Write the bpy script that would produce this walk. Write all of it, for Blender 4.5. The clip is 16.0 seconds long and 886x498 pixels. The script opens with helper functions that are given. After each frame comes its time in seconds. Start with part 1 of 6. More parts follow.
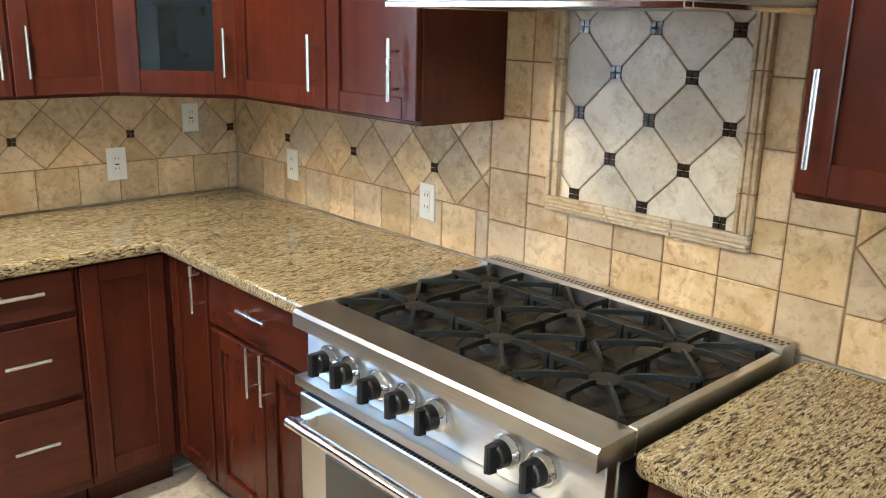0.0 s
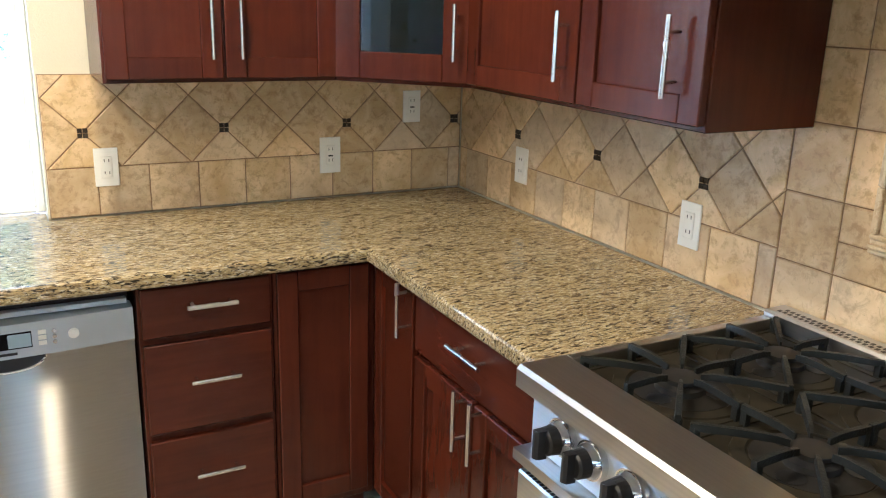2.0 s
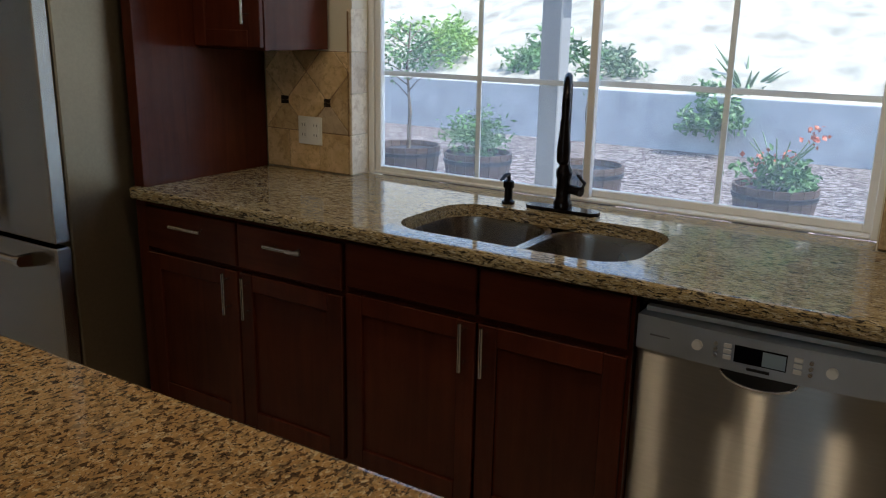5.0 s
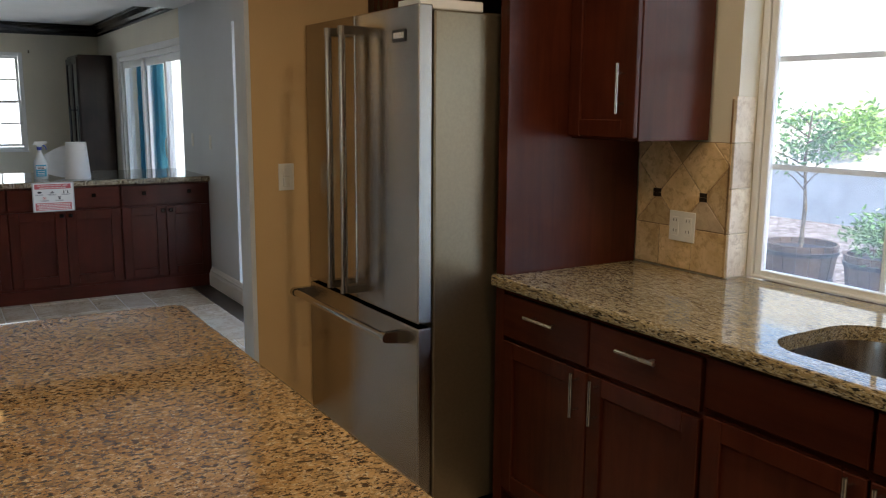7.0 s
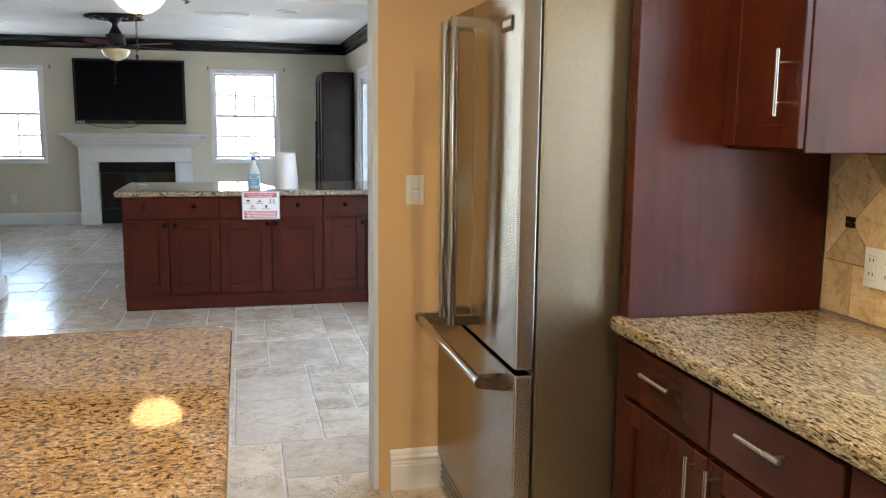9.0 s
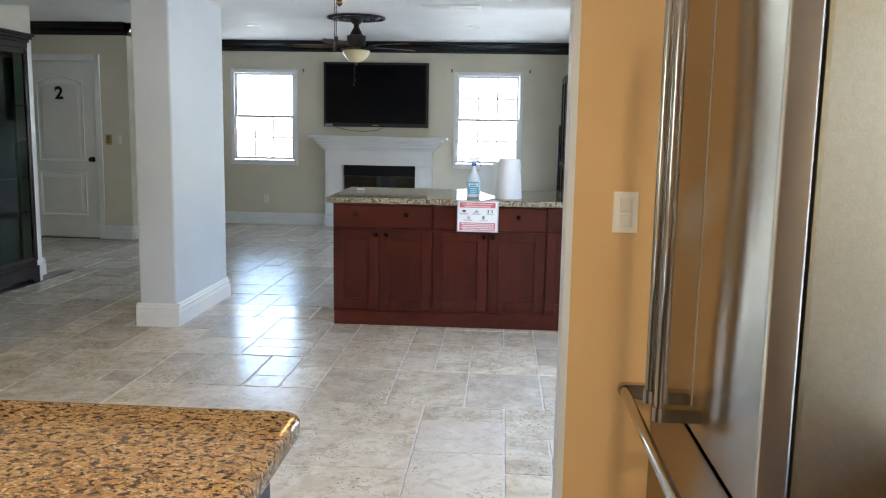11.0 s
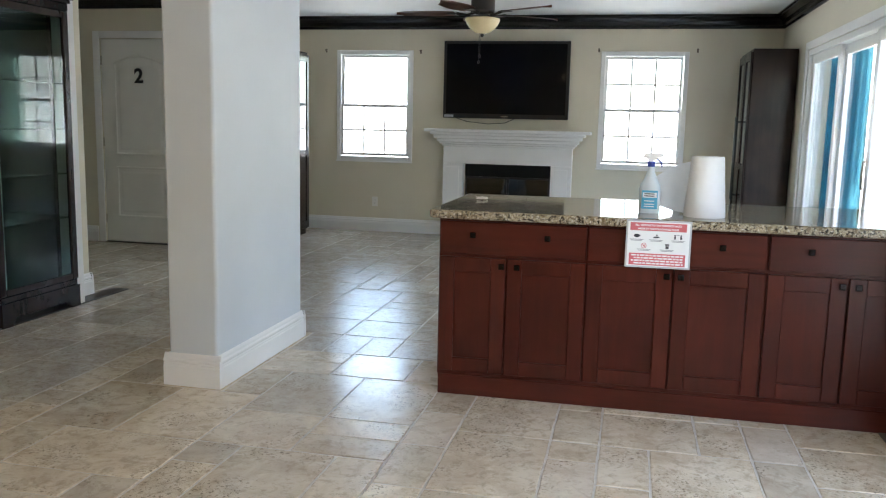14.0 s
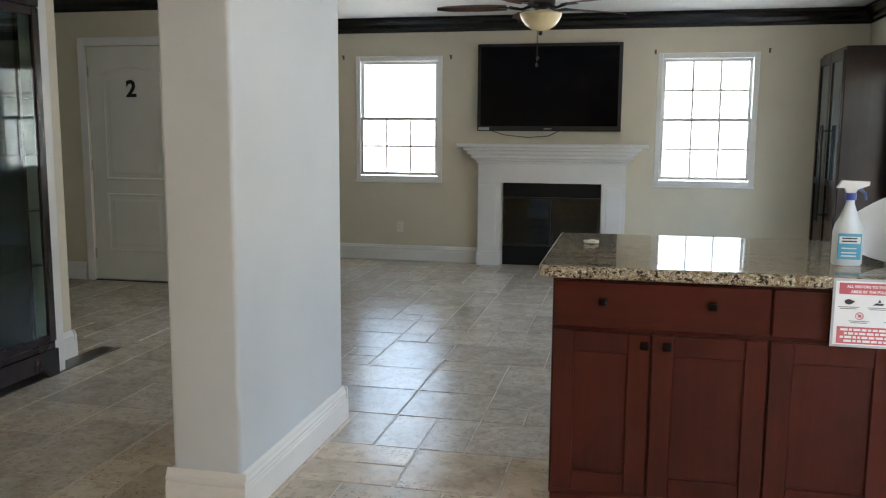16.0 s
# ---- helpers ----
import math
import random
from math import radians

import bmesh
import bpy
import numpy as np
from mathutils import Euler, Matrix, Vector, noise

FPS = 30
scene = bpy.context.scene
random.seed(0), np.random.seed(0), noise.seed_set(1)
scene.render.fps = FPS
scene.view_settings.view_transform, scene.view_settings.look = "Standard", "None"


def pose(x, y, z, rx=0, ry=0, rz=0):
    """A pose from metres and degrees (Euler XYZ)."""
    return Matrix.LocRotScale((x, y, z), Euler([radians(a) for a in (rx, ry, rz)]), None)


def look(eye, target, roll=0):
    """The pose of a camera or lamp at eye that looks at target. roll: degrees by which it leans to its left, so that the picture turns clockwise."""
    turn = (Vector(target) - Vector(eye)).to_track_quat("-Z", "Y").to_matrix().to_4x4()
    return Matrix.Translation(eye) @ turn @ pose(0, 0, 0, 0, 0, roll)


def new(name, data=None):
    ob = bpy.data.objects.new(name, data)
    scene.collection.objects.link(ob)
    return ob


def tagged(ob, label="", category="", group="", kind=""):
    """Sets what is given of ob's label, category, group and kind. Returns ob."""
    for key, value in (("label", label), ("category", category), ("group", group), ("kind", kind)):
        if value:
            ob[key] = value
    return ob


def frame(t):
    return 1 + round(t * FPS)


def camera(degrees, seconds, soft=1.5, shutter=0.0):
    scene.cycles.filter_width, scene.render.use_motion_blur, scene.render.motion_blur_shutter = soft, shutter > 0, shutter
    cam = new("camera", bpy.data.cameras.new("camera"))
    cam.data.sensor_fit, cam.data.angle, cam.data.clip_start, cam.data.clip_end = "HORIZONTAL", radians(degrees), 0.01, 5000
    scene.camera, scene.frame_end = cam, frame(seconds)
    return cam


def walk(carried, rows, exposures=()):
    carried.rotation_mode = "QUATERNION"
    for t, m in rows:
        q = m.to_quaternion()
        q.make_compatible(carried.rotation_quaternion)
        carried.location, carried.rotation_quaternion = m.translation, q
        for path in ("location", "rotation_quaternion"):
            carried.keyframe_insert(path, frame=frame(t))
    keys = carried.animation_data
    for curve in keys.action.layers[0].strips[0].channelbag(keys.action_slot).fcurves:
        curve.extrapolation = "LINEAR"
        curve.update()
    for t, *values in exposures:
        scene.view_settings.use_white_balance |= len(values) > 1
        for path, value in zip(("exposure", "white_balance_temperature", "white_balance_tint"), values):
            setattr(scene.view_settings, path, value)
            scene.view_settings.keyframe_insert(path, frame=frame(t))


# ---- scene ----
cam = camera(55.7, 16.0, 1.15)
PATH = [
    (0, (-1.763, -3.164, 1.607), (-0.443, -1.754, 1.087), 1.3),
    (0.5, (-1.7, -3.074, 1.595), (-0.389, -1.661, 1.06), 1.8),
    (1, (-1.621, -2.975, 1.585), (-0.497, -1.415, 1.032), 1.7),
    (1.5, (-1.577, -2.846, 1.572), (-0.583, -1.204, 1.01), 1.8),
    (2, (-1.531, -2.721, 1.571), (-0.617, -1.031, 1.013), 1.7),
    (2.5, (-1.442, -2.583, 1.57), (-0.789, -0.775, 1.019), 1.2),
    (3, (-1.388, -2.548, 1.556), (-1.027, -0.659, 1.007), 1.1),
    (3.5, (-1.356, -2.565, 1.531), (-1.225, -0.645, 0.988), 1.4),
    (4, (-1.289, -2.516, 1.504), (-1.511, -0.601, 0.97), 0.8),
    (4.5, (-1.253, -2.478, 1.489), (-1.917, -0.668, 0.958), 0.7),
    (5, (-1.229, -2.48, 1.491), (-2.261, -0.849, 0.967), 1.1),
    (7.5, (-1.402, -2.193, 1.491), (-3.171, -1.313, 1.179), 0.3),
    (8, (-1.471, -2.046, 1.493), (-3.319, -1.349, 1.18), 0.3),
    (8.2, (-1.483, -1.950, 1.478), (-3.355, -1.315, 1.168), 0.3),
    (9.2, (-1.60, -1.585, 1.445), (-3.49, -1.16, 1.155), 0.7),
    (10.3, (-2.0, -1.304, 1.409), (-3.973, -1.155, 1.122), 1.1),
    (10.5, (-2.083, -1.296, 1.403), (-4.061, -1.248, 1.116), 1.0),
    (11, (-2.375, -1.344, 1.416), (-4.349, -1.479, 1.126), 1.0),
    (11.5, (-2.689, -1.321, 1.399), (-4.657, -1.53, 1.107), 1.0),
    (12, (-2.988, -1.334, 1.404), (-4.942, -1.641, 1.112), 0.8),
    (12.5, (-3.308, -1.415, 1.394), (-5.245, -1.813, 1.099), 0.9),
    (13, (-3.658, -1.455, 1.333), (-5.592, -1.873, 1.039), 1.1),
    (13.5, (-3.989, -1.522, 1.307), (-5.921, -1.947, 1.014), 1.3),
    (14, (-4.279, -1.637, 1.321), (-6.21, -2.065, 1.024), 1.3),
    (14.5, (-4.567, -1.74, 1.317), (-6.498, -2.171, 1.027), 1.0),
    (15, (-4.853, -1.881, 1.329), (-6.783, -2.319, 1.04), 0.8),
    (15.5, (-5.073, -2.122, 1.348), (-7.004, -2.557, 1.064), 0.6),
    (16, (-5.351, -2.285, 1.348), (-7.286, -2.709, 1.077), 0.4),
]
walk(cam, [(t, look(eye, target, roll)) for t, eye, target, roll in PATH],
     [(0.0, 4.32, 5150, 3), (1.6, 4.15, 5100, 4), (2.2, 3.92, 5350, 7), (3.4, 2.28, 6100, 9), (4.3, 1.52, 5950, 9), (5.0, 1.55, 5950, 9),
      (7.5, 2.75, 6400, 12), (8.0, 3.3, 6350, 12), (10.3, 3.72, 6050, 10), (11.0, 3.7, 6000, 10), (12.0, 3.76, 6050, 9), (13.0, 3.76, 6250, 9), (14.0, 3.6, 6450, 10), (16.0, 3.45, 6750, 11)])

# ---- world, sun, lamps ----
world = bpy.data.worlds.new("World")
scene.world = world
world.use_nodes = True
wn = world.node_tree.nodes
sky = wn.new("ShaderNodeTexSky")
sky.sky_type = 'NISHITA'
sky.sun_disc = False
sky.sun_elevation = radians(58)
sky.sun_rotation = radians(90)
world.node_tree.links.new(sky.outputs[0], wn["Background"].inputs[0])
wn["Background"].inputs[1].default_value = 0.15
sun_data = bpy.data.lights.new("sun", 'SUN')
sun_data.energy, sun_data.angle, sun_data.color = 3.0, radians(0.5), (1.0, 0.95, 0.88)
sun = new("sun", sun_data)
sun.matrix_world = look((9, 0.0, 14), (0, 0, 0))
# daylight of the sky in the openings of the two sash windows and the dining window
for eye, aim, w, h, power in (((-14.19, -4.675, 1.51), (-10, -4.675, 1.0), 0.86, 1.18, 0.9), ((-14.19, -1.558, 1.51), (-10, -1.558, 1.0), 0.86, 1.18, 0.9),
                              ((-6.30, -0.15, 1.06), (-6.30, -4.0, 0.6), 2.2, 1.95, 1.7)):
    ld = bpy.data.lights.new("window_daylight", 'AREA')
    ld.shape, ld.size, ld.size_y, ld.energy, ld.color = 'RECTANGLE', w, h, power, (0.86, 0.93, 1.0)
    new("window_daylight", ld).matrix_world = look(eye, aim)


# ---- mesh helpers ----
def box(bm, x0, x1, y0, y1, z0, z1, bev=0.0, seg=1):
    """Adds an axis-aligned block to bm."""
    m = Matrix.LocRotScale(((x0 + x1) / 2, (y0 + y1) / 2, (z0 + z1) / 2), None, (abs(x1 - x0), abs(y1 - y0), abs(z1 - z0)))
    r = bmesh.ops.create_cube(bm, size=1, matrix=m)
    if bev:
        es = list({e for v in r["verts"] for e in v.link_edges})
        bmesh.ops.bevel(bm, geom=es, offset=bev, segments=seg, affect='EDGES', profile=0.5)
    return bm


def cyl(bm, a, b, r0, r1=None, n=16):
    """Adds a capped cylinder or cone from a to b."""
    a, b = Vector(a), Vector(b)
    d = b - a
    m = Matrix.Translation((a + b) / 2) @ d.to_track_quat('Z', 'Y').to_matrix().to_4x4()
    bmesh.ops.create_cone(bm, cap_ends=True, segments=n, radius1=r0, radius2=r0 if r1 is None else r1, depth=d.length, matrix=m)
    return bm


def ball(bm, c, r, sx=1, sy=1, sz=1, n=12):
    bmesh.ops.create_uvsphere(bm, u_segments=n, v_segments=max(6, n // 2), radius=r, matrix=Matrix.LocRotScale(c, None, (sx, sy, sz)))
    return bm


def lathe(bm, c, prof, n=24):
    """Turns a profile of (radius, height) pairs about the upright line through c."""
    rings = []
    for r, z in prof:
        rings.append([bm.verts.new((c[0] + r * math.cos(2 * math.pi * i / n), c[1] + r * math.sin(2 * math.pi * i / n), c[2] + z)) for i in range(n)])
    for p, q in zip(rings, rings[1:]):
        for i in range(n):
            bm.faces.new((p[i], p[(i + 1) % n], q[(i + 1) % n], q[i]))
    for ring in (rings[0], rings[-1]):
        bm.faces.new(ring)
    bmesh.ops.recalc_face_normals(bm, faces=bm.faces)
    return bm


def prism(bm, pts, lift):
    """A solid: the polygon pts (3D) swept by the vector lift."""
    lift = Vector(lift)
    a = [bm.verts.new(p) for p in pts]
    b = [bm.verts.new(Vector(p) + lift) for p in pts]
    n = len(pts)
    fs = [bm.faces.new(a), bm.faces.new(b[::-1])]
    for i in range(n):
        fs.append(bm.faces.new((a[i], b[i], b[(i + 1) % n], a[(i + 1) % n])))
    bmesh.ops.recalc_face_normals(bm, faces=fs)
    return bm


def tube(bm, pts, r, n=10):
    """A round tube along pts."""
    pts = [Vector(p) for p in pts]
    rings = []
    for i, p in enumerate(pts):
        d = (pts[min(i + 1, len(pts) - 1)] - pts[max(i - 1, 0)]).normalized()
        q = d.to_track_quat('Z', 'Y')
        rr = r[i] if isinstance(r, (list, tuple)) else r
        rings.append([bm.verts.new(p + q @ Vector((rr * math.cos(2 * math.pi * k / n), rr * math.sin(2 * math.pi * k / n), 0))) for k in range(n)])
    for a, b in zip(rings, rings[1:]):
        best = min(range(n), key=lambda s: (a[0].co - b[s].co).length)
        for k in range(n):
            bm.faces.new((a[k], a[(k + 1) % n], b[(k + 1 + best) % n], b[(k + best) % n]))
    bm.faces.new(rings[0])
    bm.faces.new(rings[-1])
    bmesh.ops.recalc_face_normals(bm, faces=bm.faces)
    return bm


def done(name, bm, mat, smooth=False):
    me = bpy.data.meshes.new(name)
    bm.normal_update()
    bm.to_mesh(me)
    bm.free()
    for m in mat if isinstance(mat, (list, tuple)) else [mat]:
        me.materials.append(m)
    if smooth:
        me.polygons.foreach_set("use_smooth", [True] * len(me.polygons))
        me.set_sharp_from_angle(angle=radians(40))
    return me


def part(name, bm, mat, parent, label="", smooth=False):
    """One mesh object under a thing or a part, in its thing's coordinates."""
    ob = new(name, done(name, bm, mat, smooth))
    ob.parent = parent
    if label:
        ob["label"] = label
    return ob


def thing(name, m, label, category, group="", kind=""):
    ob = new(name)
    ob.empty_display_size = 0.1
    ob.matrix_world = m
    return tagged(ob, label, category, group, kind)


def solid(name, bm, mat, label, category="", kind="", group="", smooth=False, m=None):
    ob = new(name, done(name, bm, mat, smooth))
    if m is not None:
        ob.matrix_world = m
    return tagged(ob, label, category, group, kind)


def B(*a, **k):
    return box(bmesh.new(), *a, **k)


# ---- materials ----
def material(name, rough=0.5, metal=0.0, spec=0.5):
    m = bpy.data.materials.new(name)
    m.use_nodes = True
    nt = m.node_tree
    p = nt.nodes["Principled BSDF"]
    p.inputs["Roughness"].default_value = rough
    p.inputs["Metallic"].default_value = metal
    p.inputs["Specular IOR Level"].default_value = spec
    return m, nt, p


def coords(nt, scale=(1, 1, 1), shuffle=False):
    tc = nt.nodes.new("ShaderNodeTexCoord")
    mp = nt.nodes.new("ShaderNodeMapping")
    mp.inputs["Scale"].default_value = scale
    nt.links.new(tc.outputs["Object"], mp.inputs["Vector"])
    if shuffle:
        oi = nt.nodes.new("ShaderNodeObjectInfo")
        mul = nt.nodes.new("ShaderNodeMath")
        mul.operation = 'MULTIPLY'
        mul.inputs[1].default_value = 37.0
        nt.links.new(oi.outputs["Random"], mul.inputs[0])
        nt.links.new(mul.outputs[0], mp.inputs["Location"])
    return mp.outputs[0]


def noise_tex(nt, vec, scale, detail=4, rough=0.55, dist=0.0):
    n = nt.nodes.new("ShaderNodeTexNoise")
    n.inputs["Scale"].default_value = scale
    n.inputs["Detail"].default_value = detail
    n.inputs["Roughness"].default_value = rough
    n.inputs["Distortion"].default_value = dist
    nt.links.new(vec, n.inputs["Vector"])
    return n.outputs["Fac"]


def ramp(nt, fac, stops):
    r = nt.nodes.new("ShaderNodeValToRGB")
    el = r.color_ramp.elements
    while len(el) < len(stops):
        el.new(0.5)
    for e, (pos, c) in zip(el, stops):
        e.position = pos
        e.color = (*c, 1) if len(c) == 3 else c
    nt.links.new(fac, r.inputs["Fac"])
    return r.outputs["Color"]


def mix(nt, fac, a, b, mode='MIX'):
    n = nt.nodes.new("ShaderNodeMix")
    n.data_type = 'RGBA'
    n.blend_type = mode
    for sock, val in ((n.inputs[0], fac), (n.inputs[6], a), (n.inputs[7], b)):
        if hasattr(val, "is_linked"):
            nt.links.new(val, sock)
        else:
            sock.default_value = (*val, 1) if isinstance(val, tuple) else val
    return n.outputs[2]


def bump(nt, p, height, strength=0.2, dist=0.01):
    b = nt.nodes.new("ShaderNodeBump")
    b.inputs["Strength"].default_value = strength
    b.inputs["Distance"].default_value = dist
    nt.links.new(height, b.inputs["Height"])
    nt.links.new(b.outputs[0], p.inputs["Normal"])


def random_tone(nt, col, lo, hi):
    oi = nt.nodes.new("ShaderNodeObjectInfo")
    return mix(nt, 1.0, col, ramp(nt, oi.outputs["Random"], [(0, (lo,) * 3), (1, (hi,) * 3)]), 'MULTIPLY')


def plain(name, col, rough=0.5, metal=0.0, var=0.08, scale=6.0, bmp=0.0, bscale=60.0):
    m, nt, p = material(name, rough, metal)
    v = coords(nt)
    f = noise_tex(nt, v, scale, 3)
    lo = tuple(c * (1 - var) for c in col)
    hi = tuple(min(1, c * (1 + var)) for c in col)
    nt.links.new(ramp(nt, f, [(0.3, lo), (0.7, hi)]), p.inputs["Base Color"])
    if bmp:
        bump(nt, p, noise_tex(nt, v, bscale, 3), bmp, 0.003)
    return m


def wood(name, dark, light, rough=0.30, axis='z', shuffle=True):
    m, nt, p = material(name, rough, spec=0.22)
    s = {'z': (14, 14, 1.0), 'x': (1.0, 14, 14), 'y': (14, 1.0, 14)}[axis]
    v = coords(nt, s, shuffle)
    v2 = coords(nt, (1, 1, 1), shuffle)
    g = noise_tex(nt, v, 2.2, 6, 0.6, 0.6)
    blotch = noise_tex(nt, v2, 3.6, 4)
    c = ramp(nt, g, [(0.25, dark), (0.75, light)])
    c = mix(nt, 0.55, c, ramp(nt, blotch, [(0.3, tuple(x * 1.1 for x in dark)), (0.72, tuple(x * 1.05 for x in light))]))
    nt.links.new(random_tone(nt, c, 0.88, 1.1), p.inputs["Base Color"])
    p.inputs["Coat Weight"].default_value = 0.08
    p.inputs["Coat Roughness"].default_value = 0.2
    bump(nt, p, g, 0.06, 0.002)
    return m


def steel(name, col=(0.55, 0.54, 0.52), rough=0.28, axis='x', aniso=0.0):
    m, nt, p = material(name, rough, 1.0)
    s = {'z': (220, 220, 2), 'x': (2, 220, 220), 'y': (220, 2, 220)}[axis]
    g = noise_tex(nt, coords(nt, s), 1.0, 3)
    w = noise_tex(nt, coords(nt), 3.0, 2)
    c = ramp(nt, g, [(0.2, tuple(x * 0.9 for x in col)), (0.8, tuple(min(1, x * 1.08) for x in col))])
    nt.links.new(c, p.inputs["Base Color"])
    r = nt.nodes.new("ShaderNodeMapRange")
    r.inputs["To Min"].default_value, r.inputs["To Max"].default_value = rough * 0.85, rough * 1.25
    nt.links.new(w, r.inputs["Value"])
    nt.links.new(r.outputs[0], p.inputs["Roughness"])
    if not aniso:
        bump(nt, p, g, 0.05, 0.001)
    if aniso:
        p.inputs["Anisotropic"].default_value = aniso
        p.inputs["Anisotropic Rotation"].default_value = 0.0
        tg = nt.nodes.new("ShaderNodeCombineXYZ")
        tg.inputs[2].default_value = 1.0
        nt.links.new(tg.outputs[0], p.inputs["Tangent"])
    return m


def brushed(name, col, rough, spread):
    """Steel brushed level: mirror images stay narrow across the grain and are drawn out upright."""
    m = bpy.data.materials.new(name)
    m.use_nodes = True
    nt = m.node_tree
    nt.nodes.remove(nt.nodes["Principled BSDF"])
    g = nt.nodes.new("ShaderNodeBsdfAnisotropic")
    g.inputs["Roughness"].default_value = rough
    g.inputs["Anisotropy"].default_value = -spread
    fine = noise_tex(nt, coords(nt, (2, 160, 160)), 1.0, 3)
    wide = noise_tex(nt, coords(nt), 2.5, 3)
    c = ramp(nt, fine, [(0.25, tuple(x * 0.95 for x in col)), (0.75, tuple(x * 1.04 for x in col))])
    c = mix(nt, 1.0, c, ramp(nt, wide, [(0.3, (0.93,) * 3), (0.7, (1.0,) * 3)]), 'MULTIPLY')
    nt.links.new(c, g.inputs["Color"])
    tg = nt.nodes.new("ShaderNodeCombineXYZ")
    tg.inputs[2].default_value = 1.0
    nt.links.new(tg.outputs[0], g.inputs["Tangent"])
    nt.links.new(g.outputs[0], nt.nodes["Material Output"].inputs[0])
    return m


def granite(name, stretch=(0.65, 2.9, 2.6), low=(0.30, 0.22, 0.097), high=(0.42, 0.33, 0.175), chalk=(0.58, 0.515, 0.38), ink=(0.030, 0.025, 0.018)):
    m, nt, p = material(name, 0.09, spec=0.42)
    v = coords(nt, stretch)
    warp = noise_tex(nt, v, 70, 3, 0.6, 0.35)
    big = noise_tex(nt, coords(nt, stretch), 5, 3)
    fine = noise_tex(nt, v, 170, 3, 0.65, 0.4)
    pale = noise_tex(nt, v, 95, 4, 0.6, 0.8)
    mid = noise_tex(nt, v, 48, 4, 0.6, 0.6)
    c = ramp(nt, big, [(0.3, low), (0.7, high)])
    c = mix(nt, ramp(nt, pale, [(0.535, (0, 0, 0)), (0.60, (0.9, 0.9, 0.9))]), c, chalk)
    c = mix(nt, ramp(nt, mid, [(0.52, (0, 0, 0)), (0.60, (0.8, 0.8, 0.8))]), c, (0.16, 0.11, 0.055))
    c = mix(nt, ramp(nt, warp, [(0.552, (0, 0, 0)), (0.592, (1, 1, 1))]), c, ink)
    c = mix(nt, ramp(nt, fine, [(0.58, (0, 0, 0)), (0.62, (1, 1, 1))]), c, (0.022, 0.018, 0.016))
    nt.links.new(c, p.inputs["Base Color"])
    r = nt.nodes.new("ShaderNodeMapRange")
    r.inputs["To Min"].default_value, r.inputs["To Max"].default_value = 0.03, 0.075
    nt.links.new(fine, r.inputs["Value"])
    nt.links.new(r.outputs[0], p.inputs["Roughness"])
    return m


def travertine(name, dark, light, vein, rough=0.45, lo=0.82, hi=1.1, pits=0.35, size=1.0, busy=1.0):
    m, nt, p = material(name, rough)
    v = coords(nt, (1, 1, 1), True)
    a = noise_tex(nt, v, 9 / size, 6, 0.65, 0.7)
    b = noise_tex(nt, v, 34 / size, 5, 0.7, 0.3)
    k = noise_tex(nt, v, 110, 3, 0.6)
    c = ramp(nt, a, [(0.34, dark), (0.5, tuple((x + y) / 2 for x, y in zip(dark, light))), (0.64, light)])
    c = mix(nt, ramp(nt, b, [(0.52, (0, 0, 0)), (0.66, (0.75 * busy,) * 3)]), c, vein)
    st = noise_tex(nt, v, 16 / size, 4, 0.7, 1.5)
    c = mix(nt, ramp(nt, st, [(0.55, (0, 0, 0)), (0.68, (0.6 * busy,) * 3)]), c, tuple(x * 0.85 for x in vein))
    c = mix(nt, ramp(nt, k, [(0.66, (0, 0, 0)), (0.74, (0.5 * busy,) * 3)]), c, tuple(x * 0.6 for x in vein))
    oi = nt.nodes.new("ShaderNodeObjectInfo")
    hop = nt.nodes.new("ShaderNodeMath")
    hop.operation = 'FRACT'
    mul = nt.nodes.new("ShaderNodeMath")
    mul.operation = 'MULTIPLY'
    mul.inputs[1].default_value = 17.3
    nt.links.new(oi.outputs["Random"], mul.inputs[0])
    nt.links.new(mul.outputs[0], hop.inputs[0])
    grey = tuple(sum(dark) / 3 * f for f in (1.18, 1.05, 0.92))
    c = mix(nt, ramp(nt, hop.outputs[0], [(0.55, (0, 0, 0)), (1.0, (0.45, 0.45, 0.45))]), c, grey)
    patch = noise_tex(nt, coords(nt, (1, 1, 1), True), 3.5, 3, 0.6)
    k2 = noise_tex(nt, v, 70, 3, 0.6, 0.4)
    pit = mix(nt, 1.0, ramp(nt, patch, [(0.50, (0, 0, 0)), (0.60, (1, 1, 1))]), ramp(nt, k2, [(0.57, (0, 0, 0)), (0.62, (1, 1, 1))]), 'MULTIPLY')
    c = mix(nt, mix(nt, 1.0, pit, (min(1.0, pits * 0.7),) * 3, 'MULTIPLY'), c, tuple(x * 0.5 for x in vein))
    nt.links.new(random_tone(nt, c, lo, hi), p.inputs["Base Color"])
    holes = mix(nt, ramp(nt, patch, [(0.5, (0, 0, 0)), (0.62, (1, 1, 1))]), (0.5, 0.5, 0.5), k)
    bump(nt, p, mix(nt, 0.6, b, holes), pits, 0.0025)
    return m


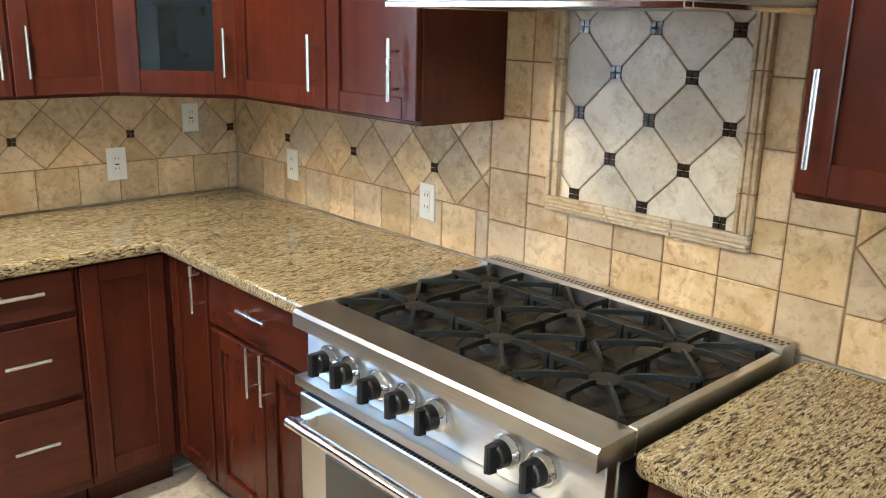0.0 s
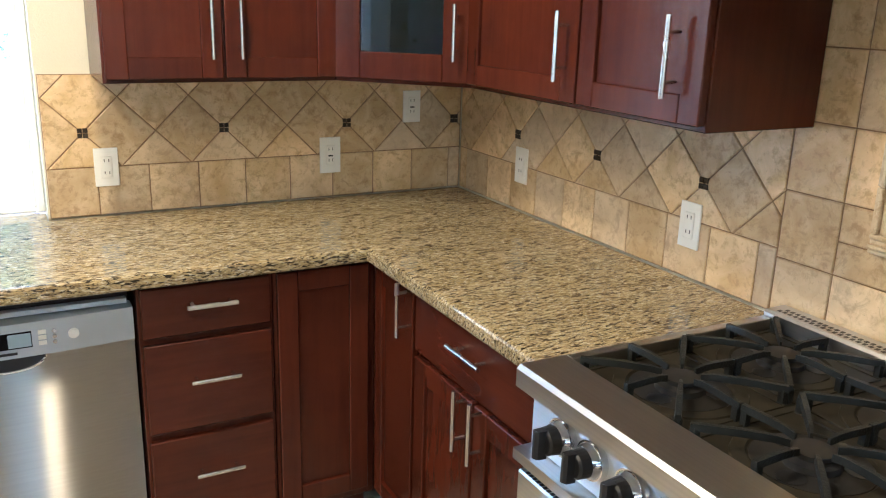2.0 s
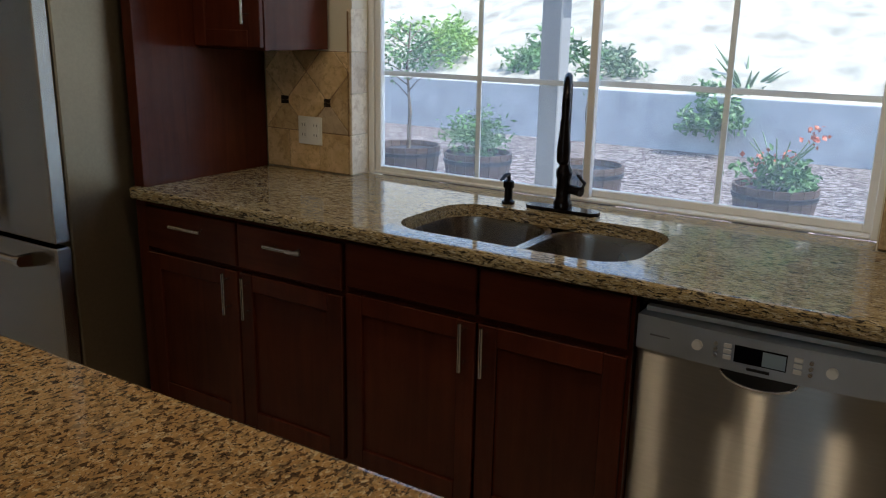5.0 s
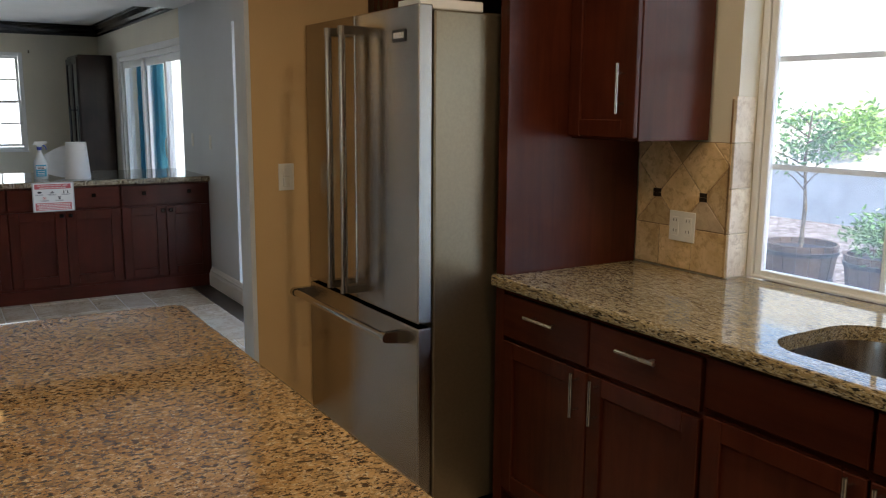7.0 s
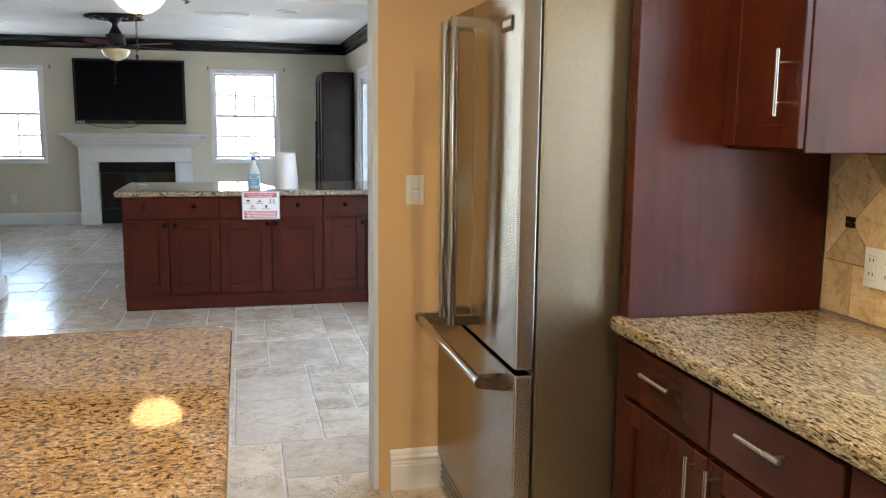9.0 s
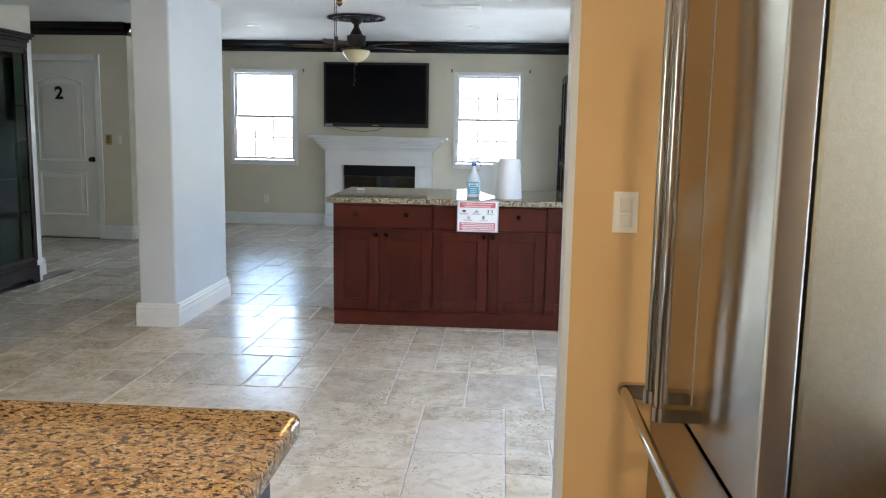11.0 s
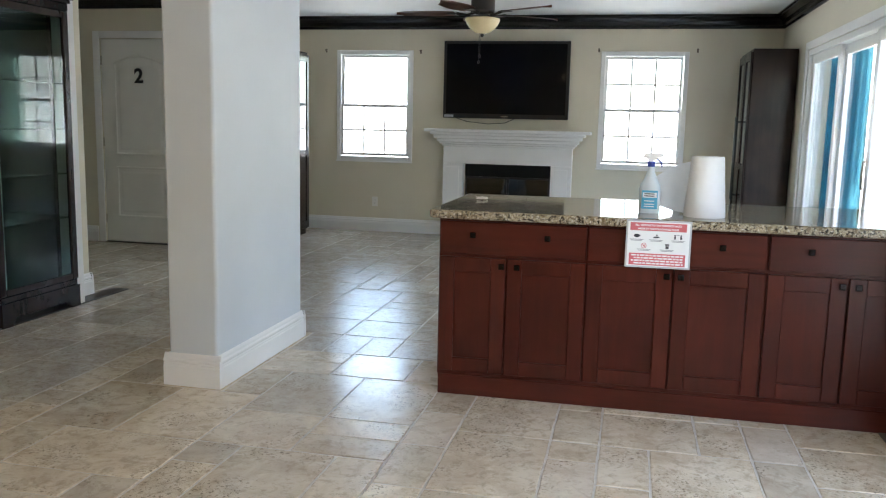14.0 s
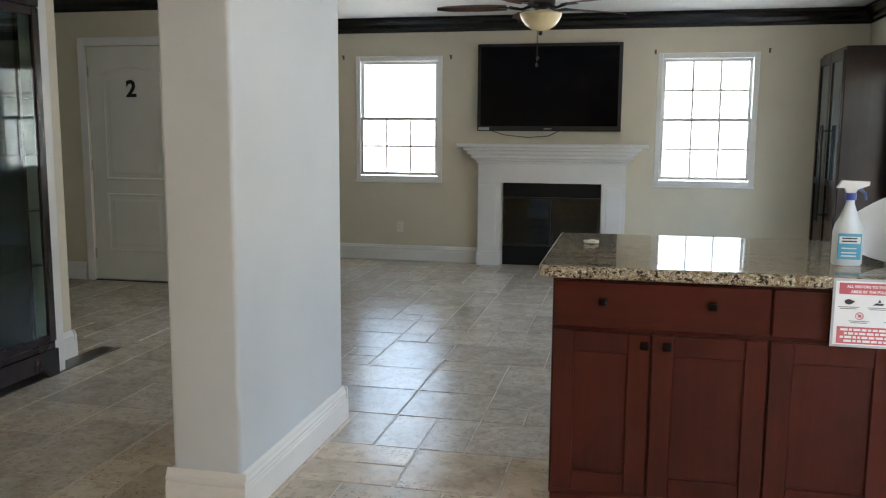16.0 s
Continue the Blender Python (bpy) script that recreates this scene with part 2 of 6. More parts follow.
def glass(name, tint=(0.96, 0.98, 0.97), rough=0.0, ior=1.45, glare=0.0):
    m = bpy.data.materials.new(name)
    m.use_nodes = True
    nt = m.node_tree
    nt.nodes.remove(nt.nodes["Principled BSDF"])
    t = nt.nodes.new("ShaderNodeBsdfTransparent")
    t.inputs[0].default_value = (*tint, 1)
    g = nt.nodes.new("ShaderNodeBsdfGlossy")
    g.inputs["Roughness"].default_value = rough
    f = nt.nodes.new("ShaderNodeLayerWeight")
    f.inputs["Blend"].default_value = 0.5
    pw = nt.nodes.new("ShaderNodeMath")
    pw.operation = 'POWER'
    pw.inputs[1].default_value = 5.0
    nt.links.new(f.outputs["Facing"], pw.inputs[0])
    r0 = ((ior - 1) / (ior + 1)) ** 2
    mr = nt.nodes.new("ShaderNodeMapRange")
    mr.inputs["To Min"].default_value = r0
    nt.links.new(pw.outputs[0], mr.inputs["Value"])
    mx = nt.nodes.new("ShaderNodeMixShader")
    nt.links.new(mr.outputs[0], mx.inputs[0])
    nt.links.new(t.outputs[0], mx.inputs[1])
    nt.links.new(g.outputs[0], mx.inputs[2])
    out = mx.outputs[0]
    # bluish translucent share paints daylight glare over the pane
    if glare:
        d = nt.nodes.new("ShaderNodeBsdfTranslucent")
        d.inputs[0].default_value = (0.80, 0.90, 1.0, 1)
        md = nt.nodes.new("ShaderNodeMixShader")
        sm = noise_tex(nt, coords(nt), 3.0, 4)
        rg_ = nt.nodes.new("ShaderNodeMapRange")
        rg_.inputs["To Min"].default_value, rg_.inputs["To Max"].default_value = glare * 0.4, glare * 1.6
        nt.links.new(sm, rg_.inputs["Value"])
        nt.links.new(rg_.outputs[0], md.inputs[0])
        nt.links.new(out, md.inputs[1])
        nt.links.new(d.outputs[0], md.inputs[2])
        out = md.outputs[0]
    nt.links.new(out, nt.nodes["Material Output"].inputs[0])
    return m


def glow(name, col, strength):
    m, nt, p = material(name, 0.4)
    p.inputs["Base Color"].default_value = (*col, 1)
    p.inputs["Emission Color"].default_value = (*col, 1)
    p.inputs["Emission Strength"].default_value = strength
    return m


CHERRY = wood("cherry", (0.032, 0.0076, 0.0042), (0.096, 0.0205, 0.0092), 0.26)
CHERRY_X = wood("cherry_level", (0.034, 0.0076, 0.0042), (0.098, 0.021, 0.0092), 0.26, axis='x')
CHERRY_WARM = wood("cherry_warm", (0.034, 0.0066, 0.0044), (0.088, 0.0160, 0.009))
CHERRY_WARM_X = wood("cherry_warm_level", (0.034, 0.0066, 0.0044), (0.088, 0.0160, 0.009), axis='x')
ESPRESSO = wood("espresso", (0.012, 0.007, 0.006), (0.032, 0.017, 0.013), 0.25)
GAP_SHADE = plain("gap_shade", (0.02, 0.008, 0.006), 0.7)
STEEL = steel("brushed_steel")
STEEL_Z = steel("brushed_steel_upright", axis='z', rough=0.24)
STEEL_DARK = steel("dull_steel", (0.33, 0.32, 0.30), 0.36, axis='y')
CHROME = steel("chrome", (0.78, 0.77, 0.75), 0.08)
HANDLE_STEEL = steel("handle_steel", (0.50, 0.45, 0.385), 0.16)
NICKEL = steel("satin_nickel", (0.66, 0.63, 0.58), 0.25)
BRONZE = plain("oil_rubbed_bronze", (0.018, 0.014, 0.013), 0.22, 0.8)
IRON = plain("cast_iron", (0.015, 0.0165, 0.016), 0.40, 0.0, 0.3, 30, 0.4, 250)
ENAMEL = plain("burner_enamel", (0.027, 0.023, 0.0155), 0.45, 0.0, 0.25, 12)
ENAMEL.node_tree.nodes["Principled BSDF"].inputs["Specular IOR Level"].default_value = 0.1
IRON.node_tree.nodes["Principled BSDF"].inputs["Specular IOR Level"].default_value = 0.25
BLACK = plain("black_plastic", (0.012, 0.012, 0.013), 0.3)
GRANITE = granite("granite")
GRANITE_Y = granite("granite_turned", (1.5, 0.95, 1.2), (0.27, 0.15, 0.055), (0.38, 0.24, 0.105), (0.47, 0.36, 0.21), (0.070, 0.042, 0.022))
TILE = travertine("backsplash_travertine", (0.56, 0.375, 0.17), (0.77, 0.57, 0.33), (0.41, 0.25, 0.10), 0.33, 0.74, 1.12)
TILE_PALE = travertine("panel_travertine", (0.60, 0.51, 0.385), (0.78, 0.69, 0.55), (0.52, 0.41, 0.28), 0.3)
MOULD_STONE = travertine("moulding_stone", (0.55, 0.40, 0.22), (0.72, 0.59, 0.40), (0.36, 0.23, 0.10), 0.45)
GROUT = plain("grout", (0.25, 0.155, 0.08), 0.9, 0, 0.2, 30)
MOSAIC = plain("mosaic_glass", (0.055, 0.042, 0.032), 0.12, 0.3, 0.5, 90)
FLOOR_TILE = travertine("floor_travertine", (0.57, 0.46, 0.33), (0.765, 0.67, 0.52), (0.40, 0.305, 0.20), 0.18, 0.84, 1.08, 1.0, 1.8, 0.75)
FLOOR_GROUT = plain("floor_grout", (0.54, 0.495, 0.43), 0.85, 0, 0.15, 20)
DARK_STONE = plain("dark_border_stone", (0.045, 0.035, 0.03), 0.3, 0, 0.3, 8)
CREAM = plain("cream_paint", (0.70, 0.645, 0.51), 0.6, 0, 0.03, 2, 0.25, 220)
TAN = plain("tan_paint", (0.66, 0.44, 0.21), 0.6, 0, 0.03, 2, 0.25, 220)
GREY_PAINT = plain("grey_paint", (0.655, 0.695, 0.73), 0.6, 0, 0.03, 2, 0.25, 220)
CEILING = plain("ceiling_paint", (0.80, 0.80, 0.78), 0.7, 0, 0.03, 2, 0.3, 150)
WHITE = plain("white_trim", (0.82, 0.81, 0.79), 0.4, 0, 0.03, 3)
DOOR_WHITE = plain("white_door", (0.80, 0.79, 0.74), 0.4, 0, 0.03, 3)
VINYL = plain("white_vinyl", (0.82, 0.82, 0.80), 0.35, 0, 0.02, 3)
PLATE = plain("white_plate", (0.80, 0.78, 0.72), 0.35, 0, 0.02, 3)
CROWN_BLACK = plain("black_crown", (0.010, 0.009, 0.009), 0.22, 0, 0.2, 4)
GLASS = glass("window_glass")
# the sink window's washed-out glare is mixed into this glass
GLARE_GLASS = glass("glare_window_glass", glare=0.07)
# tint carries the dimness inside the curio, darkening what lies behind
CURIO_GLASS = glass("curio_glass", (0.62, 0.71, 0.68), 0.0, 1.4)
# blue tint stands in for the bluish outdoors mirrored in the corner door
CABINET_GLASS = glass("cabinet_glass", (0.74, 0.87, 0.90), 0.0, 1.9)
SCREEN = plain("tv_screen", (0.004, 0.004, 0.006), 0.06, 0, 0.1, 3)
SCREEN.node_tree.nodes["Principled BSDF"].inputs["Specular IOR Level"].default_value = 0.1
PAPER = plain("paper", (0.82, 0.82, 0.81), 0.7, 0, 0.02, 20)

# ---- structure ----
N, E, W_, S_ = 0, -90, 90, 180      # how a front is turned: facing south, west, east, north


def wall(name, pieces, mat, label):
    bm = bmesh.new()
    for p in pieces:
        box(bm, *p)
    return solid(name, bm, mat, label, "wall", "structure")


H = 2.54
WIN = (-3.218, -1.415, 0.875, 2.06)
wall("wall_north", [(-4.684, WIN[0], 0.012, 0.2, 0, H), (WIN[1], 0.2, 0.012, 0.2, 0, H),
                    (WIN[0], WIN[1], 0.012, 0.2, 0, WIN[2]), (WIN[0], WIN[1], 0.012, 0.2, WIN[3], H)], CREAM, "cream painted kitchen wall with a wide window")
wall("wall_east", [(0.012, 0.2, -6.2, 0.012, 0, H)], CREAM, "cream painted wall behind the range")
wall("wall_stub", [(-4.81, -4.684, -1.145, 0.2, 0, H)], TAN, "tan painted end wall beside the refrigerator")
# paler than the tan wall: daylight on its end put into the colour
wall("wall_stub_end", [(-4.812, -4.686, -1.165, -1.145, 0, H)], GREY_PAINT, "rounded wall end of the refrigerator niche, paled for daylight")
DW = (-7.45, -5.15, 0.04, 2.08)
wall("wall_dining", [(-8.9, DW[0], -0.33, -0.13, 0, H), (DW[1], -4.81, -0.33, -0.13, 0, H),
                     (DW[0], DW[1], -0.33, -0.13, 0, DW[2]), (DW[0], DW[1], -0.33, -0.13, DW[3], H)], GREY_PAINT, "pale grey painted dining wall")
SL = (-12.62, -9.4, 0.0, 2.05)
wall("wall_living_north", [(-14.2, SL[0], -0.12, 0.08, 0, H), (SL[1], -8.9, -0.12, 0.08, 0, H), (SL[0], SL[1], -0.12, 0.08, SL[3], H)], CREAM, "cream painted living room wall with a sliding door")
W1 = (-5.125, -4.225, 0.885, 2.135)
W2 = (-2.01, -1.105, 0.885, 2.13)
FP = (-3.545, -2.545, 0.0, 0.862)
XF = -14.03
wall("wall_west", [(XF - 0.18, XF, -8.0, W1[0], 0, H), (XF - 0.18, XF, W1[1], W2[0], FP[3], H), (XF - 0.18, XF, W1[1], FP[0], 0, FP[3]), (XF - 0.18, XF, FP[1], W2[0], 0, FP[3]),
                   (XF - 0.18, XF, W2[1], 0.08, 0, H),
                   (XF - 0.18, XF, W1[0], W1[1], 0, W1[2]), (XF - 0.18, XF, W1[0], W1[1], W1[3], H), (XF - 0.18, XF, W2[0], W2[1], 0, W2[2]), (XF - 0.18, XF, W2[0], W2[1], W2[3], H)],
     CREAM, "cream painted fireplace wall with two sash windows")
SW = (-2.35, -1.05, 0.95, 2.10)
wall("wall_south", [(-9.70, SW[0], -5.70, -5.53, 0, H), (SW[1], 0.2, -5.70, -5.53, 0, H), (SW[0], SW[1], -5.70, -5.53, 0, SW[2]), (SW[0], SW[1], -5.70, -5.53, SW[3], H)], CREAM, "cream painted wall behind the curio cabinets")
XD = -12.11
DOOR = (-7.03, -6.16, 2.10)
wall("wall_door", [(XD - 0.12, XD, -8.0, DOOR[0], 0, H), (XD - 0.12, XD, DOOR[1], -5.75, 0, H), (XD - 0.12, XD, DOOR[0], DOOR[1], DOOR[2], H)], CREAM, "cream painted hall wall with a white door")
wall("wall_living_south", [(XF, XD - 0.12, -5.87, -5.75, 0, H)], CREAM, "cream painted side wall of the living room")
wall("wall_hall", [(-14.2, -9.0, -8.15, -8.0, 0, H), (-9.15, -9.0, -8.0, -5.70, 0, H)], CREAM, "plain hall wall")
solid("column", B(-9.018, -7.945, -3.835, -3.573, 0, H, 0.016, 4), GREY_PAINT, "pale grey painted rectangular column", "column", "structure")
solid("ceiling", B(-14.2, 0.2, -8.15, 0.2, H, H + 0.15), CEILING, "white painted flat ceiling", "ceiling", "structure")
solid("ceiling_beam", B(-9.018, -7.945, -5.53, -0.33, 2.31, H), CEILING, "dropped white soffit over the column", "ceiling", "structure")

# floor slab with tiles laid on it
solid("floor", B(-14.2, 0.2, -8.15, 0.2, -0.15, -0.0035), FLOOR_GROUT, "pale travertine tile floor in mixed sizes", "floor", "structure")


def profile_run(name, prof, a, b, mat, label, kind="structure", cat="trim"):
    """Sweeps a moulding profile of (out, up) from a to b; out points to the left of the run."""
    a, b = Vector(a), Vector(b)
    d = (b - a).normalized()
    left = Vector((-d.y, d.x, 0))
    bm = bmesh.new()
    prism(bm, [a + left * o + Vector((0, 0, z)) for o, z in prof], b - a)
    return solid(name, bm, mat, label, cat, kind)


BASE = [(0, 0), (0.022, 0), (0.022, 0.098), (0.019, 0.104), (0.019, 0.112), (0.015, 0.117), (0.020, 0.122), (0.020, 0.132), (0.013, 0.140), (0.011, 0.150), (0.004, 0.162), (0, 0.162)]
CROWN = [(0, -0.145), (0.012, -0.145), (0.012, -0.12), (0.03, -0.105), (0.045, -0.07), (0.075, -0.045), (0.09, -0.03), (0.09, -0.012), (0.105, -0.012), (0.105, 0), (0, 0)]


def base(a, b):
    profile_run("baseboard", BASE, (*a, 0), (*b, 0), WHITE, "white painted moulded baseboard")


def crown(a, b):
    profile_run("crown_moulding", CROWN, (*a, H), (*b, H), CROWN_BLACK, "glossy black crown moulding under the ceiling")


base((XF, -3.80), (XF, -5.75))
base((XF, -0.12), (XF, -2.25))
base((XF, -5.75), (XD, -5.75))
base((XD, -5.75), (XD, -6.075))
base((XD, -7.12), (XD, -8.0))
profile_run("baseboard", BASE, (-9.722, -5.53, 0), (0.0, -5.53, 0), WHITE, "white painted moulded baseboard")
profile_run("baseboard", BASE, (-9.70, -5.70, 0), (-9.70, -5.508, 0), WHITE, "white painted moulded baseboard")
profile_run("baseboard", BASE, (-4.83, -0.33, 0), (-8.92, -0.33, 0), WHITE, "white painted moulded baseboard")
# column skirting
for a, b in (((-7.945, -3.857), (-7.945, -3.551)), ((-7.946, -3.573), (-9.017, -3.573)), ((-9.018, -3.551), (-9.018, -3.857)), ((-9.017, -3.835), (-7.946, -3.835))):
    profile_run("baseboard", BASE, (*b, 0), (*a, 0), WHITE, "white skirting round the column")

for x0, x1 in ((-8.690, -8.612), (-9.440, -9.363), (-8.270, -8.193)):
    solid("trim", B(x0, x1, -5.5295, -5.385, 0.0, 2.14, 0.004, 2), WHITE, "white upright casing beside the curio cabinet", "trim", "structure")

base((-4.684, -0.88), (-4.684, -1.10))
crown((XF, -0.12), (XF, -5.75))
crown((-9.018, -0.12), (XF, -0.12))
crown((XF, -5.75), (XD, -5.75))
crown((XD, -5.75), (XD, -8.0))
crown((-7.945, -0.33), (-7.945, -5.53))
crown((-4.81, -0.33), (-7.945, -0.33))
for z0 in (("floor_border", (-8.30, -4.9, -0.505, -0.355)), ("floor_border", (-9.95, -8.0, -5.505, -5.37))):
    b = z0[1]
    solid(z0[0], B(b[0], b[1], b[2], b[3], -0.004, 0.004), DARK_STONE, "dark polished stone border strip in the floor", "floor border", "structure")


# ---- windows ----
def window(name, m, w, h, depth, label, cols, rows, sashes, fr=0.05, pane_mat=None, bare=0, inside=False, low=None):
    """A vinyl window in local coordinates: x along, y into the wall, z up from its sill."""
    t = thing(name, m, label, "window", kind="structure")
    bm = bmesh.new()
    for x0, x1, z0, z1 in ((0, fr, 0, h), (w - fr, w, 0, h), (fr, w - fr, 0, fr if low is None else low), (fr, w - fr, h - fr, h)):
        box(bm, x0, x1, 0, depth, z0, z1, 0.004)
    part("window_frame", bm, VINYL, t)
    for k, (x0, x1, z0, z1, y) in enumerate(sashes):
        bm = bmesh.new()
        s = 0.032 if low is None else 0.026
        for a in ((x0, x0 + s, z0, z1), (x1 - s, x1, z0, z1), (x0 + s, x1 - s, z0, z0 + s), (x0 + s, x1 - s, z1 - s, z1)):
            box(bm, a[0], a[1], y, y + 0.03, a[2], a[3], 0.003)
        sash = part("sash", bm, VINYL, t)
        g = part("pane", B(x0 + s, x1 - s, y + 0.013, y + 0.017, z0 + s, z1 - s), pane_mat or GLASS, sash)
        g.visible_shadow = False
        nc, nr = (1, 1) if k < bare else (cols, rows)
        o = -0.018 if inside else 0.0
        hm = 0.0105 if inside else 0.009
        for i in range(1, nc):
            x = x0 + s + (x1 - x0 - 2 * s) * i / nc
            part("muntin", B(x - hm, x + hm, y + 0.019 + o, y + 0.024 + o, z0 + s, z1 - s), VINYL, sash)
        for i in range(1, nr):
            z = z0 + s + (z1 - z0 - 2 * s) * i / nr
            part("muntin", B(x0 + s, x1 - s, y + 0.025 + o, y + 0.030 + o, z - hm, z + hm), VINYL, sash)
    return t


ww = WIN[1] - WIN[0]
wh = WIN[3] - 0.915
window("window_1", pose(WIN[0], 0.105, 0.915), ww, wh, 0.07, "wide white vinyl sliding window over the sink", 2, 3,
       [(0.028, ww / 2 + 0.02, 0.004, wh - 0.03, 0.008), (ww / 2 - 0.02, ww - 0.024, 0.012, wh - 0.03, 0.038)], 0.026, GLARE_GLASS, low=0.012)
BARE = 2
for i, wdw in ((2, W1), (3, W2)):
    w, h = wdw[1] - wdw[0], wdw[3] - wdw[2]
    window("window_%d" % i, pose(XF + 0.014, wdw[0] - 0.022, wdw[2] - 0.030, 0, 0, W_), w + 0.044, h + 0.052, 0.09, "white vinyl single-hung window with a bright view", 3, 2,
           [(0.050, w - 0.010, h * 0.5 + 0.01, h, 0.045), (0.045, w - 0.005, 0.058, h * 0.5 + 0.045, 0.012)], bare=1 if i == BARE else 0, inside=True)
    bm = bmesh.new()
    box(bm, -0.03, w + 0.03, -0.05, -0.0345, -0.048, -0.031, 0.004)
    solid("window_sill", bm, WHITE, "thin white window sill", "trim", "structure", m=pose(XF - 0.02, wdw[0], wdw[2], 0, 0, W_))
w, h = DW[1] - DW[0], DW[3] - DW[2]
window("window_4", pose(DW[0], -0.27, DW[2]), w, h, 0.07, "white glazed dining room patio window", 2, 4,
       [(0.045, w / 2 + 0.02, 0.045, h - 0.045, 0.008), (w / 2 - 0.02, w - 0.045, 0.045, h - 0.045, 0.038)])

window("window_5", pose(SW[1], -5.60, SW[2], 0, 0, S_), SW[1] - SW[0], SW[3] - SW[2], 0.07, "white vinyl window that the steel fronts mirror", 2, 3,
       [(0.045, 0.67, 0.045, 1.105, 0.008), (0.63, 1.255, 0.045, 1.105, 0.038)])

# sliding door with blue-green curtain panel outside
sw, sh = SL[1] - SL[0], SL[3]
sl = thing("door_1", pose(SL[0], -0.12, 0), "white framed sliding glass patio door", "door", kind="structure")
bm = bmesh.new()
for x0, x1, z0, z1 in ((-0.07, 0.0, 0, sh + 0.07), (sw, sw + 0.07, 0, sh + 0.07), (0, sw, sh, sh + 0.07)):
    box(bm, x0, x1, -0.018, -0.001, z0, z1, 0.004)
part("casing", bm, WHITE, sl)
bm = bmesh.new()
for x0, x1, z0, z1 in ((0, 0.05, 0, sh), (sw - 0.05, sw, 0, sh), (0.05, sw - 0.05, sh - 0.05, sh), (0.05, sw - 0.05, 0, 0.03)):
    box(bm, x0, x1, 0.0, 0.14, z0, z1, 0.003)
part("door_frame", bm, VINYL, sl)
for k in range(3):
    x0 = 0.05 + k * (sw - 0.1) / 3
    x1 = x0 + (sw - 0.1) / 3 + 0.03
    y = 0.03 + 0.04 * (k % 2)
    bm = bmesh.new()
    for a in ((x0, x0 + 0.08, 0.03, sh - 0.05), (x1 - 0.08, x1, 0.03, sh - 0.05), (x0 + 0.08, x1 - 0.08, 0.03, 0.13), (x0 + 0.08, x1 - 0.08, sh - 0.13, sh - 0.05)):
        box(bm, a[0], a[1], y, y + 0.035, a[2], a[3], 0.004)
    panel = part("sliding_panel", bm, VINYL, sl)
    g = part("pane", B(x0 + 0.08, x1 - 0.08, y + 0.015, y + 0.02, 0.13, sh - 0.13), GLASS, panel)
    g.visible_shadow = False
    if k == 1:
        bm = bmesh.new()
        hx = x1 - 0.04
        tube(bm, [(hx, y - 0.002, 0.92), (hx, y - 0.05, 0.94), (hx, y - 0.055, 1.03), (hx, y - 0.05, 1.12), (hx, y - 0.002, 1.14)], 0.009)
        part("door_handle", bm, NICKEL, panel, smooth=True)

# ---- kitchen cabinets ----
def framed_door(parent, x0, x1, z0, z1, mat, y=0.0, rail=0.058, t=0.02, turn=None, glazed=False):
    """A framed door: a recessed panel that carries two stiles and two rails, its face at -y."""
    f = y - t

    def piece(name, bm, m, on, label=""):
        if turn is not None:
            bm.transform(turn)
        return part(name, bm, m, on, label)

    if glazed:
        d = piece("door", box(bmesh.new(), x0 + rail - 0.004, x1 - rail + 0.004, f + 0.008, f + 0.013, z0 + rail - 0.004, z1 - rail + 0.004), CABINET_GLASS, parent, "glass door pane tinted blue for mirrored daylight")
    else:
        d = piece("door", box(bmesh.new(), x0 + rail - 0.004, x1 - rail + 0.004, f + 0.011, y - 0.002, z0 + rail - 0.004, z1 - rail + 0.004), mat, parent)
    for a, b in ((x0, x0 + rail), (x1 - rail, x1)):
        piece("stile", box(bmesh.new(), a, b, f, y, z0, z1, 0.0025), mat, d)
    for a, b in ((z1 - rail, z1), (z0, z0 + rail)):
        piece("rail", box(bmesh.new(), x0 + rail + 0.0004, x1 - rail - 0.0004, f + 0.0006, y, a, b, 0.002), mat, d)
    return d


def slab(x0, x1, z0, z1, y=0.0, t=0.02):
    return box(bmesh.new(), x0, x1, y - t, y, z0, z1, 0.003)


def bar_pull(parent, x, z, y, length=0.15, upright=True, span=0.096):
    """A round bar handle on two posts, on a face at y."""
    bm = bmesh.new()
    r = 0.006
    if upright:
        cyl(bm, (x, y - 0.033, z - length / 2), (x, y - 0.033, z + length / 2), r, n=14)
        for s in (-1, 1):
            cyl(bm, (x, y, z + s * span / 2), (x, y - 0.033, z + s * span / 2), 0.0045, n=10)
    else:
        cyl(bm, (x - length / 2, y - 0.033, z), (x + length / 2, y - 0.033, z), r, n=14)
        for s in (-1, 1):
            cyl(bm, (x + s * span / 2, y, z), (x + s * span / 2, y - 0.033, z), 0.0045, n=10)
    return part("handle", bm, NICKEL, parent, "satin nickel bar handle", True)


def cabinet(name, m, x0, x1, depth, z0, z1, label, toe=0.0, wood_v=None, cat="cabinet"):
    """A carcass whose front frame lies at local y = 0."""
    t = thing(name, m, label, cat)
    w = wood_v or CHERRY
    bm = bmesh.new()
    box(bm, x0, x1, 0.0, depth, z0 + toe, z1, 0.002)
    part("body", bm, w, t)
    if toe:
        part("toe_kick", B(x0 + 0.002, x1 - 0.002, 0.075, depth - 0.01, z0, z0 + toe - 0.001), w, t)
    return t


TOPZ = 0.872
DEP = 0.585
MN = pose(0, -0.60, 0)

# drawer unit beside the dishwasher
c = cabinet("drawer_cabinet", MN, -1.262, -0.910, DEP, 0, TOPZ, "cherry base cabinet with three flat drawers and bar handles", 0.11)
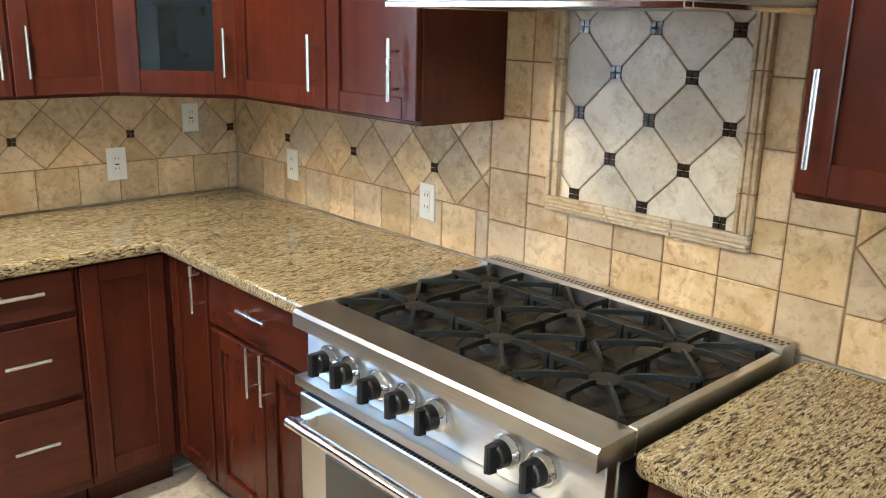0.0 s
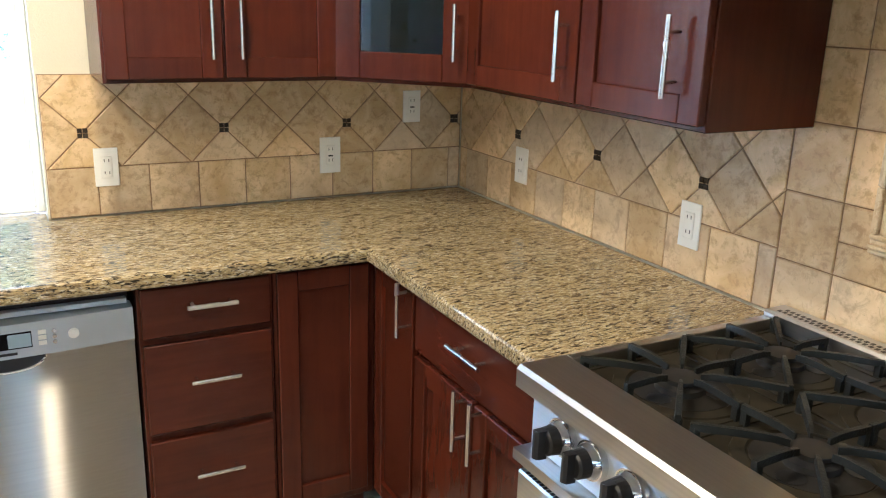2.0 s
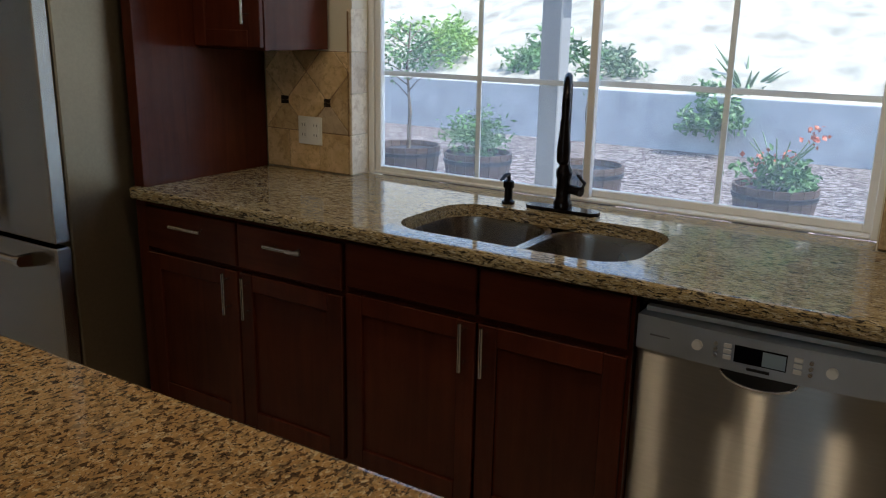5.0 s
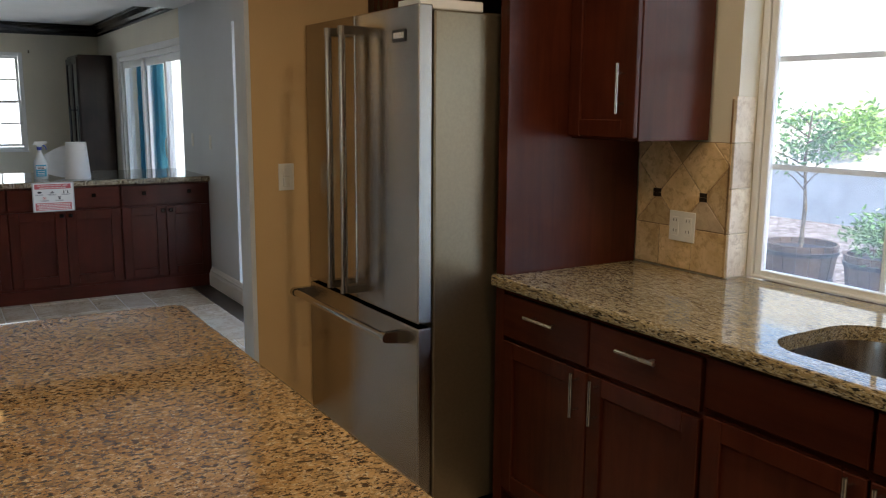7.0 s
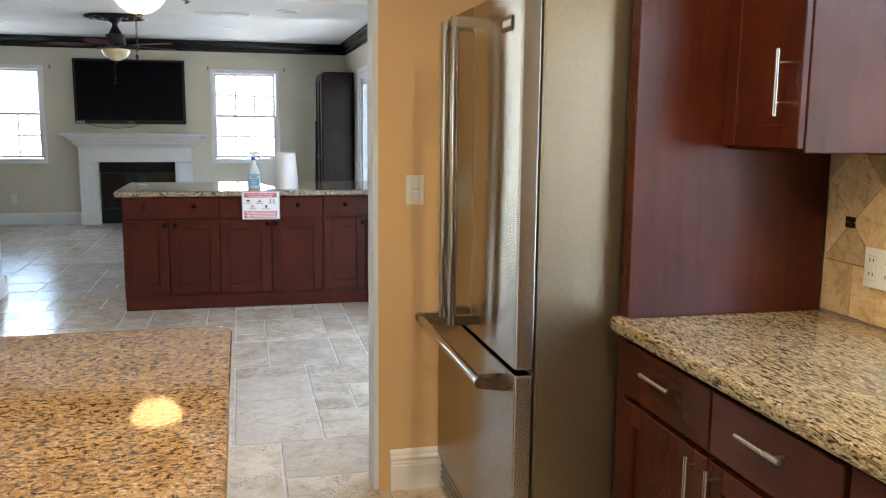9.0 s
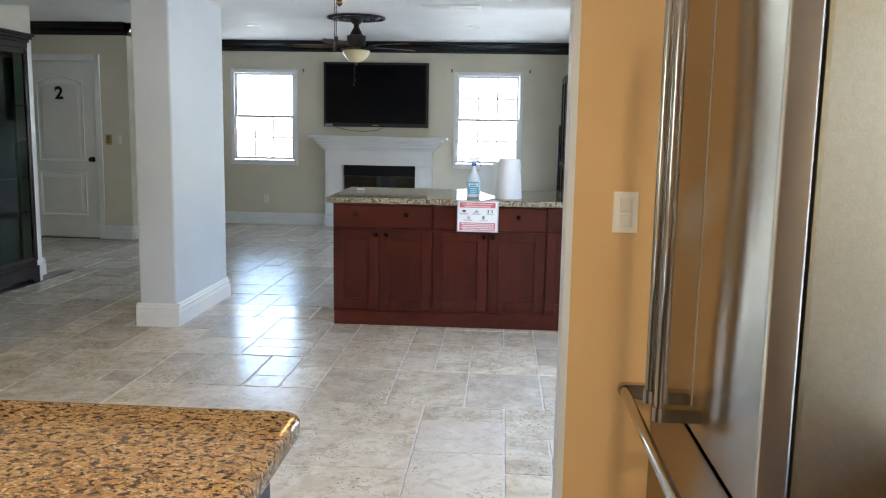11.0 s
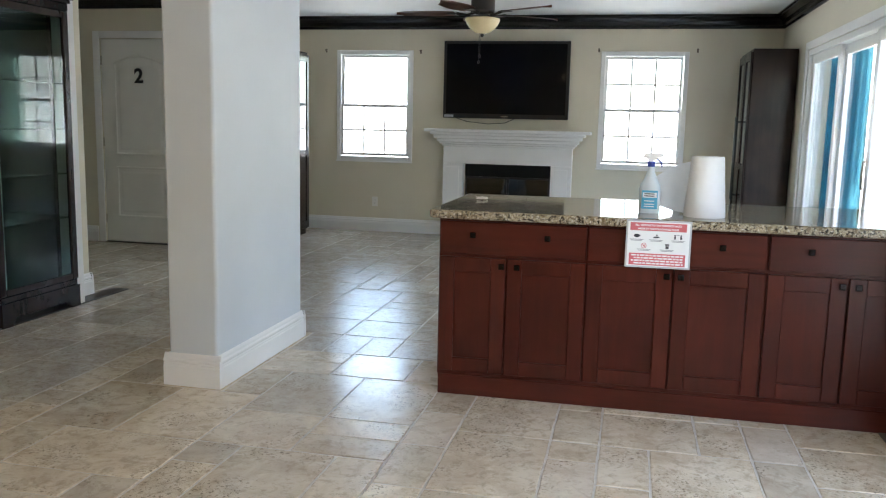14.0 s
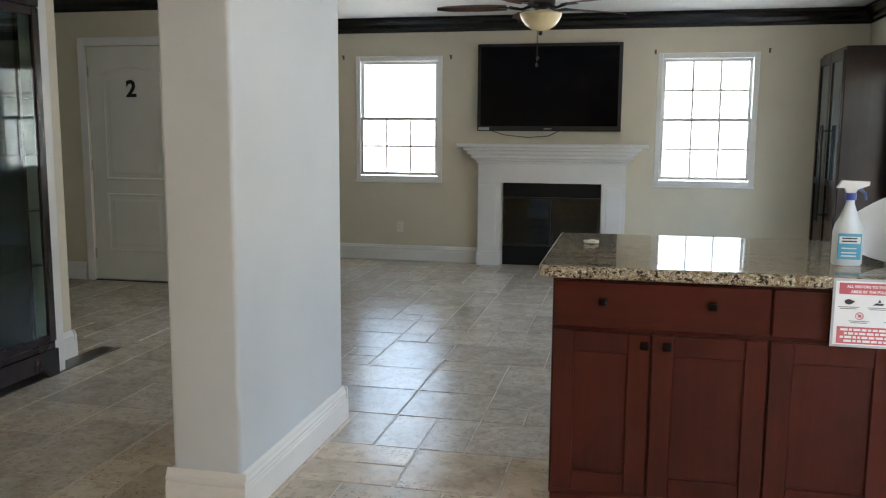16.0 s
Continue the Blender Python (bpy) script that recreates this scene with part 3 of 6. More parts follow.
for z0, z1, hz in ((0.728, 0.862, 0.811), (0.456, 0.708, 0.602), (0.150, 0.432, 0.326)):
    d = part("drawer", slab(-1.255, -0.920, z0, z1), CHERRY_X, c)
    bar_pull(d, -1.081, hz, -0.02, 0.13, False)
# blind corner
c = cabinet("corner_cabinet", MN, -0.908, -0.605, DEP, 0, TOPZ, "cherry corner base cabinet with a plain framed panel", 0.11)
framed_door(c, -0.900, -0.632, 0.14, 0.862, CHERRY)
# sink base
c = cabinet("sink_cabinet", MN, -2.755, -1.862, DEP, 0, 0.72, "cherry sink base cabinet with two framed doors", 0.11)
part("front_rail", B(-2.755, -1.862, 0.0, 0.03, 0.722, TOPZ), CHERRY, c)
for x0, x1, hx in ((-2.748, -2.299, -2.327), (-2.289, -1.870, -2.260)):
    part("false_front", slab(x0, x1, 0.722, 0.860), CHERRY_X, c)
    d = framed_door(c, x0, x1, 0.14, 0.702, CHERRY)
    bar_pull(d, hx, 0.634, -0.02, 0.142)
# west base
c = cabinet("base_cabinet", MN, -3.648, -2.757, DEP, 0, TOPZ, "cherry base cabinet with two drawers over two doors", 0.11)
for x0, x1, hx, dx in ((-3.642, -3.204, -3.237, -3.41), (-3.196, -2.764, -3.150, -2.974)):
    d = part("drawer", slab(x0, x1, 0.702, 0.852), CHERRY_X, c)
    bar_pull(d, dx, 0.803, -0.02, 0.15, False)
    d = framed_door(c, x0, x1, 0.14, 0.686, CHERRY)
    bar_pull(d, hx, 0.612, -0.02, 0.142)
# east run beside the range: local x runs south
ME = pose(-0.60, 0, 0, 0, 0, E)
c = cabinet("corner_cabinet", ME, 0.62, 0.886, DEP, 0, TOPZ, "narrow cherry corner base cabinet with one framed door", 0.11)
d = framed_door(c, 0.634, 0.880, 0.14, 0.862, CHERRY, rail=0.05)
bar_pull(d, 0.852, 0.800, -0.02, 0.15)
c = cabinet("base_cabinet", ME, 0.888, 1.498, DEP, 0, TOPZ, "cherry base cabinet with one drawer over two doors", 0.11)
d = part("drawer", slab(0.896, 1.490, 0.702, 0.858), CHERRY_X, c)
bar_pull(d, 1.20, 0.806, -0.02, 0.15, False)
for x0, x1, hx in ((0.896, 1.200, 1.170), (1.208, 1.490, 1.244)):
    d = framed_door(c, x0, x1, 0.14, 0.684, CHERRY)
    bar_pull(d, hx, 0.632, -0.02, 0.155)
c = cabinet("base_cabinet", ME, 2.462, 3.35, DEP, 0, TOPZ, "cherry base cabinet beside the range", 0.11)
part("drawer", slab(2.47, 3.34, 0.702, 0.858), CHERRY_X, c)
for x0, x1 in ((2.47, 2.902), (2.908, 3.34)):
    framed_door(c, x0, x1, 0.14, 0.684, CHERRY)

# wall cabinets
UZ, UT = 1.346, 2.26
MU = pose(0, -0.315, 0)
c = cabinet("wall_cabinet", MU, -1.266, -0.612, 0.31, UZ, UT, "cherry wall cabinet with two framed doors")
for x0, x1, hx in ((-1.260, -0.950, -0.984), (-0.942, -0.616, -0.904)):
    d = framed_door(c, x0, x1, UZ + 0.012, UT - 0.01, CHERRY)
    bar_pull(d, hx, 1.492, -0.02, 0.16)
MUE = pose(-0.315, 0, 0, 0, 0, E)
c = cabinet("wall_cabinet", MUE, 0.612, 1.528, 0.31, UZ, UT, "cherry wall cabinet with two framed doors beside the hood")
for x0, x1, hx in ((0.616, 1.124, 1.086), (1.132, 1.524, 1.452)):
    d = framed_door(c, x0, x1, UZ + 0.012, UT - 0.01, CHERRY)
    bar_pull(d, hx, 1.487, -0.02, 0.16)
c = cabinet("wall_cabinet", MUE, 2.522, 3.2, 0.31, 1.322, UT, "cherry wall cabinet with a bar handle beside the hood")
d = framed_door(c, 2.526, 3.19, 1.334, UT - 0.01, CHERRY)
bar_pull(d, 2.556, 1.466, -0.02, 0.165)
# diagonal glass corner
c = thing("corner_wall_cabinet", pose(-0.61, -0.315, 0), "cherry corner wall cabinet with a glazed diagonal door", "cabinet")
L = 0.295
bm = bmesh.new()
for z0, z1 in ((UZ, UZ + 0.018), (UT - 0.018, UT)):
    prism(bm, [(0, 0, z0), (0.295, -0.295, z0), (0.61, -0.295, z0), (0.61, 0.31, z0), (0, 0.31, z0)], (0, 0, z1 - z0))
box(bm, 0.0, 0.60, 0.29, 0.308, UZ + 0.018, UT - 0.018)
box(bm, 0.59, 0.608, -0.29, 0.29, UZ + 0.018, UT - 0.018)
part("body", bm, CHERRY, c)
for z in (1.64, 1.94):
    bm = bmesh.new()
    prism(bm, [(0.03, 0.01, z), (0.31, -0.27, z), (0.585, -0.27, z), (0.585, 0.285, z), (0.03, 0.285, z)], (0, 0, 0.006))
    part("shelf", bm, CURIO_GLASS, c, "tinted glass shelf")
dl = math.hypot(L, L)
md = pose(0, 0, 0, 0, 0, -45)
d = framed_door(c, 0.004, dl - 0.004, UZ + 0.012, UT - 0.01, CHERRY, rail=0.078, turn=md, glazed=True)
bm = bmesh.new()
cyl(bm, (dl - 0.04, -0.053, 1.42), (dl - 0.04, -0.053, 1.575), 0.006, n=14)
for z in (1.45, 1.545):
    cyl(bm, (dl - 0.04, -0.02, z), (dl - 0.04, -0.053, z), 0.0045, n=10)
bm.transform(md)
part("handle", bm, NICKEL, d, "satin nickel bar handle", True)
# west wall cabinet, tall refrigerator panel, cabinet over the refrigerator
c = cabinet("wall_cabinet", pose(0, -0.335, 0), -3.648, -3.318, 0.33, 1.382, UT, "cherry wall cabinet with one framed door beside the window")
d = framed_door(c, -3.644, -3.322, 1.392, UT - 0.01, CHERRY)
bar_pull(d, -3.372, 1.55, -0.02, 0.16)
c = cabinet("wall_cabinet", pose(0, -0.60, 0), -4.680, -3.702, 0.60, 1.865, UT, "cherry cabinet over the refrigerator")
for x0, x1 in ((-4.674, -4.2), (-4.194, -3.72)):
    framed_door(c, x0, x1, 1.875, UT - 0.01, CHERRY)
part("side_panel", B(-3.700, -3.650, -0.012, 0.60, 0.0, UT, 0.002), CHERRY, c, "tall cherry side panel down to the floor")

# ---- worktops ----
def slab_poly(pts, z0, z1, bev=0.014, seg=4):
    bm = bmesh.new()
    prism(bm, [(x, y, z0) for x, y in pts], (0, 0, z1 - z0))
    es = [e for e in bm.edges if abs(e.verts[0].co.z - e.verts[1].co.z) < 1e-5]
    bmesh.ops.bevel(bm, geom=es, offset=bev, segments=seg, affect='EDGES', profile=0.6)
    return bm


CT0, CT1 = 0.874, 0.915
FR = -0.652


def arc(cx, cy, r, a0, a1, n=6):
    return [(cx + r * math.cos(radians(a0 + (a1 - a0) * i / n)), cy + r * math.sin(radians(a0 + (a1 - a0) * i / n))) for i in range(n + 1)]


# kitchen worktop with the sink cut out
counter = thing("worktop", pose(0, 0, 0), "polished speckled gold and black granite worktop", "worktop")
ow = [(-0.001, -0.001), (-0.001, -1.508), (-0.655, -1.508), (FR, FR), *arc(-3.665, FR + 0.035, 0.035, 270, 180, 5), (-3.6485, -0.598), (-3.6485, -0.001), (WIN[0], -0.001), (WIN[0], 0.104), (WIN[1], 0.104), (WIN[1], -0.001)]
bm = slab_poly(ow, CT0, CT1)
slab_ob = part("granite_slab", bm, GRANITE, counter)
SINKS = ((-2.648, -2.294, -0.560, -0.140), (-2.260, -1.905, -0.560, -0.140))


def rrect(x0, x1, y0, y1, r, n=6):
    return arc(x1 - r, y1 - r, r, 0, 90, n) + arc(x0 + r, y1 - r, r, 90, 180, n) + arc(x0 + r, y0 + r, r, 180, 270, n) + arc(x1 - r, y0 + r, r, 270, 360, n)


cut_bm = bmesh.new()
prism(cut_bm, [(x, y, 0.80) for x, y in rrect(-2.648, -1.905, -0.560, -0.140, 0.12, 8)], (0, 0, 0.2))
cut_me = done("sink_cut", cut_bm, GRANITE)
cutter = bpy.data.objects.new("sink_cut", cut_me)
scene.collection.objects.link(cutter)
mod = slab_ob.modifiers.new("cut", 'BOOLEAN')
mod.object, mod.operation, mod.solver = cutter, 'DIFFERENCE', 'EXACT'
dg = bpy.context.evaluated_depsgraph_get()
cut_result = bpy.data.meshes.new_from_object(slab_ob.evaluated_get(dg))
slab_ob.modifiers.clear()
slab_ob.data = cut_result
bpy.data.objects.remove(cutter)
c2 = thing("worktop", pose(0, 0, 0), "polished granite worktop piece beside the range", "worktop")
part("granite_slab", slab_poly([(-0.001, -2.452), (-0.001, -3.36), (-0.655, -3.36), *arc(-0.625, -2.482, 0.03, 180, 90, 4)], CT0, CT1), GRANITE, c2)

# sink: two bowls with round corners under the worktop
sink = thing("sink", pose(0, 0, 0), "brushed steel double bowl undermount sink", "sink")
STEEL_SINK = steel("sink_steel", (0.38, 0.345, 0.30), 0.26)


def bowl(x0, x1, y0, y1, top, bot, rim):
    bm = bmesh.new()
    loops = []
    for inset, z, r in ((-rim, top, 0.10), (0.0, top, 0.10), (0.004, top - 0.02, 0.10), (0.018, bot + 0.05, 0.09), (0.035, bot + 0.012, 0.08), (0.08, bot, 0.06)):
        loops.append([bm.verts.new((x, y, z)) for x, y in rrect(x0 + inset, x1 - inset, y0 + inset, y1 - inset, r, 6)])
    for a, b in zip(loops, loops[1:]):
        k = len(a)
        for i in range(k):
            bm.faces.new((a[i], a[(i + 1) % k], b[(i + 1) % k], b[i]))
    bm.faces.new(loops[-1])
    bmesh.ops.recalc_face_normals(bm, faces=bm.faces)
    for f in bm.faces:
        f.normal_flip()
    return bm


for x0, x1, y0, y1 in SINKS:
    b = part("bowl", bowl(x0, x1, y0, y1, 0.873, 0.68, 0.016), STEEL_SINK, sink, smooth=True)
    bm = bmesh.new()
    lathe(bm, ((x0 + x1) / 2, (y0 + y1) / 2 + 0.05, 0.681), [(0.042, 0), (0.042, 0.003), (0.03, 0.004), (0.02, 0.002)], 20)
    part("drain", bm, CHROME, b, "chrome drain", True)

# faucet
fau = thing("faucet", pose(-2.305, -0.075, 0.915), "dark bronze pull-down kitchen faucet", "faucet")
bm = bmesh.new()
prism(bm, [(x, y, 0) for x, y in rrect(-0.125, 0.125, -0.030, 0.030, 0.029, 6)], (0, 0, 0.012))
part("deck_plate", bm, BRONZE, fau)
bm = bmesh.new()
lathe(bm, (0, 0, 0.012), [(0.030, 0), (0.030, 0.02), (0.024, 0.03), (0.022, 0.09), (0.026, 0.10), (0.026, 0.12), (0.017, 0.135), (0.015, 0.20)], 20)
part("body", bm, BRONZE, fau, smooth=True)
bm = bmesh.new()
pts = [(0, 0, 0.20), (0, 0, 0.34)] + [(0, -0.075 + 0.075 * math.cos(radians(a)), 0.34 + 0.085 * math.sin(radians(a))) for a in range(15, 181, 15)] + [(0, -0.151, 0.30)]
tube(bm, pts, 0.0125, 14)
bm.transform(Matrix.Rotation(radians(22), 4, "Z"))
part("spout", bm, BRONZE, fau, smooth=True)
bm = bmesh.new()
lathe(bm, (0, -0.151, 0.175), [(0.014, 0), (0.019, 0.01), (0.021, 0.045), (0.015, 0.10), (0.014, 0.13)], 16)
bm.transform(Matrix.Rotation(radians(22), 4, "Z"))
part("spray_head", bm, BRONZE, fau, smooth=True)
bm = bmesh.new()
cyl(bm, (0.02, 0, 0.075), (0.065, -0.01, 0.072), 0.014, 0.016)
tube(bm, [(0.062, -0.01, 0.072), (0.075, -0.012, 0.10), (0.05, -0.014, 0.125)], [0.007, 0.006, 0.004], 8)
part("lever", bm, BRONZE, fau, smooth=True)
soap = thing("soap_dispenser", pose(-2.50, -0.075, 0.915), "dark bronze soap dispenser on the worktop", "soap dispenser")
bm = bmesh.new()
lathe(bm, (0, 0, 0), [(0.022, 0), (0.022, 0.008), (0.014, 0.014), (0.013, 0.05), (0.018, 0.055), (0.018, 0.075), (0.006, 0.08), (0.006, 0.095)], 16)
part("base", bm, BRONZE, soap, smooth=True)
bm = bmesh.new()
tube(bm, [(0, 0, 0.095), (0, -0.03, 0.097), (0, -0.055, 0.085)], [0.008, 0.007, 0.004], 8)
part("nozzle", bm, BRONZE, soap, smooth=True)

# ---- dishwasher ----
dwm = thing("dishwasher", pose(-1.858, -0.565, 0), "stainless steel dishwasher with a curved control panel", "dishwasher")
dww = 0.588
# near-black body colour paints the shade in the gap under the worktop
part("body", B(0.004, dww - 0.004, 0.03, 0.56, 0.10, 0.868), GAP_SHADE, dwm)
bm = bmesh.new()
n = 14
top = []
for i in range(n + 1):
    u = i / n
    top.append((u * dww, -0.012 - 0.018 * math.sin(math.pi * u)))
prism(bm, [(x, y - 0.012, 0.727) for x, y in top] + [(dww, 0.03, 0.727), (0, 0.03, 0.727)], (0, 0, 0.086))
pan = part("control_panel", bm, plain("panel_silver", (0.46, 0.50, 0.54), 0.3, 0.45), dwm)
bm = bmesh.new()
prism(bm, [(x, y, 0.12) for x, y in top] + [(dww, 0.03, 0.12), (0, 0.03, 0.12)], (0, 0, 0.604))
dwd = part("door", bm, brushed("dishwasher_steel", (0.48, 0.455, 0.41), 0.32, 0.86), dwm, "brushed stainless door", True)
bm = bmesh.new()
prism(bm, [(0.01, 0.005, 0.816), (dww - 0.01, 0.005, 0.816), (dww - 0.01, 0.028, 0.816), (0.01, 0.028, 0.816)], (0, 0, 0.012))
part("door_lip", bm, VINYL, dwm, "pale grey door top edge")
part("toe_kick", B(0.01, dww - 0.01, 0.06, 0.5, 0.0, 0.118), BLACK, dwm)
bm = bmesh.new()
pts = [(0.295 + 0.085 * math.cos(radians(a)), 0, 0.727 + 0.036 * math.sin(radians(a))) for a in range(180, 361, 12)]
prism(bm, [(x, -0.036, z) for x, _, z in pts], (0, 0.012, 0))
grip = part("grip_pocket", bm, BLACK, dwd, "dark recessed grip")
bm = bmesh.new()
tube(bm, [(x, -0.037, z) for x, _, z in pts], 0.0035, 8)
part("grip_rim", bm, CHROME, dwd, "bright grip rim", True)
part("display", B(0.238, 0.352, -0.0455, -0.040, 0.752, 0.792), SCREEN, pan, "dark display window")
part("display_window", B(0.300, 0.350, -0.0462, -0.0454, 0.755, 0.789), plain("display_pale", (0.35, 0.45, 0.52), 0.2), pan)
for x in (0.213, 0.366):
    for z in (0.758, 0.772, 0.786):
        part("button", B(x, x + 0.018, -0.0455, -0.040, z - 0.005, z + 0.005, 0.001), PLATE, pan)
for x in (0.195, 0.402):
    for z in (0.757, 0.771, 0.785):
        bm = bmesh.new()
        cyl(bm, (x, -0.030, z), (x, -0.0455, z), 0.0048, n=12)
        part("button", bm, NICKEL, pan, smooth=True)
for x in (0.152, 0.445):
    bm = bmesh.new()
    cyl(bm, (x, -0.030, 0.771), (x, -0.0435, 0.771), 0.0125, n=20)
    cyl(bm, (x, -0.040, 0.771), (x, -0.0465, 0.771), 0.010, n=20)
    part("dial_button", bm, PLATE, pan, smooth=True)
part("badge", B(0.268, 0.318, -0.0455, -0.040, 0.737, 0.743), BLACK, pan, "plain dark badge")
part("marking", B(0.035, 0.095, -0.0318, -0.024, 0.767, 0.770), plain("grey_print", (0.2, 0.2, 0.22), 0.5), pan)

# ---- range: local x runs south along the wall, y into the wall ----
rg = thing("range", pose(-0.70, -1.527, 0, 0, 0, E), "stainless steel six-burner gas range with black iron grates", "range")
RW = 0.908
part("body", B(0.004, RW - 0.004, 0.047, 0.66, 0.10, 0.885, 0.003), STEEL_DARK, rg)
bm = bmesh.new()
prism(bm, [(0, -0.022, 0.893), (0, -0.022, 0.928), (0, -0.014, 0.936), (0, 0.088, 0.936), (0, 0.088, 0.893)], (RW, 0, 0))
part("front_trim", bm, steel("range_top_steel", (0.60, 0.58, 0.54), 0.30), rg, "brushed steel bullnose")
part("control_panel", B(0.006, RW - 0.006, 0.016, 0.046, 0.765, 0.892, 0.002), steel("range_front_steel", (0.62, 0.61, 0.60), 0.38, 'x', 0.95), rg)
for x0, x1 in ((0.0, 0.022), (RW - 0.022, RW)):
    part("side_trim", B(x0, x1, 0.089, 0.622, 0.886, 0.936, 0.002), STEEL, rg)
part("burner_tray", B(0.023, RW - 0.023, 0.089, 0.622, 0.886, 0.912), ENAMEL, rg, "dark enamel burner tray")
bm = bmesh.new()
prism(bm, [(0, 0.624, 0.886), (0, 0.624, 0.944), (0, 0.630, 0.950), (0, 0.688, 0.950), (0, 0.688, 0.886)], (RW, 0, 0))
bg = part("back_guard", bm, STEEL, rg)
bm = bmesh.new()
for i in range(64):
    for j in range(2):
        x = 0.02 + i * 0.01385 + (0.007 if j else 0)
        box(bm, x, x + 0.0075, 0.640 + j * 0.016, 0.650 + j * 0.016, 0.9495, 0.9508)
part("vent_strip", bm, BLACK, bg, "perforated dark vent strip")
# ledge, oven door, vent strip
bm = bmesh.new()
prism(bm, [(0, -0.020, 0.742), (0, -0.020, 0.764), (0, 0.028, 0.764), (0, 0.028, 0.742)], (RW, 0, 0))
part("ledge", bm, STEEL, rg)
# black block fills the slot above the oven door as its shade
part("door_gap_shade", B(0.006, RW - 0.006, 0.0, 0.028, 0.70, 0.741), BLACK, rg)
dr = part("oven_door", B(0.010, RW - 0.010, -0.014, 0.026, 0.20, 0.722, 0.004), STEEL, rg)
bm = bmesh.new()
for i in range(75):
    box(bm, 0.03 + i * 0.0115, 0.0375 + i * 0.0115, -0.010, 0.004, 0.7215, 0.7228)
part("vent_strip", bm, BLACK, dr)
part("oven_window", B(0.12, RW - 0.12, -0.0175, -0.013, 0.30, 0.60, 0.002), plain("oven_glass", (0.05, 0.045, 0.038), 0.08), dr, "dark oven window")
bm = bmesh.new()
cyl(bm, (0.045, -0.068, 0.672), (RW - 0.045, -0.068, 0.672), 0.0145, n=20)
for x in (0.075, RW - 0.075):
    box(bm, x - 0.016, x + 0.016, -0.071, -0.012, 0.658, 0.686, 0.004)
part("door_handle", bm, CHROME, dr, "round steel towel-bar handle", True)
part("kick_plate", B(0.01, RW - 0.01, 0.0, 0.03, 0.10, 0.19), STEEL, rg)
for x in (0.03, RW - 0.07):
    part("foot", B(x, x + 0.04, 0.05, 0.09, 0.0, 0.10), STEEL_DARK, rg)
for yk in (1.627, 1.713, 1.815, 1.908, 2.003, 2.200, 2.287):
    x = yk - 1.527 + 0.012
    zk = 0.834
    bm = bmesh.new()
    cyl(bm, (x, 0.015, zk), (x, 0.002, zk), 0.037, 0.036, n=28)
    cyl(bm, (x, 0.002, zk), (x, -0.011, zk), 0.033, 0.028, n=28)
    bz = part("bezel", bm, CHROME, rg, "polished knob bezel", True)
    bm = bmesh.new()
    cyl(bm, (x, -0.010, zk), (x, -0.030, zk), 0.0275, 0.0255, n=24)
    cyl(bm, (x, -0.030, zk), (x, -0.034, zk), 0.0255, 0.0215, n=24)
    prism(bm, [(x - 0.0085, -0.030, zk - 0.030), (x + 0.0085, -0.030, zk - 0.030), (x + 0.0070, -0.048, zk - 0.029), (x + 0.0030, -0.054, zk - 0.027), (x - 0.0030, -0.054, zk - 0.027), (x - 0.0070, -0.048, zk - 0.029)], (0, 0.0, 0.055))
    part("knob", bm, BLACK, bz, "black control knob", False)
part("switch", B(RW - 0.065, RW - 0.035, 0.010, 0.0155, 0.775, 0.795, 0.001), BLACK, rg)
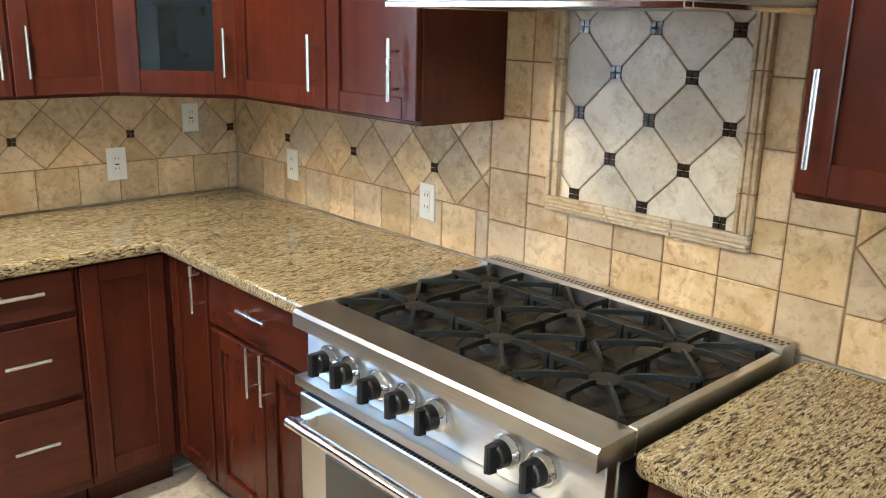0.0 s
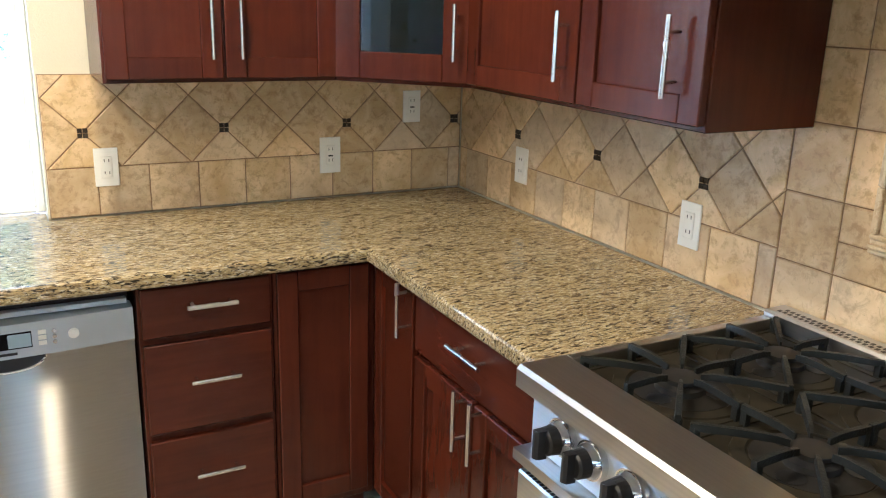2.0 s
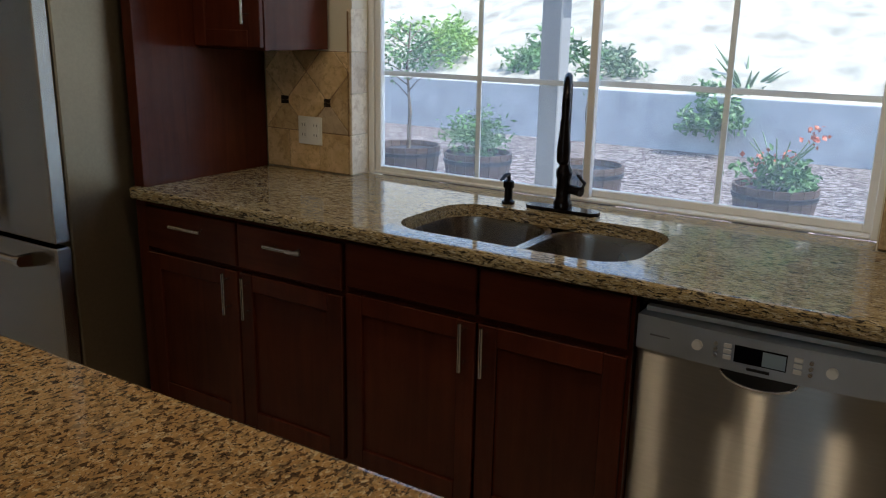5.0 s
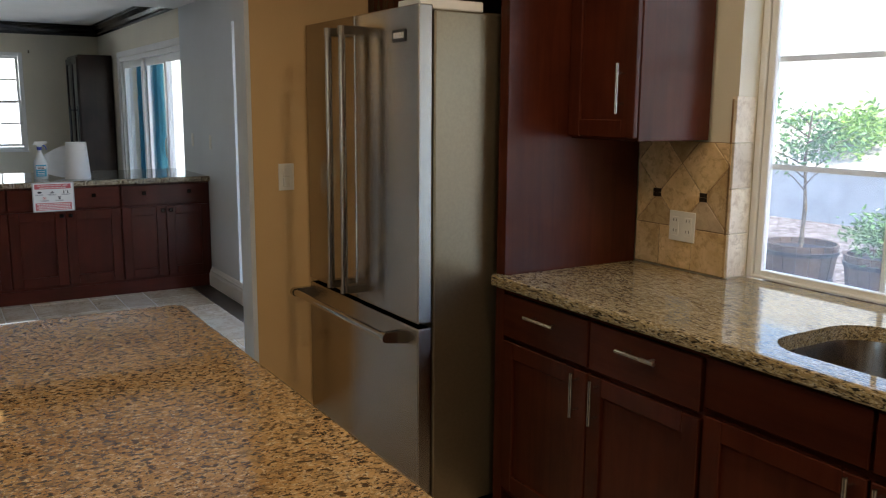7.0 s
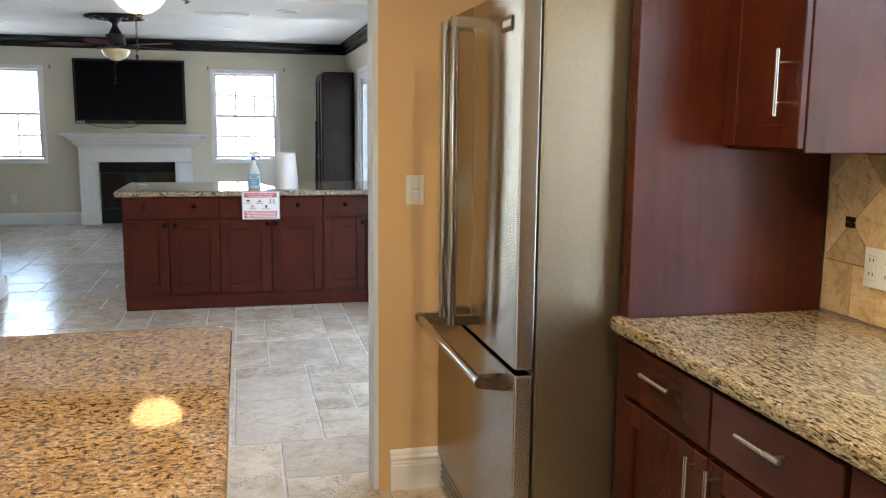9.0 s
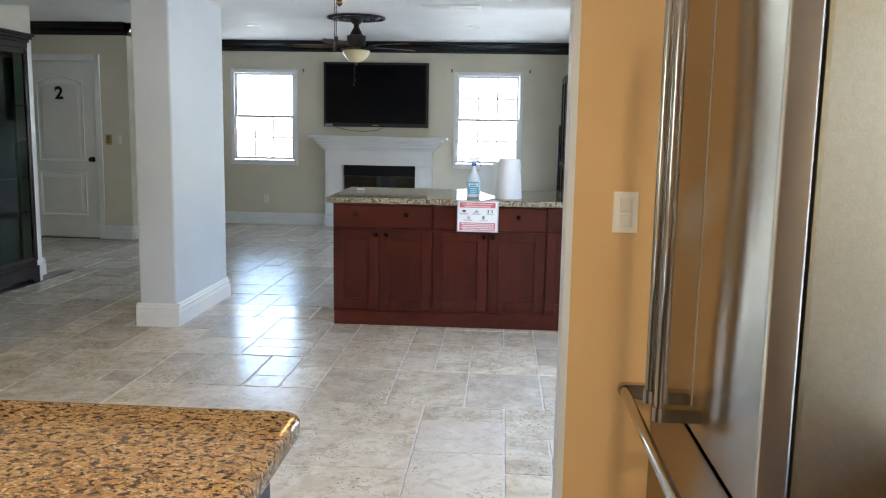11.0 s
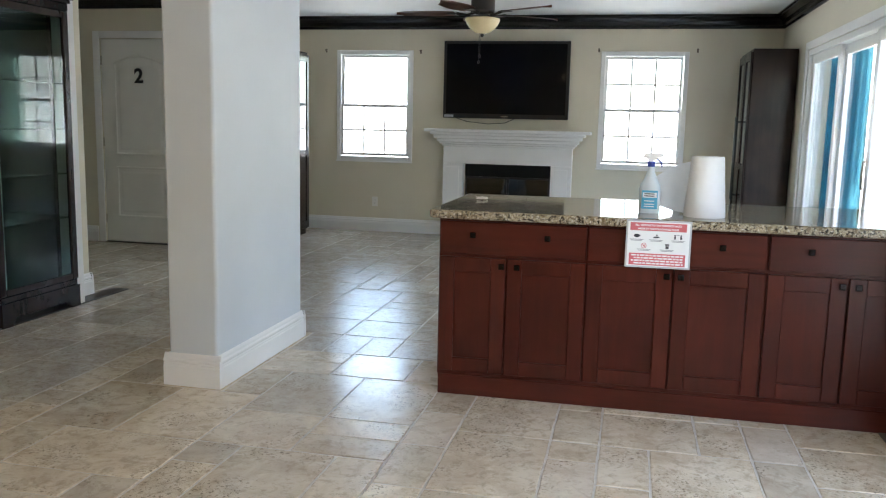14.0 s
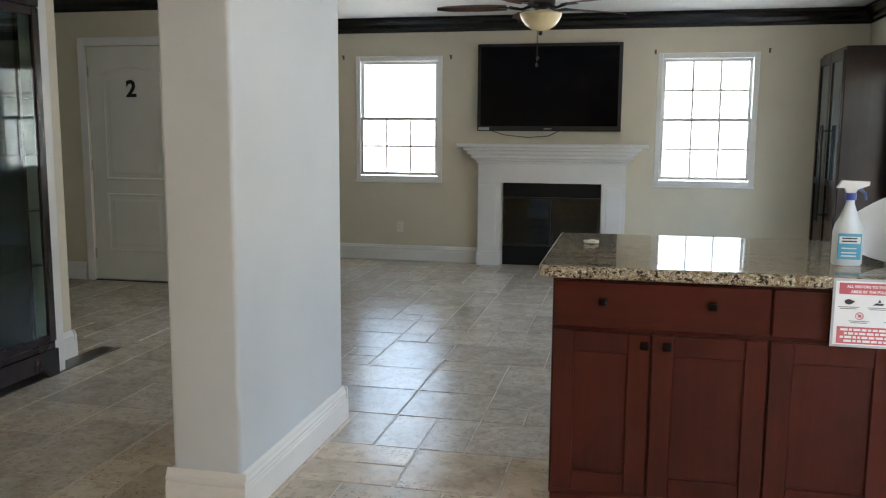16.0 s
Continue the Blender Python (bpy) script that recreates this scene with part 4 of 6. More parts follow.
# burners and grates
WELL_SHADE = plain("well_shade_enamel", (0.014, 0.012, 0.010), 0.5, 0.0, 0.3, 20)
cxs = (0.170, 0.456, 0.742)
cys = (0.222, 0.484)
for cy in cys:
    for cx in cxs:
        bm = bmesh.new()
        lathe(bm, (cx, cy, 0.912), [(0.122, 0.0), (0.120, 0.003), (0.098, 0.004), (0.094, 0.0005), (0.070, 0.0003)], 28)
        for k in range(4):
            u0, u1 = radians(45 + 90 * k), radians(135 + 90 * k)
            a0 = (cx + 0.188 * math.cos(u0), cy + 0.168 * math.sin(u0), 0.9125)
            a1 = (cx + 0.188 * math.cos(u1), cy + 0.168 * math.sin(u1), 0.9125)
            tube(bm, [a0, a1], 0.0024, 6)
        ring = part("burner_ring", bm, ENAMEL, rg, smooth=True)
        # flat disc, near black: the recess's shade is put into its colour
        bm = bmesh.new()
        lathe(bm, (cx, cy, 0.9122), [(0.092, 0), (0.092, 0.0014), (0.01, 0.0014)], 28)
        part("burner_well", bm, WELL_SHADE, ring, "flat dark disc for the shaded burner well")
        bm = bmesh.new()
        lathe(bm, (cx, cy, 0.9115), [(0.046, 0), (0.044, 0.012), (0.030, 0.016), (0.030, 0.020), (0.033, 0.021), (0.033, 0.026), (0.01, 0.029)], 24)
        part("burner_cap", bm, plain("burner_cap_black", (0.016, 0.0145, 0.013), 0.5), rg, smooth=True)
        # raised black discs paint the shade of openings in the tray
        for a in (40, 165, 285):
            bm = bmesh.new()
            ax, ay = cx + 0.068 * math.cos(radians(a)), cy + 0.068 * math.sin(radians(a))
            lathe(bm, (ax, ay, 0.9135), [(0.022, 0), (0.022, 0.0012), (0.005, 0.0012)], 14)
            part("burner_opening", bm, BLACK, ring, "flat black disc for a shaded opening beside the burner")
        bm = bmesh.new()
        hw, hd = 0.141, 0.129
        for k in range(8):
            a = radians(45 * k)
            ca, sa = math.cos(a), math.sin(a)
            reach = min(hw / abs(ca) if abs(ca) > 1e-6 else 9, hd / abs(sa) if abs(sa) > 1e-6 else 9)
            p0, p1 = 0.034, reach
            nx, ny = -sa, ca
            w0, w1 = 0.0026, 0.0058
            tops = []
            for d, w, zt in ((p0, w0, 0.946), (p0 + 0.02, 0.0045, 0.950), (p1 * 0.6, w1, 0.951), (p1, w1, 0.948)):
                tops.append((d, w, zt))
            rows = []
            for d, w, zt in tops:
                px, py = cx + ca * d, cy + sa * d
                rows.append([bm.verts.new((px + nx * w, py + ny * w, zt - 0.012)), bm.verts.new((px + nx * w * 0.8, py + ny * w * 0.8, zt)),
                             bm.verts.new((px - nx * w * 0.8, py - ny * w * 0.8, zt)), bm.verts.new((px - nx * w, py - ny * w, zt - 0.012))])
            for a_, b_ in zip(rows, rows[1:]):
                for i in range(4):
                    bm.faces.new((a_[i], a_[(i + 1) % 4], b_[(i + 1) % 4], b_[i]))
            bm.faces.new(rows[0])
            bm.faces.new(rows[-1])
            ex, ey = cx + ca * (p1 - 0.008), cy + sa * (p1 - 0.008)
            box(bm, ex - 0.006, ex + 0.006, ey - 0.006, ey + 0.006, 0.9125, 0.940)
        bmesh.ops.recalc_face_normals(bm, faces=bm.faces)
        part("grate", bm, IRON, rg, "eight-armed black cast iron grate")

# ---- range hood ----
hd = thing("range_hood", pose(0, -1.60, 0, 0, 0, E), "stainless steel range hood over the range", "range hood")
bm = bmesh.new()
prism(bm, [(0.0, -0.49, 1.654), (0.0, -0.49, 1.710), (0.0, -0.27, 1.88), (0.0, -0.001, 1.88), (0.0, -0.001, 1.654)], (0.775, 0, 0))
part("canopy", bm, STEEL, hd)
part("chimney", B(0.22, 0.555, -0.26, -0.001, 1.881, 2.54), STEEL, hd)
bm = bmesh.new()
for x0, x1, y0, y1 in ((-0.004, 0.779, -0.497, -0.470), (-0.004, 0.022, -0.470, -0.002), (0.753, 0.779, -0.470, -0.002)):
    box(bm, x0, x1, y0, y1, 1.640, 1.653, 0.002)
part("lip", bm, CHROME, hd, "bright lower lip")
for x0, x1 in ((0.024, 0.386), (0.389, 0.751)):
    part("grease_filter", B(x0, x1, -0.468, -0.02, 1.645, 1.6535, 0.001), STEEL_DARK, hd, "dull mesh grease filter")

# ---- refrigerator ----
fr = thing("refrigerator", pose(-4.675, -0.910, 0), "stainless steel french-door refrigerator with bottom freezer", "refrigerator")
FW = 0.940
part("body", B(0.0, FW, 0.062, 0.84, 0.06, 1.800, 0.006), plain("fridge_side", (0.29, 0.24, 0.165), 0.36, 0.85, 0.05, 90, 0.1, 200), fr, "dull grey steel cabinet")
FSTEEL = brushed("fridge_steel", (0.50, 0.465, 0.41), 0.26, 0.78)
for x0, x1, hx in ((0.002, FW / 2 - 0.003, FW / 2 - 0.060), (FW / 2 + 0.003, FW - 0.002, FW / 2 + 0.060)):
    d = part("door", B(x0, x1, 0.0, 0.057, 0.755, 1.815, 0.006, 3), FSTEEL, fr, "brushed steel door")
    bm = bmesh.new()
    cyl(bm, (hx, -0.080, 0.800), (hx, -0.080, 1.765), 0.0130, n=20)
    part("handle", bm, HANDLE_STEEL, d, "long round steel handle", True)
    for z in (0.795, 1.740):
        bm = bmesh.new()
        prism(bm, [(x, y, z) for x, y in arc(hx, -0.079, 0.017, 180, 360, 8)] + [(hx + 0.016, -0.001, z), (hx - 0.016, -0.001, z)], (0, 0, 0.030))
        part("handle_bracket", bm, HANDLE_STEEL, d, "polished end bracket")
    if x0 > 0.3:
        bd = part("badge", B(x0 + 0.295, x0 + 0.385, -0.004, 0.002, 1.700, 1.742, 0.002), BLACK, d, "small dark maker's badge")
        part("badge_bar", B(x0 + 0.305, x0 + 0.375, -0.0055, -0.0038, 1.712, 1.731), NICKEL, d)
d = part("freezer_drawer", B(0.002, FW - 0.002, 0.0, 0.057, 0.135, 0.738, 0.006, 3), FSTEEL, fr, "brushed steel freezer drawer")
bm = bmesh.new()
cyl(bm, (0.018, -0.080, 0.702), (FW - 0.082, -0.080, 0.702), 0.0140, n=20)
part("handle", bm, HANDLE_STEEL, d, "long round steel handle", True)
for x in (0.012, FW - 0.100):
    bm = bmesh.new()
    prism(bm, [(x, y - 0.0, z) for y, z in arc(-0.079, 0.702, 0.018, 90, 270, 8)] + [(x, -0.001, 0.672), (x, -0.001, 0.720)], (0.026, 0, 0))
    part("handle_bracket", bm, HANDLE_STEEL, d, "polished end bracket")
bm = bmesh.new()
for i in range(4):
    box(bm, 0.02, FW - 0.02, 0.01, 0.05, 0.035 + i * 0.024, 0.051 + i * 0.024, 0.002)
part("grille", bm, STEEL_DARK, fr, "slatted kick grille")
part("hinge_cover", B(FW - 0.16, FW - 0.012, 0.012, 0.26, 1.801, 1.835, 0.004), PLATE, fr, "pale hinge cover")
part("foot_rail", B(0.02, FW - 0.02, 0.07, 0.78, 0.0, 0.059), BLACK, fr)

# ---- kitchen island ----
isl = thing("island", pose(-3.735, -1.745, 0), "dark painted kitchen island with drawers under granite", "island")
GREY_DARK = wood("island_grey", (0.05, 0.045, 0.045), (0.09, 0.08, 0.078), 0.35)
part("body", B(0.0, 2.04, -0.62, 0.0, 0.0, 0.873, 0.003), GREY_DARK, isl)
bm = slab_poly([(-0.045, -0.71), (2.12, -0.71), *arc(2.08, 0.025, 0.04, 0, 90, 4), *arc(-0.005, 0.025, 0.04, 90, 180, 5)], 0.874, 0.915)
part("granite_top", bm, GRANITE_Y, isl, "polished speckled granite top")
for k in range(3):
    for z0, z1 in ((0.70, 0.86), (0.42, 0.69), (0.13, 0.41)):
        d = part("drawer", B(0.02 + k * 0.67, 0.68 + k * 0.67, 0.001, 0.02, z0, z1, 0.003), GREY_DARK, isl)
        bm = bmesh.new()
        zc = (z0 + z1) / 2
        xc = 0.35 + k * 0.67
        cyl(bm, (xc - 0.075, 0.053, zc), (xc + 0.075, 0.053, zc), 0.006, n=12)
        for s in (-0.048, 0.048):
            cyl(bm, (xc + s, 0.02, zc), (xc + s, 0.053, zc), 0.0045, n=10)
        part("handle", bm, BRONZE, d, "dark bronze bar handle", True)

# ---- wall plates ----
def outlet(m, kind="duplex", w=0.07, h=0.118, group="kitchen outlets"):
    t = thing("wall_outlet" if kind != "switch" else "light_switch", m, {"duplex": "white duplex outlet on the tiled wall", "gfci": "white outlet with test buttons on the tiled wall", "double": "white double outlet on the tiled wall", "switch": "white rocker light switch plate"}[kind], "outlet" if kind != "switch" else "light switch", group)
    part("plate", B(-w / 2, w / 2, -0.006, 0.0, -h / 2, h / 2, 0.002, 2), PLATE, t)
    if kind == "switch":
        for z in ((-0.021, 0.021) if h < 0.13 else (-0.026, 0.026)):
            part("rocker", B(-0.016, 0.016, -0.010, -0.0055, z - 0.019, z + 0.019, 0.002), PLATE, t)
        return t
    xs = (-w / 4, w / 4) if kind == "double" else (0,)
    for x in xs:
        part("insert", B(x - 0.017, x + 0.017, -0.0085, -0.0055, -0.034, 0.034, 0.002), PLATE, t)
        for z in (-0.021, 0.017):
            for dx in (-0.007, 0.006):
                part("slot", B(x + dx, x + dx + 0.0022, -0.0092, -0.0084, z, z + 0.009), BLACK, t)
        if kind == "gfci":
            part("button", B(x - 0.008, x + 0.008, -0.0096, -0.0084, -0.004, 0.001), BLACK, t)
    return t


outlet(pose(-1.241, 0.0, 1.066))
outlet(pose(-0.516, 0.0, 1.063), "gfci", 0.075, 0.124)
outlet(pose(-0.206, 0.0, 1.221), "gfci", 0.068, 0.112)
outlet(pose(0.0, -0.425, 1.069, 0, 0, E))
outlet(pose(0.0, -1.205, 1.055, 0, 0, E))
outlet(pose(-3.417, 0.0, 1.072), "double", 0.118, 0.108)
outlet(pose(-4.684, -1.005, 1.192, 0, 0, W_), "switch", 0.068, 0.112, "wall switches")
outlet(pose(-8.60, -0.33, 1.19), "switch", 0.045, 0.11, "wall switches")
outlet(pose(-8.08, -0.33, 1.19), "switch", 0.045, 0.11, "wall switches")
outlet(pose(XF, -4.66, 0.36, 0, 0, W_), "duplex", 0.07, 0.115, "living outlets")
outlet(pose(-8.53, -5.53, 1.215, 0, 0, S_), "switch", 0.07, 0.115, "wall switches")
outlet(pose(-8.53, -5.53, 0.361, 0, 0, S_), "duplex", 0.07, 0.115, "living outlets")
bt = thing("light_switch", pose(XD, -6.01, 1.19, 0, 0, W_), "brass light switch plate beside the door", "light switch", "wall switches")
part("plate", B(-0.04, 0.04, -0.006, 0, -0.06, 0.06, 0.002), plain("brass_plate", (0.45, 0.33, 0.14), 0.3, 0.6), bt)
for z in (-0.028, 0.002, 0.03):
    part("toggle", B(-0.012, 0.012, -0.012, -0.006, z - 0.008, z + 0.008, 0.001), BLACK, bt)
outlet(pose(XD, -5.87, 1.19, 0, 0, W_), "switch", 0.04, 0.10, "wall switches")

# ---- bar island with the notice: local x runs north, y away from the kitchen ----
MB = pose(-8.185, -2.520, 0, 0, 0, W_)
bar = thing("bar_island", MB, "cherry cabinet island with black knobs under granite", "island")
BL = 2.19
part("body", B(0.0, BL, 0.0, 0.62, 0.10, 0.872, 0.003), CHERRY_WARM, bar)
part("plinth", B(0.004, BL - 0.004, 0.004, 0.60, 0.0, 0.099, 0.002), CHERRY_WARM_X, bar)


def knob(parent, x, z):
    bm = bmesh.new()
    cyl(bm, (x, -0.02, z), (x, -0.034, z), 0.006, n=10)
    box(bm, x - 0.014, x + 0.014, -0.046, -0.033, z - 0.014, z + 0.014, 0.004, 2)
    part("knob", bm, BRONZE, parent, "square black knob")


for x0, x1, ks in ((0.008, 0.700, (0.169, 0.521)), (0.708, 1.488, (0.95, 1.299)), (1.500, 2.184, (1.668, 2.019))):
    d = part("drawer", slab(x0, x1, 0.706, 0.862), CHERRY_WARM_X, bar)
    for k in ks:
        knob(d, k, 0.800)
for x0, x1, k in ((0.008, 0.326, 0.309), (0.334, 0.700, 0.382), (0.708, 1.090, 1.065), (1.098, 1.488, 1.127), (1.500, 1.830, 1.805), (1.838, 2.184, 1.870)):
    d = framed_door(bar, x0, x1, 0.125, 0.690, CHERRY_WARM, rail=0.07)
    knob(d, k, 0.656)
bm = slab_poly([(-0.05, 0.95), *arc(-0.01, -0.005, 0.04, 180, 270, 5), (BL, -0.045), (BL, 0.95)], 0.873, 0.915)
part("granite_top", bm, granite("bar_granite", (1, 2.6, 1), (0.30, 0.24, 0.15), (0.43, 0.365, 0.26), (0.64, 0.59, 0.50)), bar, "polished speckled granite top")

# notice in a clear stand-off frame
sg = thing("notice", MB @ pose(1.018, -0.050, 0.803), "white printed notice with red bands in a clear holder", "sign")
part("holder", B(-0.143, 0.143, 0.0, 0.003, -0.109, 0.109, 0.001), plain("acrylic", (0.52, 0.53, 0.54), 0.25), sg, "pale acrylic holder")
part("sheet", B(-0.135, 0.135, -0.0015, 0.0, -0.101, 0.101), PAPER, sg, "white paper sheet")
RED = plain("notice_red", (0.60, 0.13, 0.15), 0.6)
INK = plain("notice_ink", (0.04, 0.04, 0.05), 0.6)
part("red_band", B(-0.125, 0.121, -0.0025, -0.0016, 0.060, 0.096), RED, sg, "red header band")
part("red_band", B(-0.125, 0.121, -0.0025, -0.0016, -0.097, -0.043), RED, sg, "red footer band")


def line_of_bars(z, x0, x1, h, mat):
    rr = random.Random(int(abs(z) * 1e4))
    x = x0
    bm = bmesh.new()
    while x < x1:
        w = rr.uniform(0.008, 0.022)
        box(bm, x, min(x + w, x1), -0.0034, -0.0026, z - h / 2, z + h / 2)
        x += w + 0.004
    part("print", bm, mat, sg)


def words(parent, txt, x, z, size, mat, y=-0.0036, depth=0.0004):
    cu = bpy.data.curves.new("lettering", 'FONT')
    cu.body, cu.size, cu.extrude, cu.align_x, cu.offset = txt, size, depth, 'CENTER', size * 0.03
    tmp = bpy.data.objects.new("lettering", cu)
    scene.collection.objects.link(tmp)
    me = bpy.data.meshes.new_from_object(tmp.evaluated_get(bpy.context.evaluated_depsgraph_get()))
    bpy.data.objects.remove(tmp)
    me.transform(Matrix.Translation((x, y, z)) @ Matrix.Rotation(radians(90), 4, 'X'))
    me.materials.clear()
    me.materials.append(mat)
    ob = new("lettering", me)
    ob.parent = parent
    return ob


words(sg, "ALL VISITORS TO THE PROPERTY MUST", -0.002, 0.081, 0.0115, PAPER, -0.0030)
words(sg, "ABIDE BY THE FOLLOWING RULES", -0.002, 0.065, 0.0115, PAPER, -0.0030)
for i, z in enumerate((-0.052, -0.064, -0.076, -0.088)):
    line_of_bars(z, -0.115 + 0.012 * (i % 2), 0.112, 0.007, PAPER)
NOTICE_GREY = plain("notice_grey", (0.25, 0.25, 0.27), 0.6)
for k, (x, z) in enumerate(((-0.095, 0.036), (-0.010, 0.036), (0.085, 0.036), (-0.062, -0.008), (0.040, -0.008))):
    bm = bmesh.new()
    if k == 0:
        lathe(bm, (0, 0, 0), [(0.001, 0), (0.011, 0.0), (0.011, 0.0010), (0.001, 0.0010)], 14)
        bm.transform(Matrix.Translation((x, -0.0017, z)) @ Matrix.Rotation(radians(90), 4, 'X') @ Matrix.Diagonal((1.15, 0.75, 1, 1)))
        box(bm, x + 0.006, x + 0.016, -0.0027, -0.0017, z - 0.002, z + 0.004)
    elif k == 1:
        prism(bm, [(x - 0.016, -0.0017, z - 0.008), (x + 0.012, -0.0017, z - 0.008), (x + 0.016, -0.0017, z - 0.002), (x - 0.006, -0.0017, z - 0.001)], (0, -0.001, 0))
        prism(bm, [(x - 0.002, -0.0017, z + 0.001), (x + 0.008, -0.0017, z + 0.001), (x + 0.003, -0.0017, z + 0.011)], (0, -0.001, 0))
    elif k == 2:
        for dx in (-0.013, 0.013):
            cyl(bm, (x + dx, -0.0016, z + 0.007), (x + dx, -0.0027, z + 0.007), 0.004, n=10)
            box(bm, x + dx - 0.004, x + dx + 0.004, -0.0027, -0.0017, z - 0.010, z + 0.002)
        box(bm, x - 0.006, x + 0.006, -0.0027, -0.0017, z + 0.009, z + 0.011)
    elif k == 3:
        ring = [(x + 0.011 * math.cos(2 * math.pi * i / 20), -0.0022, z + 0.011 * math.sin(2 * math.pi * i / 20)) for i in range(20)]
        tube(bm, ring + ring[:2], 0.0012, 6)
        tube(bm, [(x - 0.008, -0.0022, z + 0.008), (x + 0.008, -0.0022, z - 0.008)], 0.0012, 6)
        box(bm, x - 0.004, x + 0.005, -0.0027, -0.0017, z - 0.004, z + 0.004)
    else:
        box(bm, x - 0.009, x + 0.009, -0.0027, -0.0017, z + 0.004, z + 0.011)
        box(bm, x - 0.007, x + 0.007, -0.0027, -0.0017, z - 0.011, z + 0.002)
    part("symbol", bm, RED if k == 3 else INK, sg)
    for dz, w in ((-0.0165, 0.030), (-0.0215, 0.024)):
        part("print", B(x - w, x + w, -0.0026, -0.0016, z + dz - 0.0012, z + dz + 0.0012), NOTICE_GREY, sg)

# spray bottle
sp = thing("spray_bottle", pose(-8.42, -1.545, 0.9155, 0, 0, W_), "white trigger spray bottle with a blue label", "spray bottle")
BOTTLE = plain("bottle_plastic", (0.72, 0.78, 0.80), 0.25)
BLUE = plain("label_blue", (0.10, 0.42, 0.60), 0.4)
bm = bmesh.new()
loops = []
for hw, hd, z in ((0.046, 0.028, 0.0), (0.050, 0.031, 0.006), (0.050, 0.031, 0.115), (0.044, 0.028, 0.14), (0.030, 0.022, 0.165), (0.019, 0.017, 0.195), (0.014, 0.014, 0.210), (0.014, 0.014, 0.225)):
    loops.append([bm.verts.new((hw * math.cos(a) * (1.0 if abs(math.cos(a)) < 0.7 else 1.0), hd * math.sin(a), z)) for a in [2 * math.pi * i / 20 for i in range(20)]])
for a, b in zip(loops, loops[1:]):
    for i in range(20):
        bm.faces.new((a[i], a[(i + 1) % 20], b[(i + 1) % 20], b[i]))
bm.faces.new(loops[0][::-1])
bm.faces.new(loops[-1])
part("body", bm, BOTTLE, sp, smooth=True)
bm = bmesh.new()
cyl(bm, (0, 0, 0.222), (0, 0, 0.246), 0.018, n=18)
part("collar", bm, plain("collar_blue", (0.04, 0.07, 0.35), 0.35), sp, "dark blue collar", True)
bm = bmesh.new()
prism(bm, [(-0.045, -0.011, 0.262), (-0.030, -0.011, 0.287), (0.055, -0.011, 0.285), (0.055, -0.011, 0.272), (0.020, -0.011, 0.258), (0.012, -0.011, 0.246), (-0.014, -0.011, 0.246), (-0.02, -0.011, 0.262)], (0, 0.022, 0))
part("trigger_head", bm, PAPER, sp)
bm = bmesh.new()
tube(bm, [(0.026, 0, 0.260), (0.044, 0, 0.245), (0.050, 0, 0.222)], [0.006, 0.005, 0.004], 8)
part("trigger", bm, plain("trigger_blue", (0.05, 0.09, 0.30), 0.4), sp, smooth=True)
part("label", B(-0.037, 0.037, -0.0325, -0.0285, 0.022, 0.110, 0.001), BLUE, sp, "blue and white label")
part("label_band", B(-0.033, 0.033, -0.0335, -0.0320, 0.076, 0.100), PAPER, sp)
for z in (0.094, 0.084, 0.060, 0.045, 0.034):
    part("print", B(-0.025, 0.022, -0.0342, -0.0330 + (0.0008 if z < 0.07 else 0), z - 0.0022, z + 0.0022), INK if z > 0.07 else PAPER, sp)
# paper towel roll with a loose sheet
pt = thing("paper_towel_roll", pose(-8.36, -1.293, 0.9155, 0, 0, W_), "standing roll of white paper towels with a loose sheet", "paper towels")
bm = bmesh.new()
lathe(bm, (0, 0, 0), [(0.093, 0.0), (0.095, 0.004), (0.088, 0.10), (0.080, 0.20), (0.074, 0.276), (0.072, 0.280), (0.021, 0.280), (0.021, 0.25)], 32)
part("roll", bm, PAPER, pt, smooth=True)
bm = bmesh.new()
cols = []
for i in range(13):
    u = i / 12
    x = -0.055 - 0.17 * u
    y = 0.058 + 0.05 * u + 0.012 * math.sin(u * 5)
    zt = 0.255 - 0.03 * u - 0.05 * u * u
    zb = 0.004 + 0.075 * (1 - u) * 0.0 + 0.07 * u * u * 0.6
    cols.append([bm.verts.new((x, y + 0.004 * math.sin(3 * v + 4 * u), zb + (zt - zb) * v / 6)) for v in range(7)])
for a, b in zip(cols, cols[1:]):
    for i in range(6):
        bm.faces.new((a[i], b[i], b[i + 1], a[i + 1]))
bmesh.ops.solidify(bm, geom=bm.faces[:], thickness=0.0015)
part("loose_sheet", bm, PAPER, pt, smooth=True)
# crumpled clear film on the island corner
bm = bmesh.new()
rr = random.Random(5)
for i in range(9):
    tube(bm, [(rr.uniform(-0.03, 0.03), rr.uniform(-0.03, 0.03), 0.004 + rr.uniform(0, 0.012)) for _ in range(4)], 0.0022, 6)
solid("plastic_strap", bm, PLATE, "small crumpled clear plastic strap on the granite", "litter", m=pose(-8.75, -2.42, 0.9155))

# ---- fireplace wall ----
mt = thing("fireplace_mantel", pose(XF, -3.045, 0, 0, 0, W_), "white painted wooden fireplace mantel", "mantel")
HWL = 0.745
